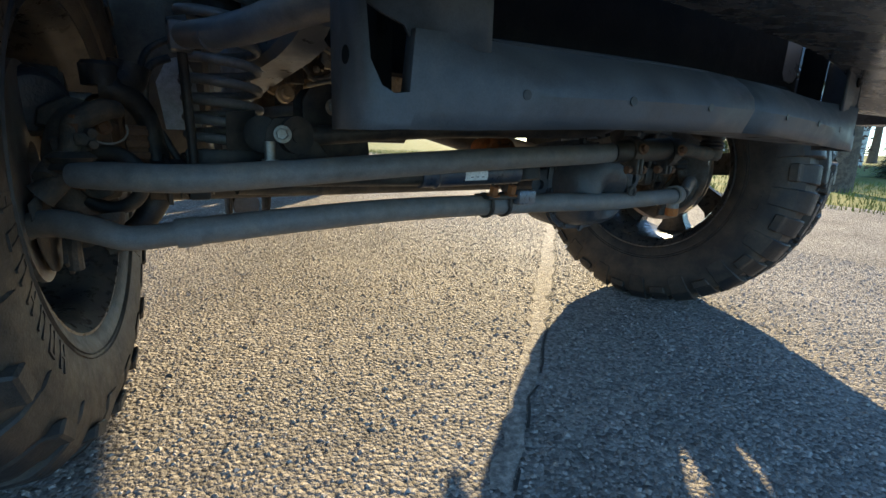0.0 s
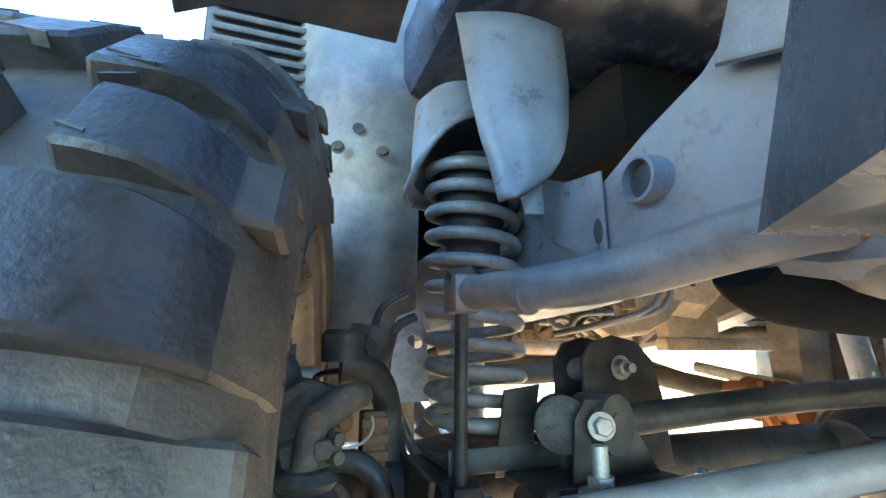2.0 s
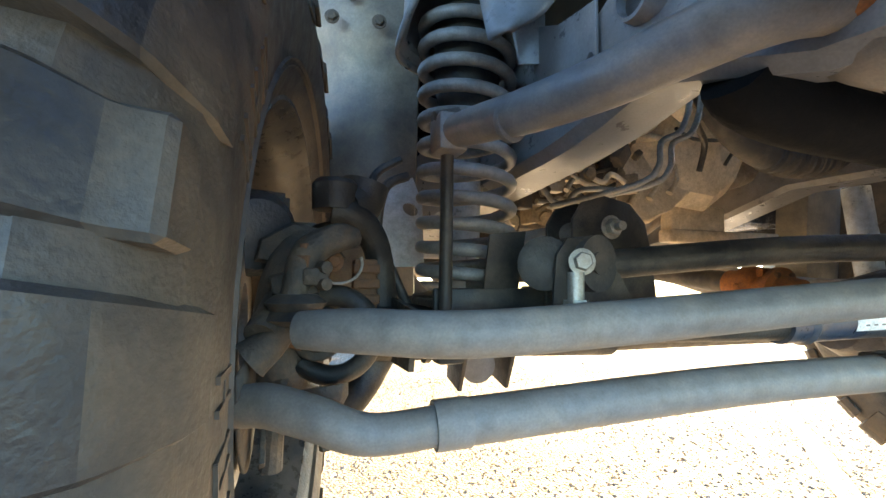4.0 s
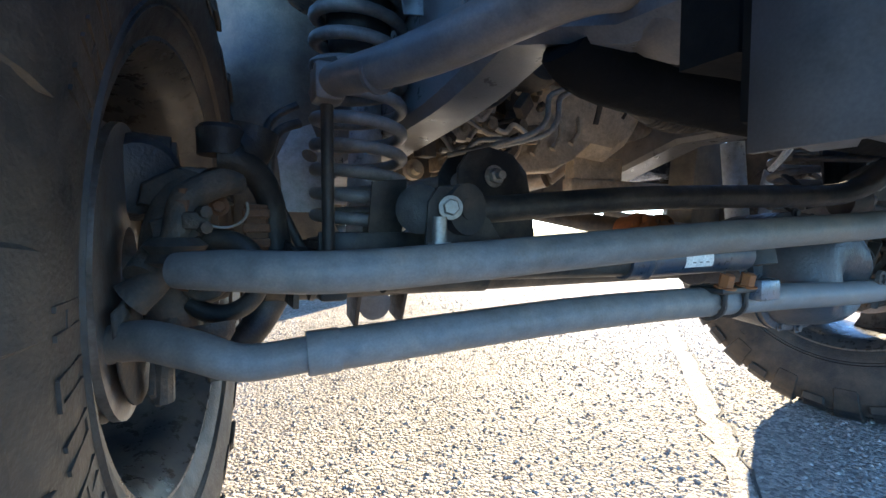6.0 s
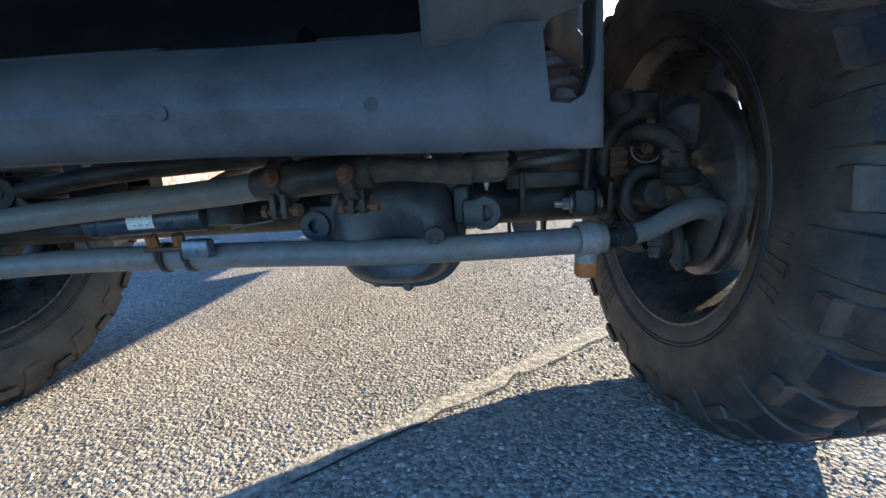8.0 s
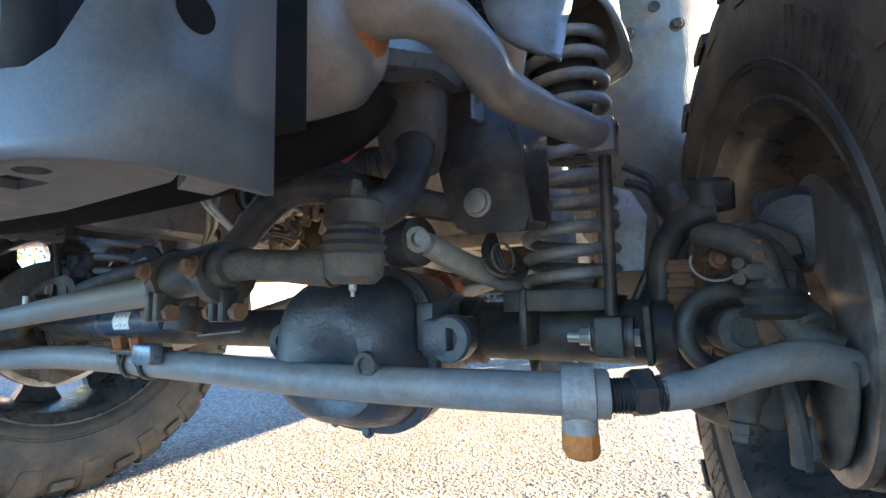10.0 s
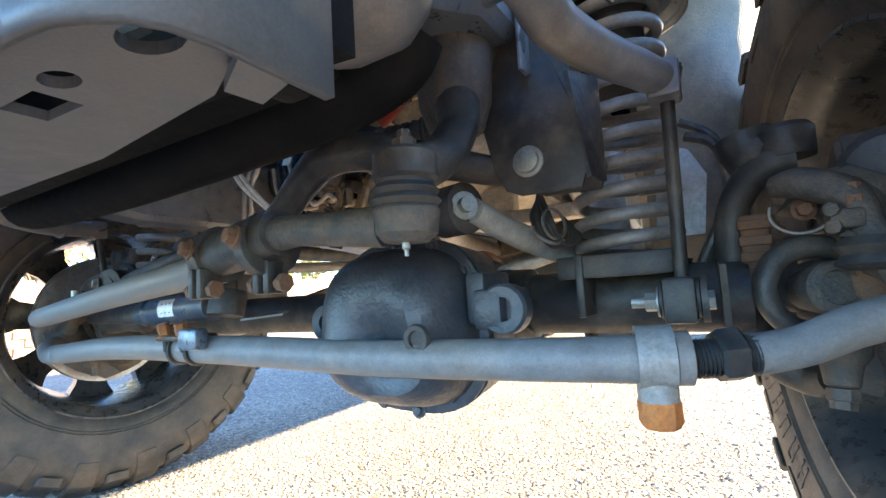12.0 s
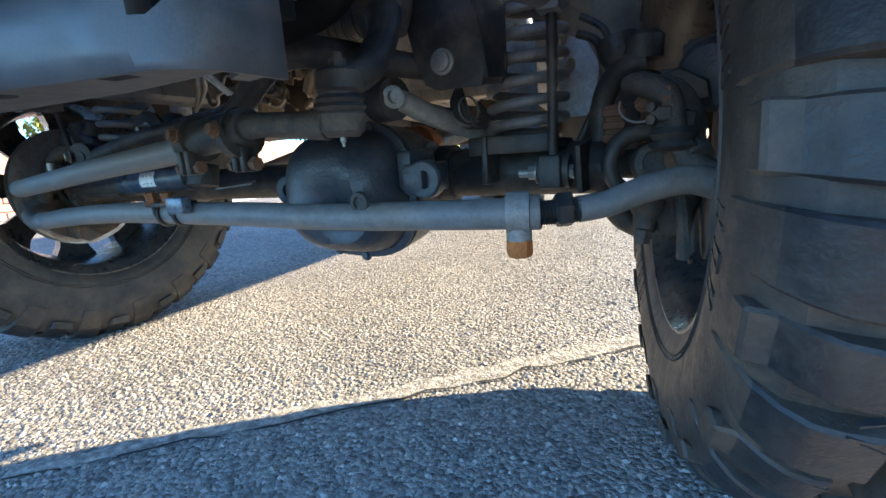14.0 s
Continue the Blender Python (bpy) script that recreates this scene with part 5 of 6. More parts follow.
def shell_side(s):
    """One half of the beam: bent face, with its upper edge rolled back along the middle."""
    bm = bmesh.new()
    cols = []
    for (x, y), lo, hi in zip(HALF, LOW, TOP):
        roll = min(1.0, max(0.0, (0.42 - x) / 0.11))
        zs = [lo + (hi - lo) * k / 5 for k in range(6)]
        lean = [0.010, 0.005, 0.0, 0.003, 0.013, 0.03]
        col = [bm.verts.new((s * x, y + roll * lean[k], z)) for k, z in enumerate(zs)]
        col.append(bm.verts.new((s * x, y + 0.012 + roll * 0.048, hi - 0.004 * roll)))
        cols.append(col)
    for p, q in zip(cols[:-1], cols[1:]):
        for k in range(6):
            bm.faces.new((p[k], p[k + 1], q[k + 1], q[k]))
    return bm


for s in SIDES:
    face = part("face", shell_side(s), BUMPER_PAINT, bp, "", True, 28)
    mod = face.modifiers.new("thickness", 'SOLIDIFY')
    mod.thickness, mod.offset = 0.004, 0.0
    # near-black disc on the end plate: its round hole's darkness put into the colour
    n = Vector((s, 0, 0))
    bm = lathe(bmesh.new(), [(0, 0.0001), (0, 0.0066), (0.0024, 0.0066), (0.0024, 0.0001)], (s * 0.4657, -0.485, 0.535), n, 24)
    part("round_hole", bm, SHADE_BLACK, bp, "dark round hole in the end plate", False)
    # tall panel over the corner window
    bm = bmesh.new()
    cols = []
    for x, y, lo, hi in ((0.466, -0.5005, 0.588, 0.66), (0.459, -0.508, 0.568, 0.66), (0.45, -0.5125, 0.562, 0.66), (0.433, -0.5155, 0.556, 0.66), (0.427, -0.5165, 0.545, 0.66), (0.40, -0.520, 0.545, 0.66), (0.366, -0.523, 0.545, 0.655), (0.36, -0.5235, 0.545, 0.62)):
        cols.append([bm.verts.new((s * x, y + 0.004 + 0.02 * max(0, z - 0.55), z)) for z in (lo, lo + (hi - lo) * 0.5, hi)])
    for p, q in zip(cols[:-1], cols[1:]):
        for k in range(2):
            bm.faces.new((p[k], p[k + 1], q[k + 1], q[k]))
    up = part("corner_panel", bm, BUMPER_PAINT, bp, "tall grey corner panel", True, 30)
    up.modifiers.new("thickness", 'SOLIDIFY').thickness = 0.004
    # a second near-black disc drawn as the corner panel's hole
    bm = lathe(bmesh.new(), [(0, 0.0001), (0, 0.009), (0.002, 0.009), (0.002, 0.0001)], (s * 0.415, -0.514, 0.595), (s * 0.1, -1, 0), 20)
    part("slot_hole", bm, SHADE_BLACK, bp, "dark hole in the corner panel", False)
    # under flange with its row of holes
    bm = holed(bmesh.new(), sx(s, [(0.0, -0.540, 0.498), (0.16, -0.535, 0.495), (0.32, -0.520, 0.489), (0.443, -0.514, 0.4835), (0.464, -0.502, 0.4835), (0.466, -0.482, 0.4835), (0.425, -0.464, 0.4845), (0.32, -0.452, 0.488), (0.16, -0.452, 0.495), (0.0, -0.455, 0.498)])[::s],
               [((s * 0.443, -0.494, 0.484), 0.011, 0.007, 20), ((s * 0.398, -0.497, 0.484), 0.008, 0.005, 16), ((s * 0.37, -0.492, 0.486), 0.013, 0.007, 4), ((s * 0.24, -0.50, 0.492), 0.018, 0.011, 20), ((s * 0.13, -0.50, 0.496), 0.012, 0.008, 4)], 0.004, (0, 0, 1))
    part("under_flange", bm, BUMPER_PAINT, bp, "grey under flange with drilled holes", False)
    bm = plate(bmesh.new(), sx(s, [(0.4635, -0.466, 0.4825), (0.4635, -0.483, 0.4825), (0.443, -0.473, 0.483), (0.444, -0.46, 0.483)]), 0.004, (0, 0, 1))
    part("corner_flange", bm, BUMPER_PAINT, bp, "", False)
    # added near-black box that keeps the openings at the end plate dark
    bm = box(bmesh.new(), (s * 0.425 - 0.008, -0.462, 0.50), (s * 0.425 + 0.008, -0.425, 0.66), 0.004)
    part("mount_bracket", bm, SHADE_BLACK, bp, "black box added as dark backing behind the end plate")
    for x, y, z in ((0.09, -0.5506, 0.52), (0.21, -0.5433, 0.518), (0.33, -0.5299, 0.515)):
        bm = lathe(bmesh.new(), [(0, 0.0001), (0, 0.0042), (0.0012, 0.0042), (0.0012, 0.0001)], (s * x, y - 0.001, z), (s * 0.1, -1, 0), 14)
        part("drill_hole", bm, WIRE, bp, "small dark drilled hole", False)
moved()

# added near-black backing that stands for the shaded cavity behind the beam
bm = bmesh.new()
core = []
for k in range(13):
    x = -0.425 + 0.85 * k / 12
    y = -0.45 + 0.03 * (x / 0.425) ** 2
    core.append([bm.verts.new(p) for p in ((x, y, 0.535), (x, y, 0.78), (x, y + 0.03, 0.79), (x, y + 0.03, 0.535))])
for p, q in zip(core[:-1], core[1:]):
    for k in range(4):
        bm.faces.new((p[k], p[(k + 1) % 4], q[(k + 1) % 4], q[k]))
bm.faces.new(core[0])
bm.faces.new(core[-1])
FIT[0] = Matrix()
part("core", bm, SHADE_BLACK, bp, "black backing added for the shade behind the beam", False)
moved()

# added backing panel at the radiator support, shade in its colour; fender louvres
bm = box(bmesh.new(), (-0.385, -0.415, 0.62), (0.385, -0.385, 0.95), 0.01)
part("radiator_panel", bm, SHADE_BLACK, truck, "near-black panel added as shaded backing at the radiator support")
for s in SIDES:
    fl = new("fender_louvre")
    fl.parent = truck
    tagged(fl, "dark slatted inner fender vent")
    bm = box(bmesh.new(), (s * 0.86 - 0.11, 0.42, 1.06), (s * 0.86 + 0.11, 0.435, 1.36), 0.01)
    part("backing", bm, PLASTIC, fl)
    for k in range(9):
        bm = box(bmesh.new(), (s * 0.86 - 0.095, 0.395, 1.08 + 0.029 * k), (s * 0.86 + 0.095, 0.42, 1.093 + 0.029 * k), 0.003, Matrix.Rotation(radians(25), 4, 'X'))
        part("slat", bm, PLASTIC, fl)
# cross tubes and trays behind the beam, the shade there put into their black
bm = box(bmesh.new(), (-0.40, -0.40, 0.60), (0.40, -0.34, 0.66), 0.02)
part("crossmember", bm, SHADE_BLACK, truck, "black frame crossmember behind the bumper")
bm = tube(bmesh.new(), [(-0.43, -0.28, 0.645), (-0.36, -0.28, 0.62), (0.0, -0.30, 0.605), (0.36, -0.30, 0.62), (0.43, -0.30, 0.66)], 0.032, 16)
part("skid_tube", bm, SHADE_BLACK, truck, "black round cross tube")
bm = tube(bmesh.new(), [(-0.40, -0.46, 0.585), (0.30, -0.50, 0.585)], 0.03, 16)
part("winch_tray", bm, SHADE_BLACK, truck, "black tray edge under the bumper")

SHELL = material("dark blue grey bumper shell", (0.085, 0.09, 0.10), 0.22, 0.0, DUST, 0.4, 6, 0.05, 700)
# upper bumper in black plastic with corner wings
ub = new("upper_bumper")
ub.parent = truck
tagged(ub, "black plastic bumper shell with corner wings")
sec = []
bm = bmesh.new()
half_plan = [(0.925, -0.47), (0.91, -0.52), (0.87, -0.61), (0.76, -0.69), (0.55, -0.75), (0.25, -0.78)]
plan = [(-x, y) for x, y in half_plan] + [(0, -0.785)] + half_plan[::-1]
for p in spline([(x, y, 0) for x, y in plan], 5):
    d = Vector((p.x * 0.35, p.y + 0.1, 0)).normalized()
    rise = 0.02 * min(1, (abs(p.x) / 0.8) ** 2) + 0.085 * (1 - min(1, abs(p.x) / 0.74) ** 3)
    sec.append([bm.verts.new((p.x - d.x * min(i, 0.045 if abs(p.x) > 0.8 else i), p.y - d.y * min(i, 0.045 if abs(p.x) > 0.8 else i), z + rise)) for i, z in ((0.215, 0.574), (0.05, 0.556), (0.018, 0.552), (0.0, 0.568), (0.0, 0.70), (0.015, 0.73), (0.12, 0.74))])
for p, q in zip(sec[:-1], sec[1:]):
    for k in range(6):
        bm.faces.new((p[k], p[k + 1], q[k + 1], q[k]))
    bm.faces.new((p[6], p[0], q[0], q[6]))
bm.faces.new(sec[0])
bm.faces.new(sec[-1])
part("shell", bm, SHELL, ub)
for s in SIDES:
    bm = bmesh.new()
    cols = []
    for x, y in ((0.945, -0.40), (0.93, -0.47), (0.89, -0.53), (0.82, -0.57), (0.74, -0.59)):
        cols.append([bm.verts.new((s * (x + dx), y + dy, z)) for dx, dy, z in ((0, 0.03, 0.72), (0, 0, 0.75), (-0.005, 0.01, 0.95), (-0.02, 0.03, 1.12), (-0.06, 0.10, 1.16))])
    for p, q in zip(cols[:-1], cols[1:]):
        for k in range(4):
            bm.faces.new((p[k], p[k + 1], q[k + 1], q[k]))
    ff = part("fender_front", bm, PLASTIC, ub, "black plastic fender front")
    ff.modifiers.new("thickness", 'SOLIDIFY').thickness = 0.004
bm = tube(bmesh.new(), [(-0.36, -0.47, 0.604), (0, -0.53, 0.60), (0.36, -0.47, 0.604)], 0.008, 8)
part("valance_lip", bm, PLASTIC, ub, "grey valance edge strip")

# body
bd = new("body")
bd.parent = truck
tagged(bd, "dark blue painted truck body")
bm = box(bmesh.new(), (-0.58, -0.50, 1.06), (0.58, 0.60, 1.26), 0.05)
part("hood", bm, BODY_BLUE, bd)
bm = box(bmesh.new(), (-0.46, -0.54, 0.84), (0.46, -0.46, 1.22), 0.03)
part("grille", bm, PLASTIC, bd)
for s in SIDES:
    bm = lathe(bmesh.new(), [(0, 0.09), (0.02, 0.085), (0.03, 0.05)], (s * 0.33, -0.54, 1.09), (0, -1, 0), 28)
    part("headlight", bm, STEEL, bd, "round headlight")
    # flare over the wheel
    bm = bmesh.new()
    arc = []
    for k in range(15):
        a = math.radians(64 + 44 * k / 14)
        y, z = -0.56 * math.cos(a), HUBD + 0.16 + 0.56 * math.sin(a) * 0.98
        arc.append([bm.verts.new((s * x, y, z + dz)) for x, dz in ((0.62, 0.02), (0.90, 0.02), (0.97, -0.02), (0.965, -0.035), (0.90, 0.0), (0.62, 0.0))])
    for p, q in zip(arc[:-1], arc[1:]):
        for k in range(6):
            bm.faces.new((p[k], p[(k + 1) % 6], q[(k + 1) % 6], q[k]))
    bm.faces.new(arc[0])
    bm.faces.new(arc[-1])
    part("fender_flare", bm, PLASTIC, bd, "black plastic fender flare")
    bm = box(bmesh.new(), (min(s * 0.62, s * 0.86), 0.56, 0.66), (max(s * 0.62, s * 0.86), 3.0, 1.15), 0.04)
    part("side", bm, BODY_BLUE, bd)
    bm = tube(bmesh.new(), sx(s, [(0.84, 0.56, 0.648), (0.86, 0.62, 0.645), (0.86, 3.0, 0.645)]), 0.035, 14)
    part("rock_rail", bm, BLACK_PAINT, bd, "black rock rail under the door")
bm = box(bmesh.new(), (-0.62, 0.62, 0.76), (0.62, 4.4, 0.80), 0.01)
part("floor_pan", bm, BLACK_PAINT, bd, "black undercoated floor pan")
bm = box(bmesh.new(), (-0.72, 0.62, 1.1), (0.72, 2.6, 1.85), 0.1)
part("cab", bm, BODY_BLUE, bd)
bm = box(bmesh.new(), (-0.80, 2.65, 0.80), (0.80, 4.6, 1.25), 0.05)
part("bed", bm, BODY_BLUE, bd)
bm = tube(bmesh.new(), [(-0.75, 3.35, 0.43), (0.75, 3.35, 0.43)], 0.045, 18)
lathe(bm, [(-0.15, 0.05), (-0.08, 0.14), (0.08, 0.14), (0.15, 0.05)], (0.05, 3.35, 0.43), (0, 1, 0), 24)
part("rear_axle", bm, BLACK_PAINT, truck, "black rear axle far behind")

# inner wheel arch panels
moved(0, 0.115, 0.055)
for s in SIDES:
    ln = new("wheel_arch_liner")
    ln.parent = truck
    tagged(ln, "dusty inner wheel arch panel")
    bm = bmesh.new()
    lines = []
    for y, x in ((0.26, 0.515), (0.19, 0.535), (0.185, 0.58), (0.19, 0.63), (0.21, 0.68), (0.26, 0.73), (0.34, 0.78), (0.45, 0.83), (0.58, 0.86)):
        lines.append([bm.verts.new((s * x, y + 0.012 * math.sin(9 * z + 7 * x) - 0.05 * min(1, max(0, (z - 0.80) / 0.1)), z)) for z in (0.36, 0.50, 0.66, 0.73, 0.80, 0.845, 0.855, 0.92, 1.02, 1.25)])
    for p, q in zip(lines[:-1], lines[1:]):
        for k in range(9):
            bm.faces.new((p[k], p[k + 1], q[k + 1], q[k]))
    pn = part("panel", bm, LINER, ln)
    pn.modifiers.new("thickness", 'SOLIDIFY').thickness = 0.004
    bm = lathe(bmesh.new(), [(0, 0.011), (0.0015, 0.011)], (s * 0.665, 0.146, 0.925), (s * 0.3, -1, 0), 20)
    part("hole", bm, WIRE, ln, "dark round hole")
    for x, z in ((0.62, 0.875), (0.70, 0.885)):
        bm = hexbolt(bmesh.new(), (s * x, 0.128 + (0.028 if x > 0.65 else 0), z), (s * 0.2, -1, 0), 0.009, 0.007)
        part("bolt", bm, CAST, ln)

moved()
# engine, exhaust and lines between the frame rails
eng = new("engine")
eng.parent = truck
tagged(eng, "dusty engine and gearbox underside between the frame rails")
# block in near-black: the shade up between the rails is in its colour
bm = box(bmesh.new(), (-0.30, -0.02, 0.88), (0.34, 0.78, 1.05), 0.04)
part("block", bm, SHADE_BLACK, eng, "dark cast engine block")
bm = bmesh.new()
pan = []
for x, y0, y1, lo in ((-0.02, 0.34, 0.62, 0.74), (0.03, 0.31, 0.66, 0.68), (0.10, 0.30, 0.70, 0.66), (0.19, 0.30, 0.70, 0.652), (0.27, 0.31, 0.68, 0.70), (0.33, 0.33, 0.64, 0.77)):
    pan.append([bm.verts.new((x, y, z)) for y, z in ((y0 - 0.04, 0.90), (y0 - 0.03, 0.82), (y0, lo + 0.03), (y0 + 0.03, lo), (y1 - 0.03, lo), (y1, lo + 0.04), (y1 + 0.02, 0.90))])
for p, q in zip(pan[:-1], pan[1:]):
    for k in range(6):
        bm.faces.new((p[k], p[k + 1], q[k + 1], q[k]))
bm.faces.new(pan[0])
bm.faces.new(pan[-1])
part("oil_pan", bm, TAN, eng, "tan dusty pressed oil pan", True, 18)
bm = box(bmesh.new(), (-0.06, 0.285, 0.795), (0.37, 0.34, 0.81), 0.004)
part("pan_flange", bm, TAN, eng)
for k in range(7):
    bm = hexbolt(bmesh.new(), (-0.04 + k * 0.065, 0.30, 0.795), (0, 0, -1), 0.006, 0.008)
    part("pan_bolt", bm, STEEL, eng)
bm = lathe(bmesh.new(), [(0, 0.10), (0.1, 0.16), (0.22, 0.18), (0.3, 0.15), (0.75, 0.10), (0.9, 0.08)], (0.08, 0.62, 0.78), (0, 1, 0), 28)
part("gearbox", bm, ALUMINIUM, eng, "dull aluminium gearbox housing")
for k in range(8):
    a = math.pi * (0.15 + 0.1 * k)
    bm = box(bmesh.new(), (0.075 - 0.17 * math.cos(a), 0.70, 0.775 - 0.17 * math.sin(a)), (0.09 - 0.17 * math.cos(a), 0.92, 0.79 - 0.17 * math.sin(a)), 0.003)
    part("rib", bm, ALUMINIUM, eng)
bm = tube(bmesh.new(), [(-0.42, 0.28, 0.665), (-0.30, 0.29, 0.72), (-0.16, 0.30, 0.80), (-0.01, 0.30, 0.87)], [0.022, 0.018, 0.022, 0.03], 12)
part("engine_mount_arm", bm, TAN, eng, "tan cast engine mount arm")
bm = lathe(bmesh.new(), [(0, 0.05), (0.02, 0.06), (0.09, 0.06), (0.11, 0.045)], (-0.13, 0.16, 0.82), (0, 1, 0), 24)
part("pulley", bm, RUBBER_CLEAN, eng, "black belt pulley")
bm = lathe(bmesh.new(), [(0, 0.06), (0.01, 0.085), (0.03, 0.08), (0.04, 0.085), (0.05, 0.06)], (0.06, 0.16, 0.92), (0, 1, 0), 28)
part("pulley", bm, CAST, eng, "grooved crank pulley")
g5 = np.random.default_rng(12)
for k in range(70):
    x, y, z = g5.uniform(-0.33, 0.36), g5.uniform(0.14, 0.75), g5.uniform(0.74, 0.92)
    if abs(x - 0.15) < 0.2 and y > 0.25:
        x = -0.3 + 0.25 * g5.random()
    bm = bmesh.new()
    h = [float(q) for q in g5.uniform(0.006, 0.032, 3)]
    if k % 3 == 0:
        lathe(bm, [(0, h[0] * 0.7), (h[1], h[0] * 0.7), (h[1] + 0.004, h[0] * 0.45), (h[1] * 1.6, h[0] * 0.4)], (x, y, z), Vector(g5.normal(size=3)), 12)
    else:
        box(bm, (x - h[0], y - h[1], z - h[2]), (x + h[0], y + h[1], z + h[2]), 0.004, Matrix.Rotation(g5.uniform(-0.6, 0.6), 4, 'Y') @ Matrix.Rotation(g5.uniform(-0.6, 0.6), 4, 'X'))
    part("casting" if k % 3 else "boss", bm, (CAST, ALUMINIUM, BLACK_PAINT, CAST, TAN)[k % 5], eng)
for k in range(16):
    x, y, z = g5.uniform(-0.32, 0.3), g5.uniform(0.10, 0.5), g5.uniform(0.72, 0.9)
    pts = [Vector((x, y, z))]
    for i in range(4):
        pts.append(pts[-1] + Vector((g5.uniform(-0.08, 0.08), g5.uniform(-0.04, 0.08), g5.uniform(-0.05, 0.06))))
    bm = tube(bmesh.new(), pts, float(g5.uniform(0.003, 0.007)), 8, 6)
    part("wire", bm, WIRE, eng)

ex = new("exhaust")
ex.parent = truck
tagged(ex, "heat browned exhaust pipe with a corrugated section")
bm = tube(bmesh.new(), [(-0.03, 0.12, 0.93), (-0.012, 0.11, 0.82), (0.055, 0.10, 0.745), (0.16, 0.10, 0.72), (0.285, 0.11, 0.74), (0.39, 0.15, 0.80), (0.42, 0.2, 0.92)], 0.034, 20, 10)
part("flex_hose", bm, RUBBER_CLEAN, ex, "black ribbed radiator hose")
for k in range(18):
    f = 0.42 + 0.02 * k
    q = spline([(-0.03, 0.12, 0.93), (-0.012, 0.11, 0.82), (0.055, 0.10, 0.745), (0.16, 0.10, 0.72), (0.285, 0.11, 0.74), (0.39, 0.15, 0.80), (0.42, 0.2, 0.92)], 14)
    i = min(int(f * (len(q) - 1)), len(q) - 2)
    bm = lathe(bmesh.new(), [(-0.003, 0.0335), (0, 0.0368), (0.003, 0.0335)], q[i], q[i + 1] - q[i], 20, True)
    part("hose_rib", bm, RUBBER_CLEAN, ex)
bm = tube(bmesh.new(), [(0.07, 0.42, 0.62), (0.12, 0.40, 0.66), (0.22, 0.38, 0.72), (0.34, 0.36, 0.76), (0.44, 0.30, 0.80)], 0.033, 20, 8)
part("pipe", bm, EXHAUST, ex, "tan heat stained exhaust pipe")
bm = tube(bmesh.new(), [(0.07, 0.42, 0.62), (0.0, 0.55, 0.60), (-0.1, 0.9, 0.60), (-0.15, 1.6, 0.58), (-0.2, 3.0, 0.56)], 0.033, 20, 8)
part("pipe", bm, EXHAUST, ex)
bm = lathe(bmesh.new(), [(0, 0.07), (0.05, 0.11), (0.45, 0.11), (0.5, 0.07)], (-0.15, 1.6, 0.60), (0, 1, 0), 24)
part("silencer", bm, EXHAUST, ex, "dull steel silencer")

ds = new("drive_shaft")
ds.parent = truck
tagged(ds, "front drive shaft with an orange rusted joint")
JB, JD = Vector((0.225, 0.17, 0.462)), Vector((0.02, 1, 0.13)).normalized()
bm = lathe(bmesh.new(), [(-0.04, 0.03), (0, 0.034), (0.004, 0.05), (0.016, 0.05), (0.02, 0.034), (0.05, 0.03), (0.058, 0.046), (0.085, 0.046), (0.092, 0.034), (0.13, 0.03)], JB, JD, 26)
part("joint", bm, RUST, ds, "orange rusted universal joint at the pinion")
bm = tube(bmesh.new(), [JB + JD * 0.12, JB + JD * 1.1], 0.026, 18)
part("tube", bm, BLACK_PAINT, ds)
for k in range(6):
    a = k * math.pi / 3
    bm = hexbolt(bmesh.new(), (JB.x + 0.04 * math.cos(a), JB.y + 0.002, JB.z + 0.04 * math.sin(a)), (0, -1, -0.13), 0.006, 0.01, False)
    part("joint_bolt", bm, RUST_DARK, ds)
bm = box(bmesh.new(), (JB.x - 0.05, JB.y + 0.064, JB.z - 0.016), (JB.x + 0.05, JB.y + 0.08, JB.z + 0.016), 0.006)
box(bm, (JB.x - 0.016, JB.y + 0.03, JB.z - 0.05), (JB.x + 0.016, JB.y + 0.05, JB.z + 0.05), 0.006)
part("cross", bm, RUST, ds, "rusty joint cross")

tc = new("transfer_case")
tc.parent = truck
tagged(tc, "dull grey transfer case and dark skid plate under the cab")
bm = box(bmesh.new(), (-0.12, 1.12, 0.50), (0.34, 1.55, 0.80), 0.06, None, 3)
lathe(bm, [(-0.10, 0.05), (-0.02, 0.075), (0.08, 0.10)], (0.245, 1.08, 0.60), (0, 1, 0), 24)
part("housing", bm, CAST, tc)
bm = plate(bmesh.new(), [(-0.36, 0.95, 0.56), (-0.30, 0.95, 0.475), (0.30, 0.95, 0.475), (0.36, 0.95, 0.56)], 0.05, (0, 1, 0), 0.008)
part("skid_plate", bm, BLACK_PAINT, tc, "black skid plate")
for k in range(4):
    bm = hexbolt(bmesh.new(), (-0.24 + 0.16 * k, 0.948, 0.50), (0, -1, 0), 0.009, 0.008)
    part("bolt", bm, CAST, tc)

ln = new("steel_line")
ln.parent = truck
tagged(ln, "pair of thin bare steel lines bent under the engine")
for dx in (0.0, 0.022):
    bm = tube(bmesh.new(), [(-0.16 + dx, 0.02, 0.86), (-0.165 + dx, 0.02, 0.77), (-0.185 + dx, 0.02, 0.715), (-0.215 + dx, 0.03, 0.695), (-0.222 + dx, 0.03, 0.655), (-0.25 + dx, 0.05, 0.63), (-0.36, 0.12, 0.60)], 0.0048, 10, 5)
    part("line", bm, STEEL, ln)
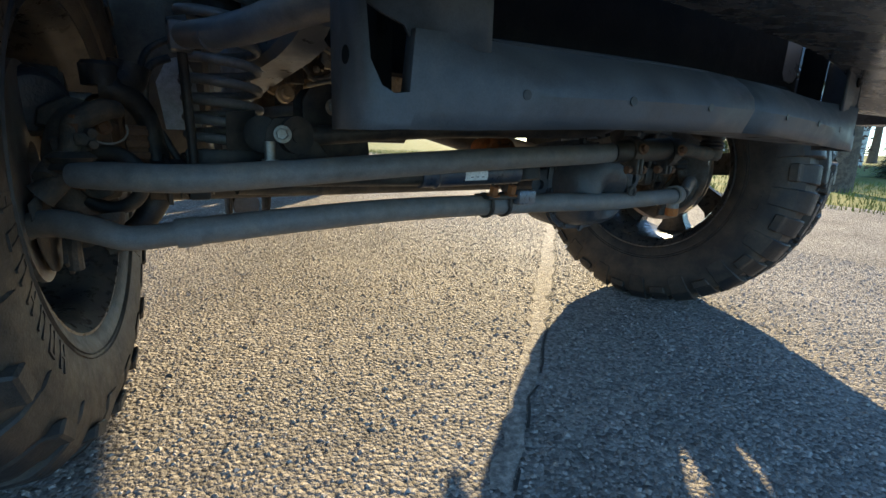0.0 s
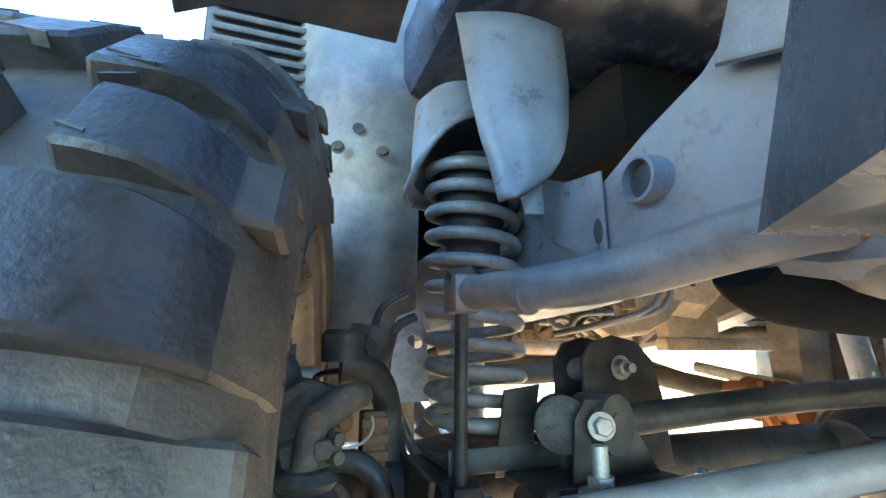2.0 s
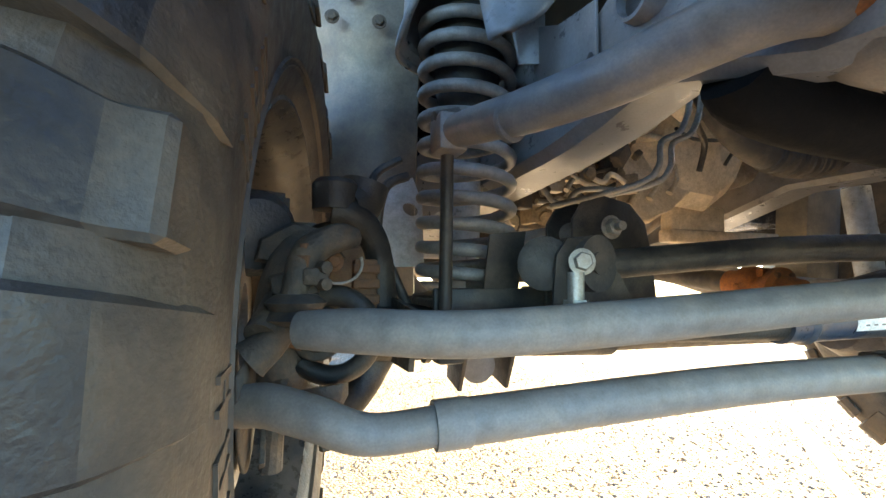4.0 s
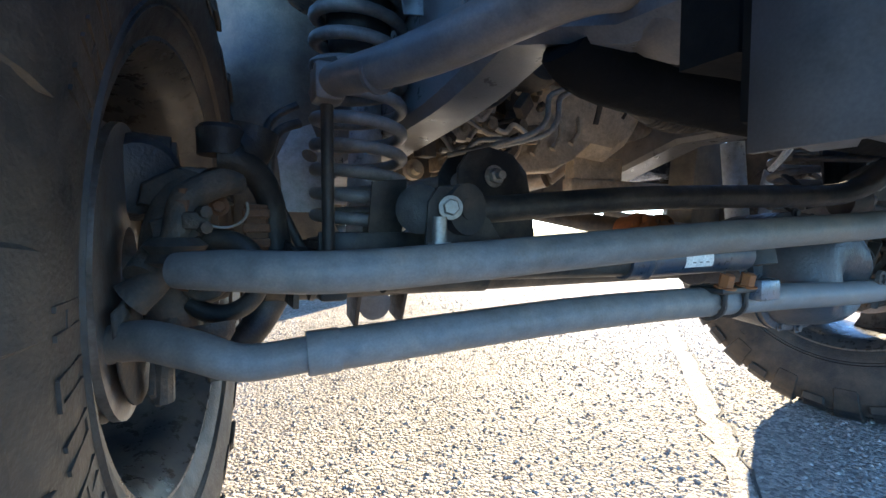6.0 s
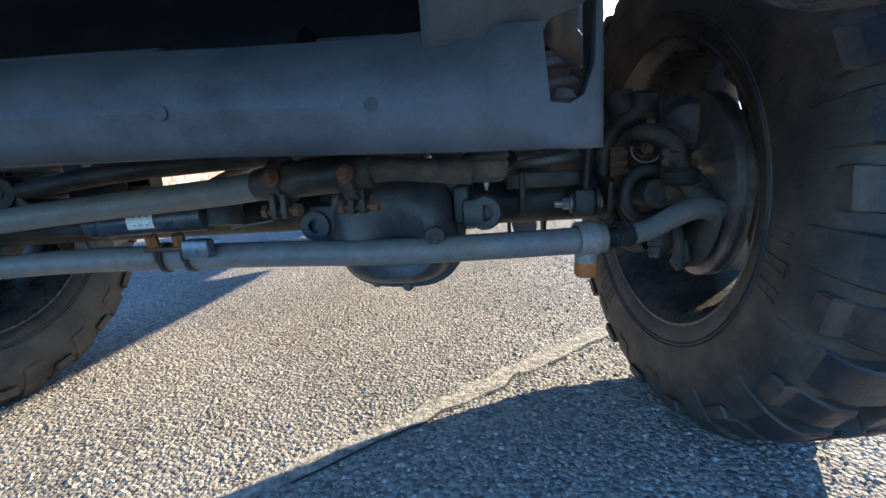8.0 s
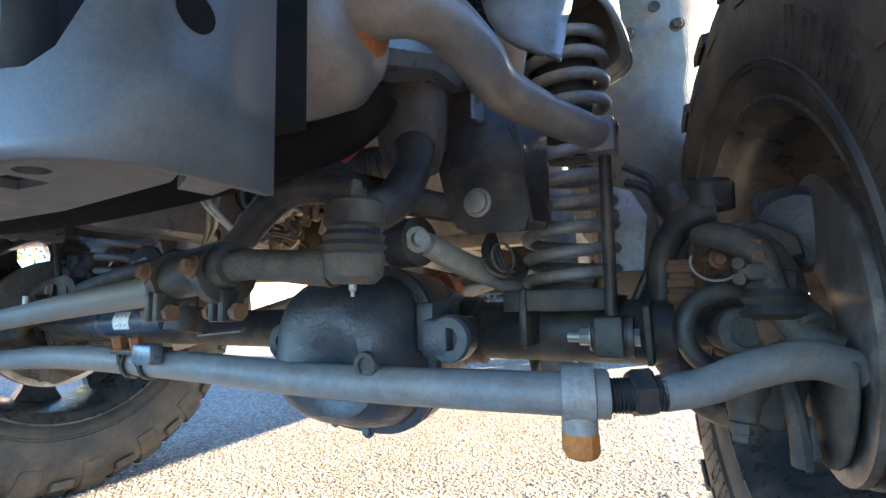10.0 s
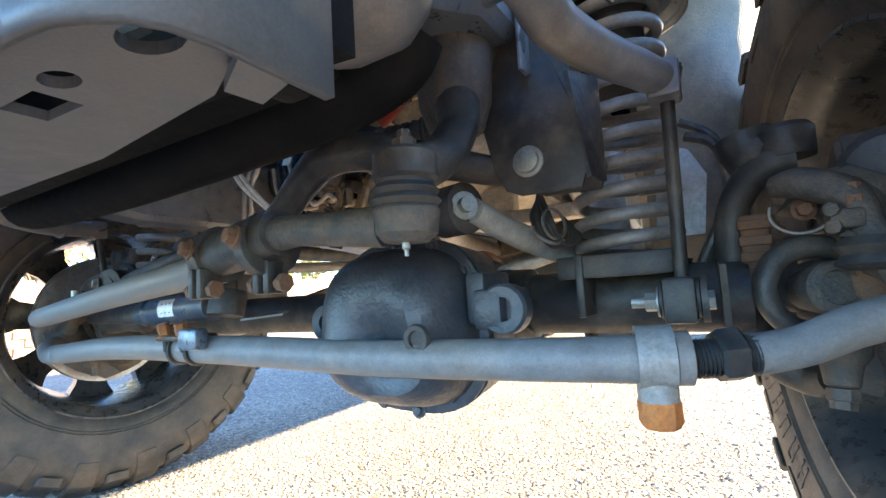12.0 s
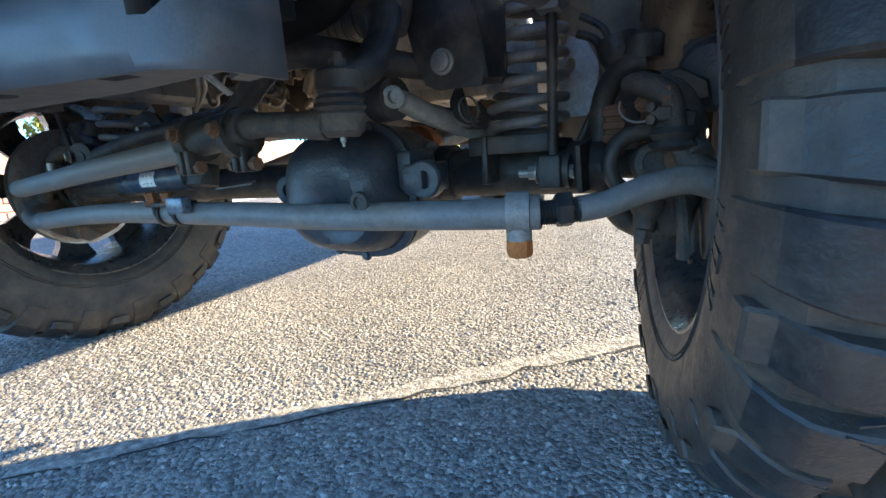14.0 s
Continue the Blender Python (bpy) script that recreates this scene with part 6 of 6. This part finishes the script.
bm = tube(bmesh.new(), [(-0.40, 0.16, 0.635), (-0.36, 0.16, 0.645), (-0.335, 0.15, 0.615), (-0.31, 0.15, 0.615), (-0.29, 0.14, 0.635), (-0.23, 0.13, 0.64)], 0.005, 10, 5)
part("line", bm, STEEL, ln)

# cross tube and rear crossmember under the gearbox
bm = tube(bmesh.new(), [(-0.40, 1.3, 0.60), (-0.2, 1.32, 0.57), (0.2, 1.32, 0.57), (0.40, 1.3, 0.60)], 0.035, 16)
part("gearbox_crossmember", bm, BLACK_PAINT, truck, "black bent crossmember under the gearbox")
bm = box(bmesh.new(), (-0.36, 1.9, 0.58), (0.36, 1.98, 0.70), 0.02)
part("frame_crossmember", bm, BLACK_PAINT, truck, "black frame crossmember")

# wiring and plastic beside the driver-side frame
lo = new("wiring_loom")
lo.parent = truck
tagged(lo, "black wiring loom with a white cable tie and red clip")
for k in range(3):
    bm = tube(bmesh.new(), [(0.30 + 0.012 * k, -0.33, 0.78), (0.33 + 0.008 * k, -0.30, 0.70), (0.32 + 0.01 * k, -0.27, 0.64), (0.29, -0.22, 0.60), (0.26 - 0.01 * k, -0.10, 0.61)], 0.006, 10)
    part("wire", bm, WIRE, lo)
bm = tube(bmesh.new(), [(0.318, -0.19, 0.729), (0.325, -0.22, 0.692), (0.336, -0.265, 0.635), (0.343, -0.295, 0.597)], 0.0042, 8)
part("cable_tie", bm, LABEL_WHITE, lo, "white plastic cable tie")
bm = box(bmesh.new(), (0.315, -0.205, 0.632), (0.352, -0.195, 0.65), 0.004, Matrix.Rotation(radians(-30), 4, 'Y'))
part("clip", bm, RED, lo, "dull red plastic clip")
for k in range(5):
    a = 0.4 * k
    bm = tube(bmesh.new(), [(0.42 + 0.004 * k, 0.02, 0.60), (0.435, -0.01, 0.56 + 0.004 * k), (0.43 + 0.006 * k, -0.03, 0.525), (0.45 + 0.004 * k, -0.02, 0.49), (0.47 + 0.003 * k, 0.0, 0.50), (0.455, 0.03, 0.53)], 0.003, 8)
    part("sensor_wire", bm, WIRE if k % 2 else RUBBER_CLEAN, lo)
for k in range(2):
    bm = lathe(bmesh.new(), [(-0.002, 0.019), (-0.002, 0.021), (0.002, 0.021), (0.002, 0.019)], (0.447 + 0.01 * k, -0.025, 0.505 + 0.012 * k), (0.6, -0.3, 0.7 - 0.6 * k), 20, True)
    part("wire_ring", bm, STEEL, lo, "bright steel wire ring")

# brackets and hoses along the inside of the passenger-side frame rail
bk = new("engine_bracket")
bk.parent = truck
tagged(bk, "dusty tan engine bracket with ribs and bolts")
for k, (x, z) in enumerate(((-0.345, 0.655), (-0.315, 0.69), (-0.28, 0.72), (-0.25, 0.745), (-0.30, 0.65), (-0.265, 0.68), (-0.225, 0.70), (-0.335, 0.72), (-0.20, 0.745))):
    bm = plate(bmesh.new(), [(x - 0.02, 0.25 + 0.01 * (k % 3), z - 0.022), (x + 0.012, 0.25, z - 0.026), (x + 0.022, 0.25, z + 0.01), (x + 0.004, 0.25, z + 0.028), (x - 0.018, 0.25, z + 0.014)], 0.02 + 0.012 * (k % 3), (0.2 * (k % 2), 1, 0.1), 0.003)
    part("rib", bm, (TAN, CAST, ALUMINIUM)[k % 3], bk)
    bm = hexbolt(bmesh.new(), (x, 0.248, z), (0.1, -1, -0.1), 0.006, 0.008)
    part("bolt", bm, STEEL, bk)
for k in range(5):
    bm = tube(bmesh.new(), [(-0.37 + 0.02 * k, 0.22, 0.79), (-0.35 + 0.025 * k, 0.21, 0.73 - 0.01 * k), (-0.30 + 0.02 * k, 0.20, 0.70 + 0.008 * k), (-0.22, 0.19, 0.72 + 0.012 * k), (-0.15, 0.2, 0.79)], 0.004 + 0.001 * (k % 3), 8, 6)
    part("hose", bm, (WIRE, TAN, RUBBER_CLEAN)[k % 3], bk)

moved(-0.115, 0.085, 0.02)
for k in range(2):
    bm = tube(bmesh.new(), [(0.175 + 0.012 * k, -0.285, 0.60), (0.19 + 0.012 * k, -0.284, 0.582), (0.20 + 0.008 * k, -0.265, 0.562), (0.204 + 0.008 * k, -0.25, 0.55)], 0.0032, 8)
    part("cable_end", bm, LABEL_WHITE, lo, "pale cable end")
moved()
# tan front cover of the engine, ribbed, behind the steering linkage
bm = plate(bmesh.new(), [(-0.16, 0.30, 0.64), (-0.10, 0.29, 0.60), (0.0, 0.29, 0.61), (0.05, 0.29, 0.64), (0.13, 0.30, 0.69), (0.14, 0.31, 0.77), (-0.08, 0.32, 0.78), (-0.15, 0.32, 0.72)], 0.04, (0, 1, 0), 0.012)
part("front_cover", bm, TAN, eng, "tan dusty cast front cover")
for k in range(4):
    x = -0.12 + 0.055 * k
    bm = tube(bmesh.new(), [(x, 0.288, 0.63 + 0.016 * k), (x + 0.02, 0.285, 0.67 + 0.012 * k), (x + 0.025, 0.295, 0.71 + 0.012 * k)], [0.008, 0.006, 0.005], 8)
    part("cover_rib", bm, TAN, eng)
bm = box(bmesh.new(), (0.09, 0.335, 0.574), (0.45, 0.375, 0.606), 0.006)
box(bm, (0.10, 0.34, 0.60), (0.27, 0.38, 0.665), 0.008)
part("lower_cover", bm, TAN, eng, "tan dusty cover under the bell housing")
bm = box(bmesh.new(), (-0.37, 0.46, 0.60), (0.02, 0.50, 0.90), 0.02)
part("bell_housing", bm, CAST, eng, "dusty cast bell housing face")
g6 = np.random.default_rng(31)
SOIL = material("baked road dirt", (0.27, 0.205, 0.135), 0.85, 0.0, (0.09, 0.065, 0.045), 0.7, 40, 0.5, 300)
for k in range(110):
    x, y = g6.uniform(-0.38, -0.10), g6.uniform(0.22, 0.45)
    z = 0.585 + (x + 0.38) * 0.25 + 0.22 * g6.random() ** 1.2
    h = [float(q) for q in g6.uniform(0.005, 0.021, 3)]
    bm = bmesh.new()
    turn = Matrix.Rotation(g6.uniform(-0.7, 0.7), 4, 'Y') @ Matrix.Rotation(g6.uniform(-0.7, 0.7), 4, 'Z')
    if k % 4 == 0:
        lathe(bm, [(0, h[0]), (h[1], h[0]), (h[1], h[0] * 0.6), (h[1] * 2, h[0] * 0.55)], (x, y, z), Vector((g6.normal() * 0.5, -1, g6.normal() * 0.5)), 12)
    elif k % 4 == 1:
        plate(bm, [(x - h[0] * 1.6, y, z - h[1]), (x + h[0], y, z - h[1] * 1.5), (x + h[0] * 1.7, y, z + h[2] * 0.5), (x, y, z + h[2] * 1.6)], 0.006, (0.3, 1, 0.2), 0.0015)
    else:
        box(bm, (x - h[0], y - h[1], z - h[2]), (x + h[0], y + h[1], z + h[2]), 0.003, turn)
    part(("boss", "rib", "casting", "casting")[k % 4], bm, (SOIL, CAST, SOIL, ALUMINIUM, SOIL, TAN, CAST)[k % 7], eng)
for k in range(12):
    p = Vector((g6.uniform(-0.37, -0.22), g6.uniform(0.17, 0.26), g6.uniform(0.60, 0.70)))
    pts = [p]
    for i in range(4):
        pts.append(pts[-1] + Vector((0.028, g6.uniform(-0.01, 0.02), g6.uniform(-0.025, 0.035))))
    bm = tube(bmesh.new(), pts, float(g6.uniform(0.003, 0.0055)), 8, 6)
    part("pipe", bm, (SOIL, STEEL, TAN, WIRE)[k % 4], eng, "thin bent pipe")

# ---- surroundings beyond the truck, in true metres ----
FIT[0] = Matrix()
LEAF = island_material("leaves", [(0.05, 0.07, 0.015), (0.09, 0.11, 0.02), (0.16, 0.14, 0.03)], 0.7, 0.0)
YELLOW_LEAF = island_material("yellow leaves", [(0.2, 0.2, 0.03), (0.36, 0.3, 0.05), (0.28, 0.28, 0.06)], 0.7, 0.0)
TWIG = island_material("bare twigs", [(0.16, 0.1, 0.075), (0.24, 0.15, 0.11), (0.12, 0.08, 0.06)], 0.9, 0.0)
NEEDLE = island_material("conifer needles", [(0.015, 0.035, 0.015), (0.03, 0.055, 0.02), (0.045, 0.07, 0.03)], 0.7, 0.0)
BARK = material("grey brown bark", (0.2, 0.16, 0.12), 0.9, 0.0, (0.09, 0.07, 0.055), 0.8, 18, 0.9, 60, 0.4, 0.6, 0.02)
CAR_PAINT = material("pale blue grey car paint", (0.55, 0.62, 0.68), 0.25, 0.2, (0.4, 0.42, 0.44), 0.15, 3, 0.0, 400)
SIDING = material("white siding", (0.75, 0.74, 0.7), 0.7, 0.0, (0.5, 0.48, 0.44), 0.3, 2, 0.1, 60)
ROOFING = material("grey roof shingles", (0.14, 0.13, 0.125), 0.9, 0.0, (0.08, 0.075, 0.07), 0.6, 3, 0.5, 40)
GLASS_DARK = material("dark window glass", (0.03, 0.04, 0.05), 0.08, 0.0, None, 0.2, 4, 0.0)


def foliage(name, mat, parent, count, centre, radii, size, seed, label=""):
    """A crown of many small leaf blades, thinner towards its edge, in clumps."""
    g = np.random.default_rng(seed)
    clumps = g.normal(size=(max(6, count // 60), 3))
    clumps /= np.linalg.norm(clumps, axis=1)[:, None]
    clumps *= (0.35 + 0.6 * g.random((len(clumps), 1)))
    c = clumps[g.integers(0, len(clumps), count)] + g.normal(size=(count, 3)) * 0.17
    c = c * np.array(radii) + np.array(centre)
    a, b = g.normal(size=(count, 3)), g.normal(size=(count, 3))
    a /= np.linalg.norm(a, axis=1)[:, None]
    b /= np.linalg.norm(b, axis=1)[:, None]
    s = size * g.uniform(0.6, 1.4, (count, 1))
    v = np.stack([c - a * s, c + b * s * 0.5, c + a * s, c - b * s * 0.5], 1)
    v[:, :, 2] = np.maximum(v[:, :, 2], parent.location.z)
    me = bpy.data.meshes.new(name)
    me.from_pydata(v.reshape(-1, 3).tolist(), [], np.arange(4 * count).reshape(-1, 4).tolist())
    me.materials.append(mat)
    ob = new(name, me)
    if parent:
        ob.parent = parent
        ob.location = -parent.location
    return tagged(ob, label)


def tree(at, height, label, crown_mat, crown_radius, seed, leaves=2500, leaf=0.07, trunk_r=0.14):
    g = np.random.default_rng(seed)
    t = thing("tree", at, label, "tree", "garden trees")
    x, y = at[0], at[1]
    bm = tube(bmesh.new(), [(x, y, -0.05), (x + 0.03, y, height * 0.12), (x - 0.04, y + 0.03, height * 0.3), (x + 0.05, y, height * 0.62)], [trunk_r * 1.35, trunk_r, trunk_r * 0.85, trunk_r * 0.4], 14)
    put("trunk", bm, BARK, t)
    for k in range(8):
        a = k * 2.4 + g.uniform(-0.3, 0.3)
        z0 = height * float(g.uniform(0.2, 0.55))
        r = crown_radius * float(g.uniform(0.5, 0.9))
        bm = tube(bmesh.new(), [(x, y, z0), (x + 0.4 * r * math.cos(a), y + 0.4 * r * math.sin(a), z0 + 0.14 * height), (x + r * math.cos(a), y + r * math.sin(a), z0 + 0.3 * height)], [trunk_r * 0.5, trunk_r * 0.3, trunk_r * 0.1], 8)
        put("limb", bm, BARK, t)
    foliage("crown", crown_mat, t, leaves, (x, y, height * 0.68), (crown_radius, crown_radius, height * 0.33), leaf, seed)
    return t


def conifer(at, height, radius, seed):
    g = np.random.default_rng(seed)
    t = thing("conifer", at, "dark green conifer with drooping boughs on the lawn", "tree", "garden trees")
    x, y = at[0], at[1]
    put("trunk", tube(bmesh.new(), [(x, y, -0.05), (x, y, height * 0.95)], [0.12, 0.02], 10), BARK, t)
    n = 5200
    f = g.random(n) ** 0.7
    z = height * (1 - f) + 0.1
    a = g.uniform(0, 6.283, n)
    tier = 0.72 + 0.28 * ((z * 2.2) % 1.0)
    r = radius * f * tier * np.sqrt(g.random(n))
    c = np.column_stack([x + r * np.cos(a), y + r * np.sin(a), z - 0.15 * r])
    d = np.column_stack([np.cos(a), np.sin(a), np.full(n, -0.4)]) + 0.4 * g.normal(size=(n, 3))
    w = np.column_stack([-np.sin(a), np.cos(a), np.zeros(n)]) * 0.03
    v = np.stack([c - w, c + w, c + d * 0.13], 1)
    me = bpy.data.meshes.new("bough_cover")
    me.from_pydata(v.reshape(-1, 3).tolist(), [], np.arange(3 * n).reshape(-1, 3).tolist())
    me.materials.append(NEEDLE)
    ob = new("bough_cover", me)
    ob.parent, ob.location = t, -t.location
    return t


def bush(at, radii, mat, label, seed, count=1800, leaf=0.05):
    t = thing("bush", at, label, "bush", "garden bushes")
    g = np.random.default_rng(seed)
    for k in range(6):
        a = k * 1.05
        put("stem", tube(bmesh.new(), [(at[0], at[1], at[2] - 0.03), (at[0] + 0.4 * radii[0] * math.cos(a), at[1] + 0.4 * radii[1] * math.sin(a), at[2] + radii[2] * 0.8)], [0.025, 0.01], 6), BARK, t)
    foliage("leaves", mat, t, count, (at[0], at[1], at[2] + radii[2] * 0.75), radii, leaf, seed)
    return t


tree((7.2, 1.55, 0), 5.5, "bare grey brown lawn tree with few twigs", TWIG, 1.9, 3, 1500, 0.06, 0.13)
conifer((13.5, 2.2, 0), 2.6, 0.9, 5)
conifer((20.5, 9.0, 0), 6.5, 2.2, 6)
bush((10.4, 3.4, 0), (1.1, 1.0, 0.75), TWIG, "reddish brown winter bush at the lawn edge", 8)
bush((12.6, 3.6, 0), (1.2, 1.1, 0.9), TWIG, "bare brown winter bush on the lawn", 9)
bush((11.5, 5.0, 0), (0.9, 0.9, 0.6), LEAF, "low dark green shrub by the drive", 10)
for k, (x, y, hh) in enumerate(((26, 13, 8), (28, 4, 9), (34, 15, 9), (34, -4, 8), (40, 20, 9), (36, 9, 11))):
    tree((x, y, 0), hh, "tall hazy green tree behind the lawn", LEAF if k % 2 else NEEDLE, hh * 0.3, 20 + k, 3500, 0.16, 0.2)

house = thing("house", (22, 6.5, 0), "white sided house with grey shingle roof", "house")
bm = box(bmesh.new(), (19.5, 6.6, 0), (26, 11.5, 2.9))
put("wall", bm, SIDING, house, "", False)
bm = bmesh.new()
a_ = [(19.1, 6.2, 2.85), (19.1, 9.05, 5.0), (19.1, 11.9, 2.85)]
b_ = [(26.4, y, z) for _, y, z in a_]
va_ = [bm.verts.new(p) for p in a_]
vb_ = [bm.verts.new(p) for p in b_]
bm.faces.new(va_)
bm.faces.new(vb_[::-1])
for i in range(3):
    bm.faces.new((va_[i], va_[(i + 1) % 3], vb_[(i + 1) % 3], vb_[i]))
put("roof", bm, ROOFING, house, "", False)
for yy in (7.6, 9.2, 10.6):
    bm = box(bmesh.new(), (19.46, yy - 0.4, 1.0), (19.54, yy + 0.4, 2.2), 0.01)
    wd = put("window", bm, SIDING, house)
    bm = box(bmesh.new(), (19.44, yy - 0.33, 1.07), (19.465, yy + 0.33, 2.13))
    bmesh.ops.translate(bm, verts=bm.verts, vec=-house.location)
    part("pane", bm, GLASS_DARK, wd, "", False)

# concrete strip, block retaining wall and planting on the passenger side
bm = box(bmesh.new(), (-5.95, -6, -0.2), (-4.15, 14, 0.010), 0.004)
tagged(part("pavement", bm, CONCRETE, None, "pale concrete strip before the block wall", False), category="pavement", kind="structure")
WALLX = -5.9
bm = box(bmesh.new(), (WALLX - 0.40, 0.30, -0.1), (WALLX - 0.035, 14, 0.80))
wall = part("retaining_wall", bm, BLOCK, None, "reddish split face block retaining wall", False)
tagged(wall, category="wall", kind="structure")
bw, bh, rows_n = 0.20, 0.092, 9
bm = bmesh.new()
# one block: bevelled front with a rough split face
vs_ = []
for y, z, x in ((-0.094, -0.041, 0.0), (0.094, -0.041, 0.0), (0.094, 0.041, 0.0), (-0.094, 0.041, 0.0)):
    vs_.append(bm.verts.new((x - 0.05, y, z)))
fr_ = [bm.verts.new(p) for p in ((0.0, -0.09, -0.037), (0.018, 0.0, -0.035), (0.004, 0.09, -0.037), (0.006, 0.088, 0.036), (0.026, 0.01, 0.034), (0.002, -0.088, 0.036))]
bm.faces.new((fr_[0], fr_[1], fr_[4], fr_[5]))
bm.faces.new((fr_[1], fr_[2], fr_[3], fr_[4]))
bm.faces.new((vs_[0], vs_[1], fr_[2], fr_[1], fr_[0]))
bm.faces.new((vs_[1], vs_[2], fr_[3], fr_[2]))
bm.faces.new((vs_[2], vs_[3], fr_[5], fr_[4], fr_[3]))
bm.faces.new((vs_[3], vs_[0], fr_[0], fr_[5]))
block_mesh = mesh("block", bm, BLOCK, False)
gb = np.random.default_rng(44)
rest_v, rest_f = [], []
tmpl = [tuple(v.co) for v in block_mesh.vertices]
polys = [tuple(p.vertices) for p in block_mesh.polygons]
for r in range(rows_n):
    for c in range(94):
        y = -5.9 + c * bw + (bw / 2 if r % 2 else 0) + gb.uniform(-0.004, 0.004)
        z = 0.012 + bh * (r + 0.5)
        x = WALLX - 0.012 * r / 2 + gb.uniform(-0.008, 0.008)
        if y < 0.36:
            continue
        near = 0.3 < y < 2.4 or 4.2 < y < 6.4
        if near and r > 0 or (near and y < 1.6):
            b = new("block", block_mesh)
            b.matrix_world = pose(x, y, z, gb.uniform(-2, 2), 0, gb.uniform(-2, 2))
            b.parent = wall
        else:
            k = len(rest_v)
            rest_v += [(x + a, y + b, z + c2) for a, b, c2 in tmpl]
            rest_f += [tuple(i + k for i in p) for p in polys]
me = bpy.data.meshes.new("block_courses")
me.from_pydata(rest_v, [], rest_f)
me.materials.append(BLOCK_FAR)
ob = new("block_courses", me)
ob.parent = wall
tagged(ob, kind="stuff")
for k in range(9):
    bush((-6.6 - 0.3 * (k % 2), 0.7 + 1.2 * k, 0.8), (0.55, 0.6, 0.4 + 0.1 * (k % 3)), YELLOW_LEAF if k % 3 else LEAF, "yellow green shrub above the block wall", 60 + k, 1200, 0.045)
for k, (x, y, hh) in enumerate(((-11, 1.5, 6), (-13, 4, 7), (-12, 9, 6.5), (-15, 14, 8))):
    tree((x, y, 0), hh, "yellow leaved garden tree behind the wall", YELLOW_LEAF, hh * 0.3, 80 + k, 3000, 0.12, 0.16)
bm = box(bmesh.new(), (-40, 0.31, -0.1), (WALLX - 0.38, 30, 0.79))
tagged(part("terrace", bm, GRASS, None, "raised lawn behind the wall", False), category="ground", kind="structure")

# parked pale car beside the wall, nose towards the viewer
car = thing("parked_car", (-4.6, 1.2, 0), "pale blue grey parked off-road car with black flares", "car")


def car_part(name, bm, mat, parent=None, label="", smooth=True):
    ob = put(name, bm, mat, car, label, smooth) if parent is None else None
    if parent:
        bmesh.ops.translate(bm, verts=bm.verts, vec=-car.location)
        ob = part(name, bm, mat, parent, label, smooth)
    return ob


body = car_part("body", box(bmesh.new(), (-7.5, -1.52, 0.58), (-3.92, -0.2, 1.08), 0.05), CAR_PAINT)
car_part("cab", box(bmesh.new(), (-7.4, -1.5, 1.05), (-5.1, -0.22, 1.78), 0.08), CAR_PAINT, body)
car_part("windshield", box(bmesh.new(), (-5.13, -1.42, 1.12), (-5.07, -0.3, 1.68), 0.02), GLASS_DARK, body, "dark windshield")
car_part("side_window", box(bmesh.new(), (-6.0, -0.235, 1.12), (-5.2, -0.205, 1.66), 0.01), GLASS_DARK, body, "dark side window")
grille = car_part("grille", box(bmesh.new(), (-3.95, -1.35, 0.62), (-3.84, -0.42, 1.06), 0.03), CAR_PAINT)
for k in range(7):
    car_part("slot", box(bmesh.new(), (-3.845, -1.15 + k * 0.085, 0.68), (-3.832, -1.11 + k * 0.085, 1.0), 0.004), WIRE, grille, "dark grille slot")
for y in (-1.27, -0.5):
    car_part("headlight", lathe(bmesh.new(), [(0, 0.085), (0.015, 0.08), (0.03, 0.045)], (-3.84, y, 0.9), (1, 0, 0), 24), STEEL, grille, "round headlight")
car_part("bumper", box(bmesh.new(), (-3.82, -1.62, 0.43), (-3.62, -0.16, 0.56), 0.03), CAR_PAINT, None, "blue grey front bumper")
car_part("underbody", box(bmesh.new(), (-7.4, -1.3, 0.42), (-4.0, -0.42, 0.6), 0.03), BLACK_PAINT, None, "dark underbody")
for y0, sg in ((-1.66, -1), (-0.06, 1)):
    for x0 in (-4.02, -6.75):
        bm = bmesh.new()
        arc = []
        for k in range(13):
            a = radians(20 + 140 * k / 12)
            arc.append([bm.verts.new((x0 - 0.47 * math.cos(a), y0 + sg * dy, 0.40 + r * math.sin(a))) for dy, r in ((-0.2, 0.50), (0.11, 0.50), (0.13, 0.47), (0.10, 0.46), (-0.2, 0.46))])
        for p, q in zip(arc[:-1], arc[1:]):
            for k in range(5):
                bm.faces.new((p[k], p[(k + 1) % 5], q[(k + 1) % 5], q[k]))
        bm.faces.new(arc[0])
        bm.faces.new(arc[-1])
        car_part("fender_flare", bm, CAR_PAINT, None, "pale flare over the wheel")
        w = copy_thing(wheel, pose(0, 0, 0))
        w.parent = car
        w.matrix_basis = Matrix.Translation(Vector((x0, y0 - 0.02 * sg, 0.395)) - car.location) @ Matrix.Rotation(radians(90 * sg), 4, 'Z') @ Matrix.Diagonal((0.92, 0.92, 0.92, 1))
    car_part("side_step", box(bmesh.new(), (-6.1, y0 - 0.05, 0.42), (-4.6, y0 + 0.05, 0.47), 0.02), BLACK_PAINT)
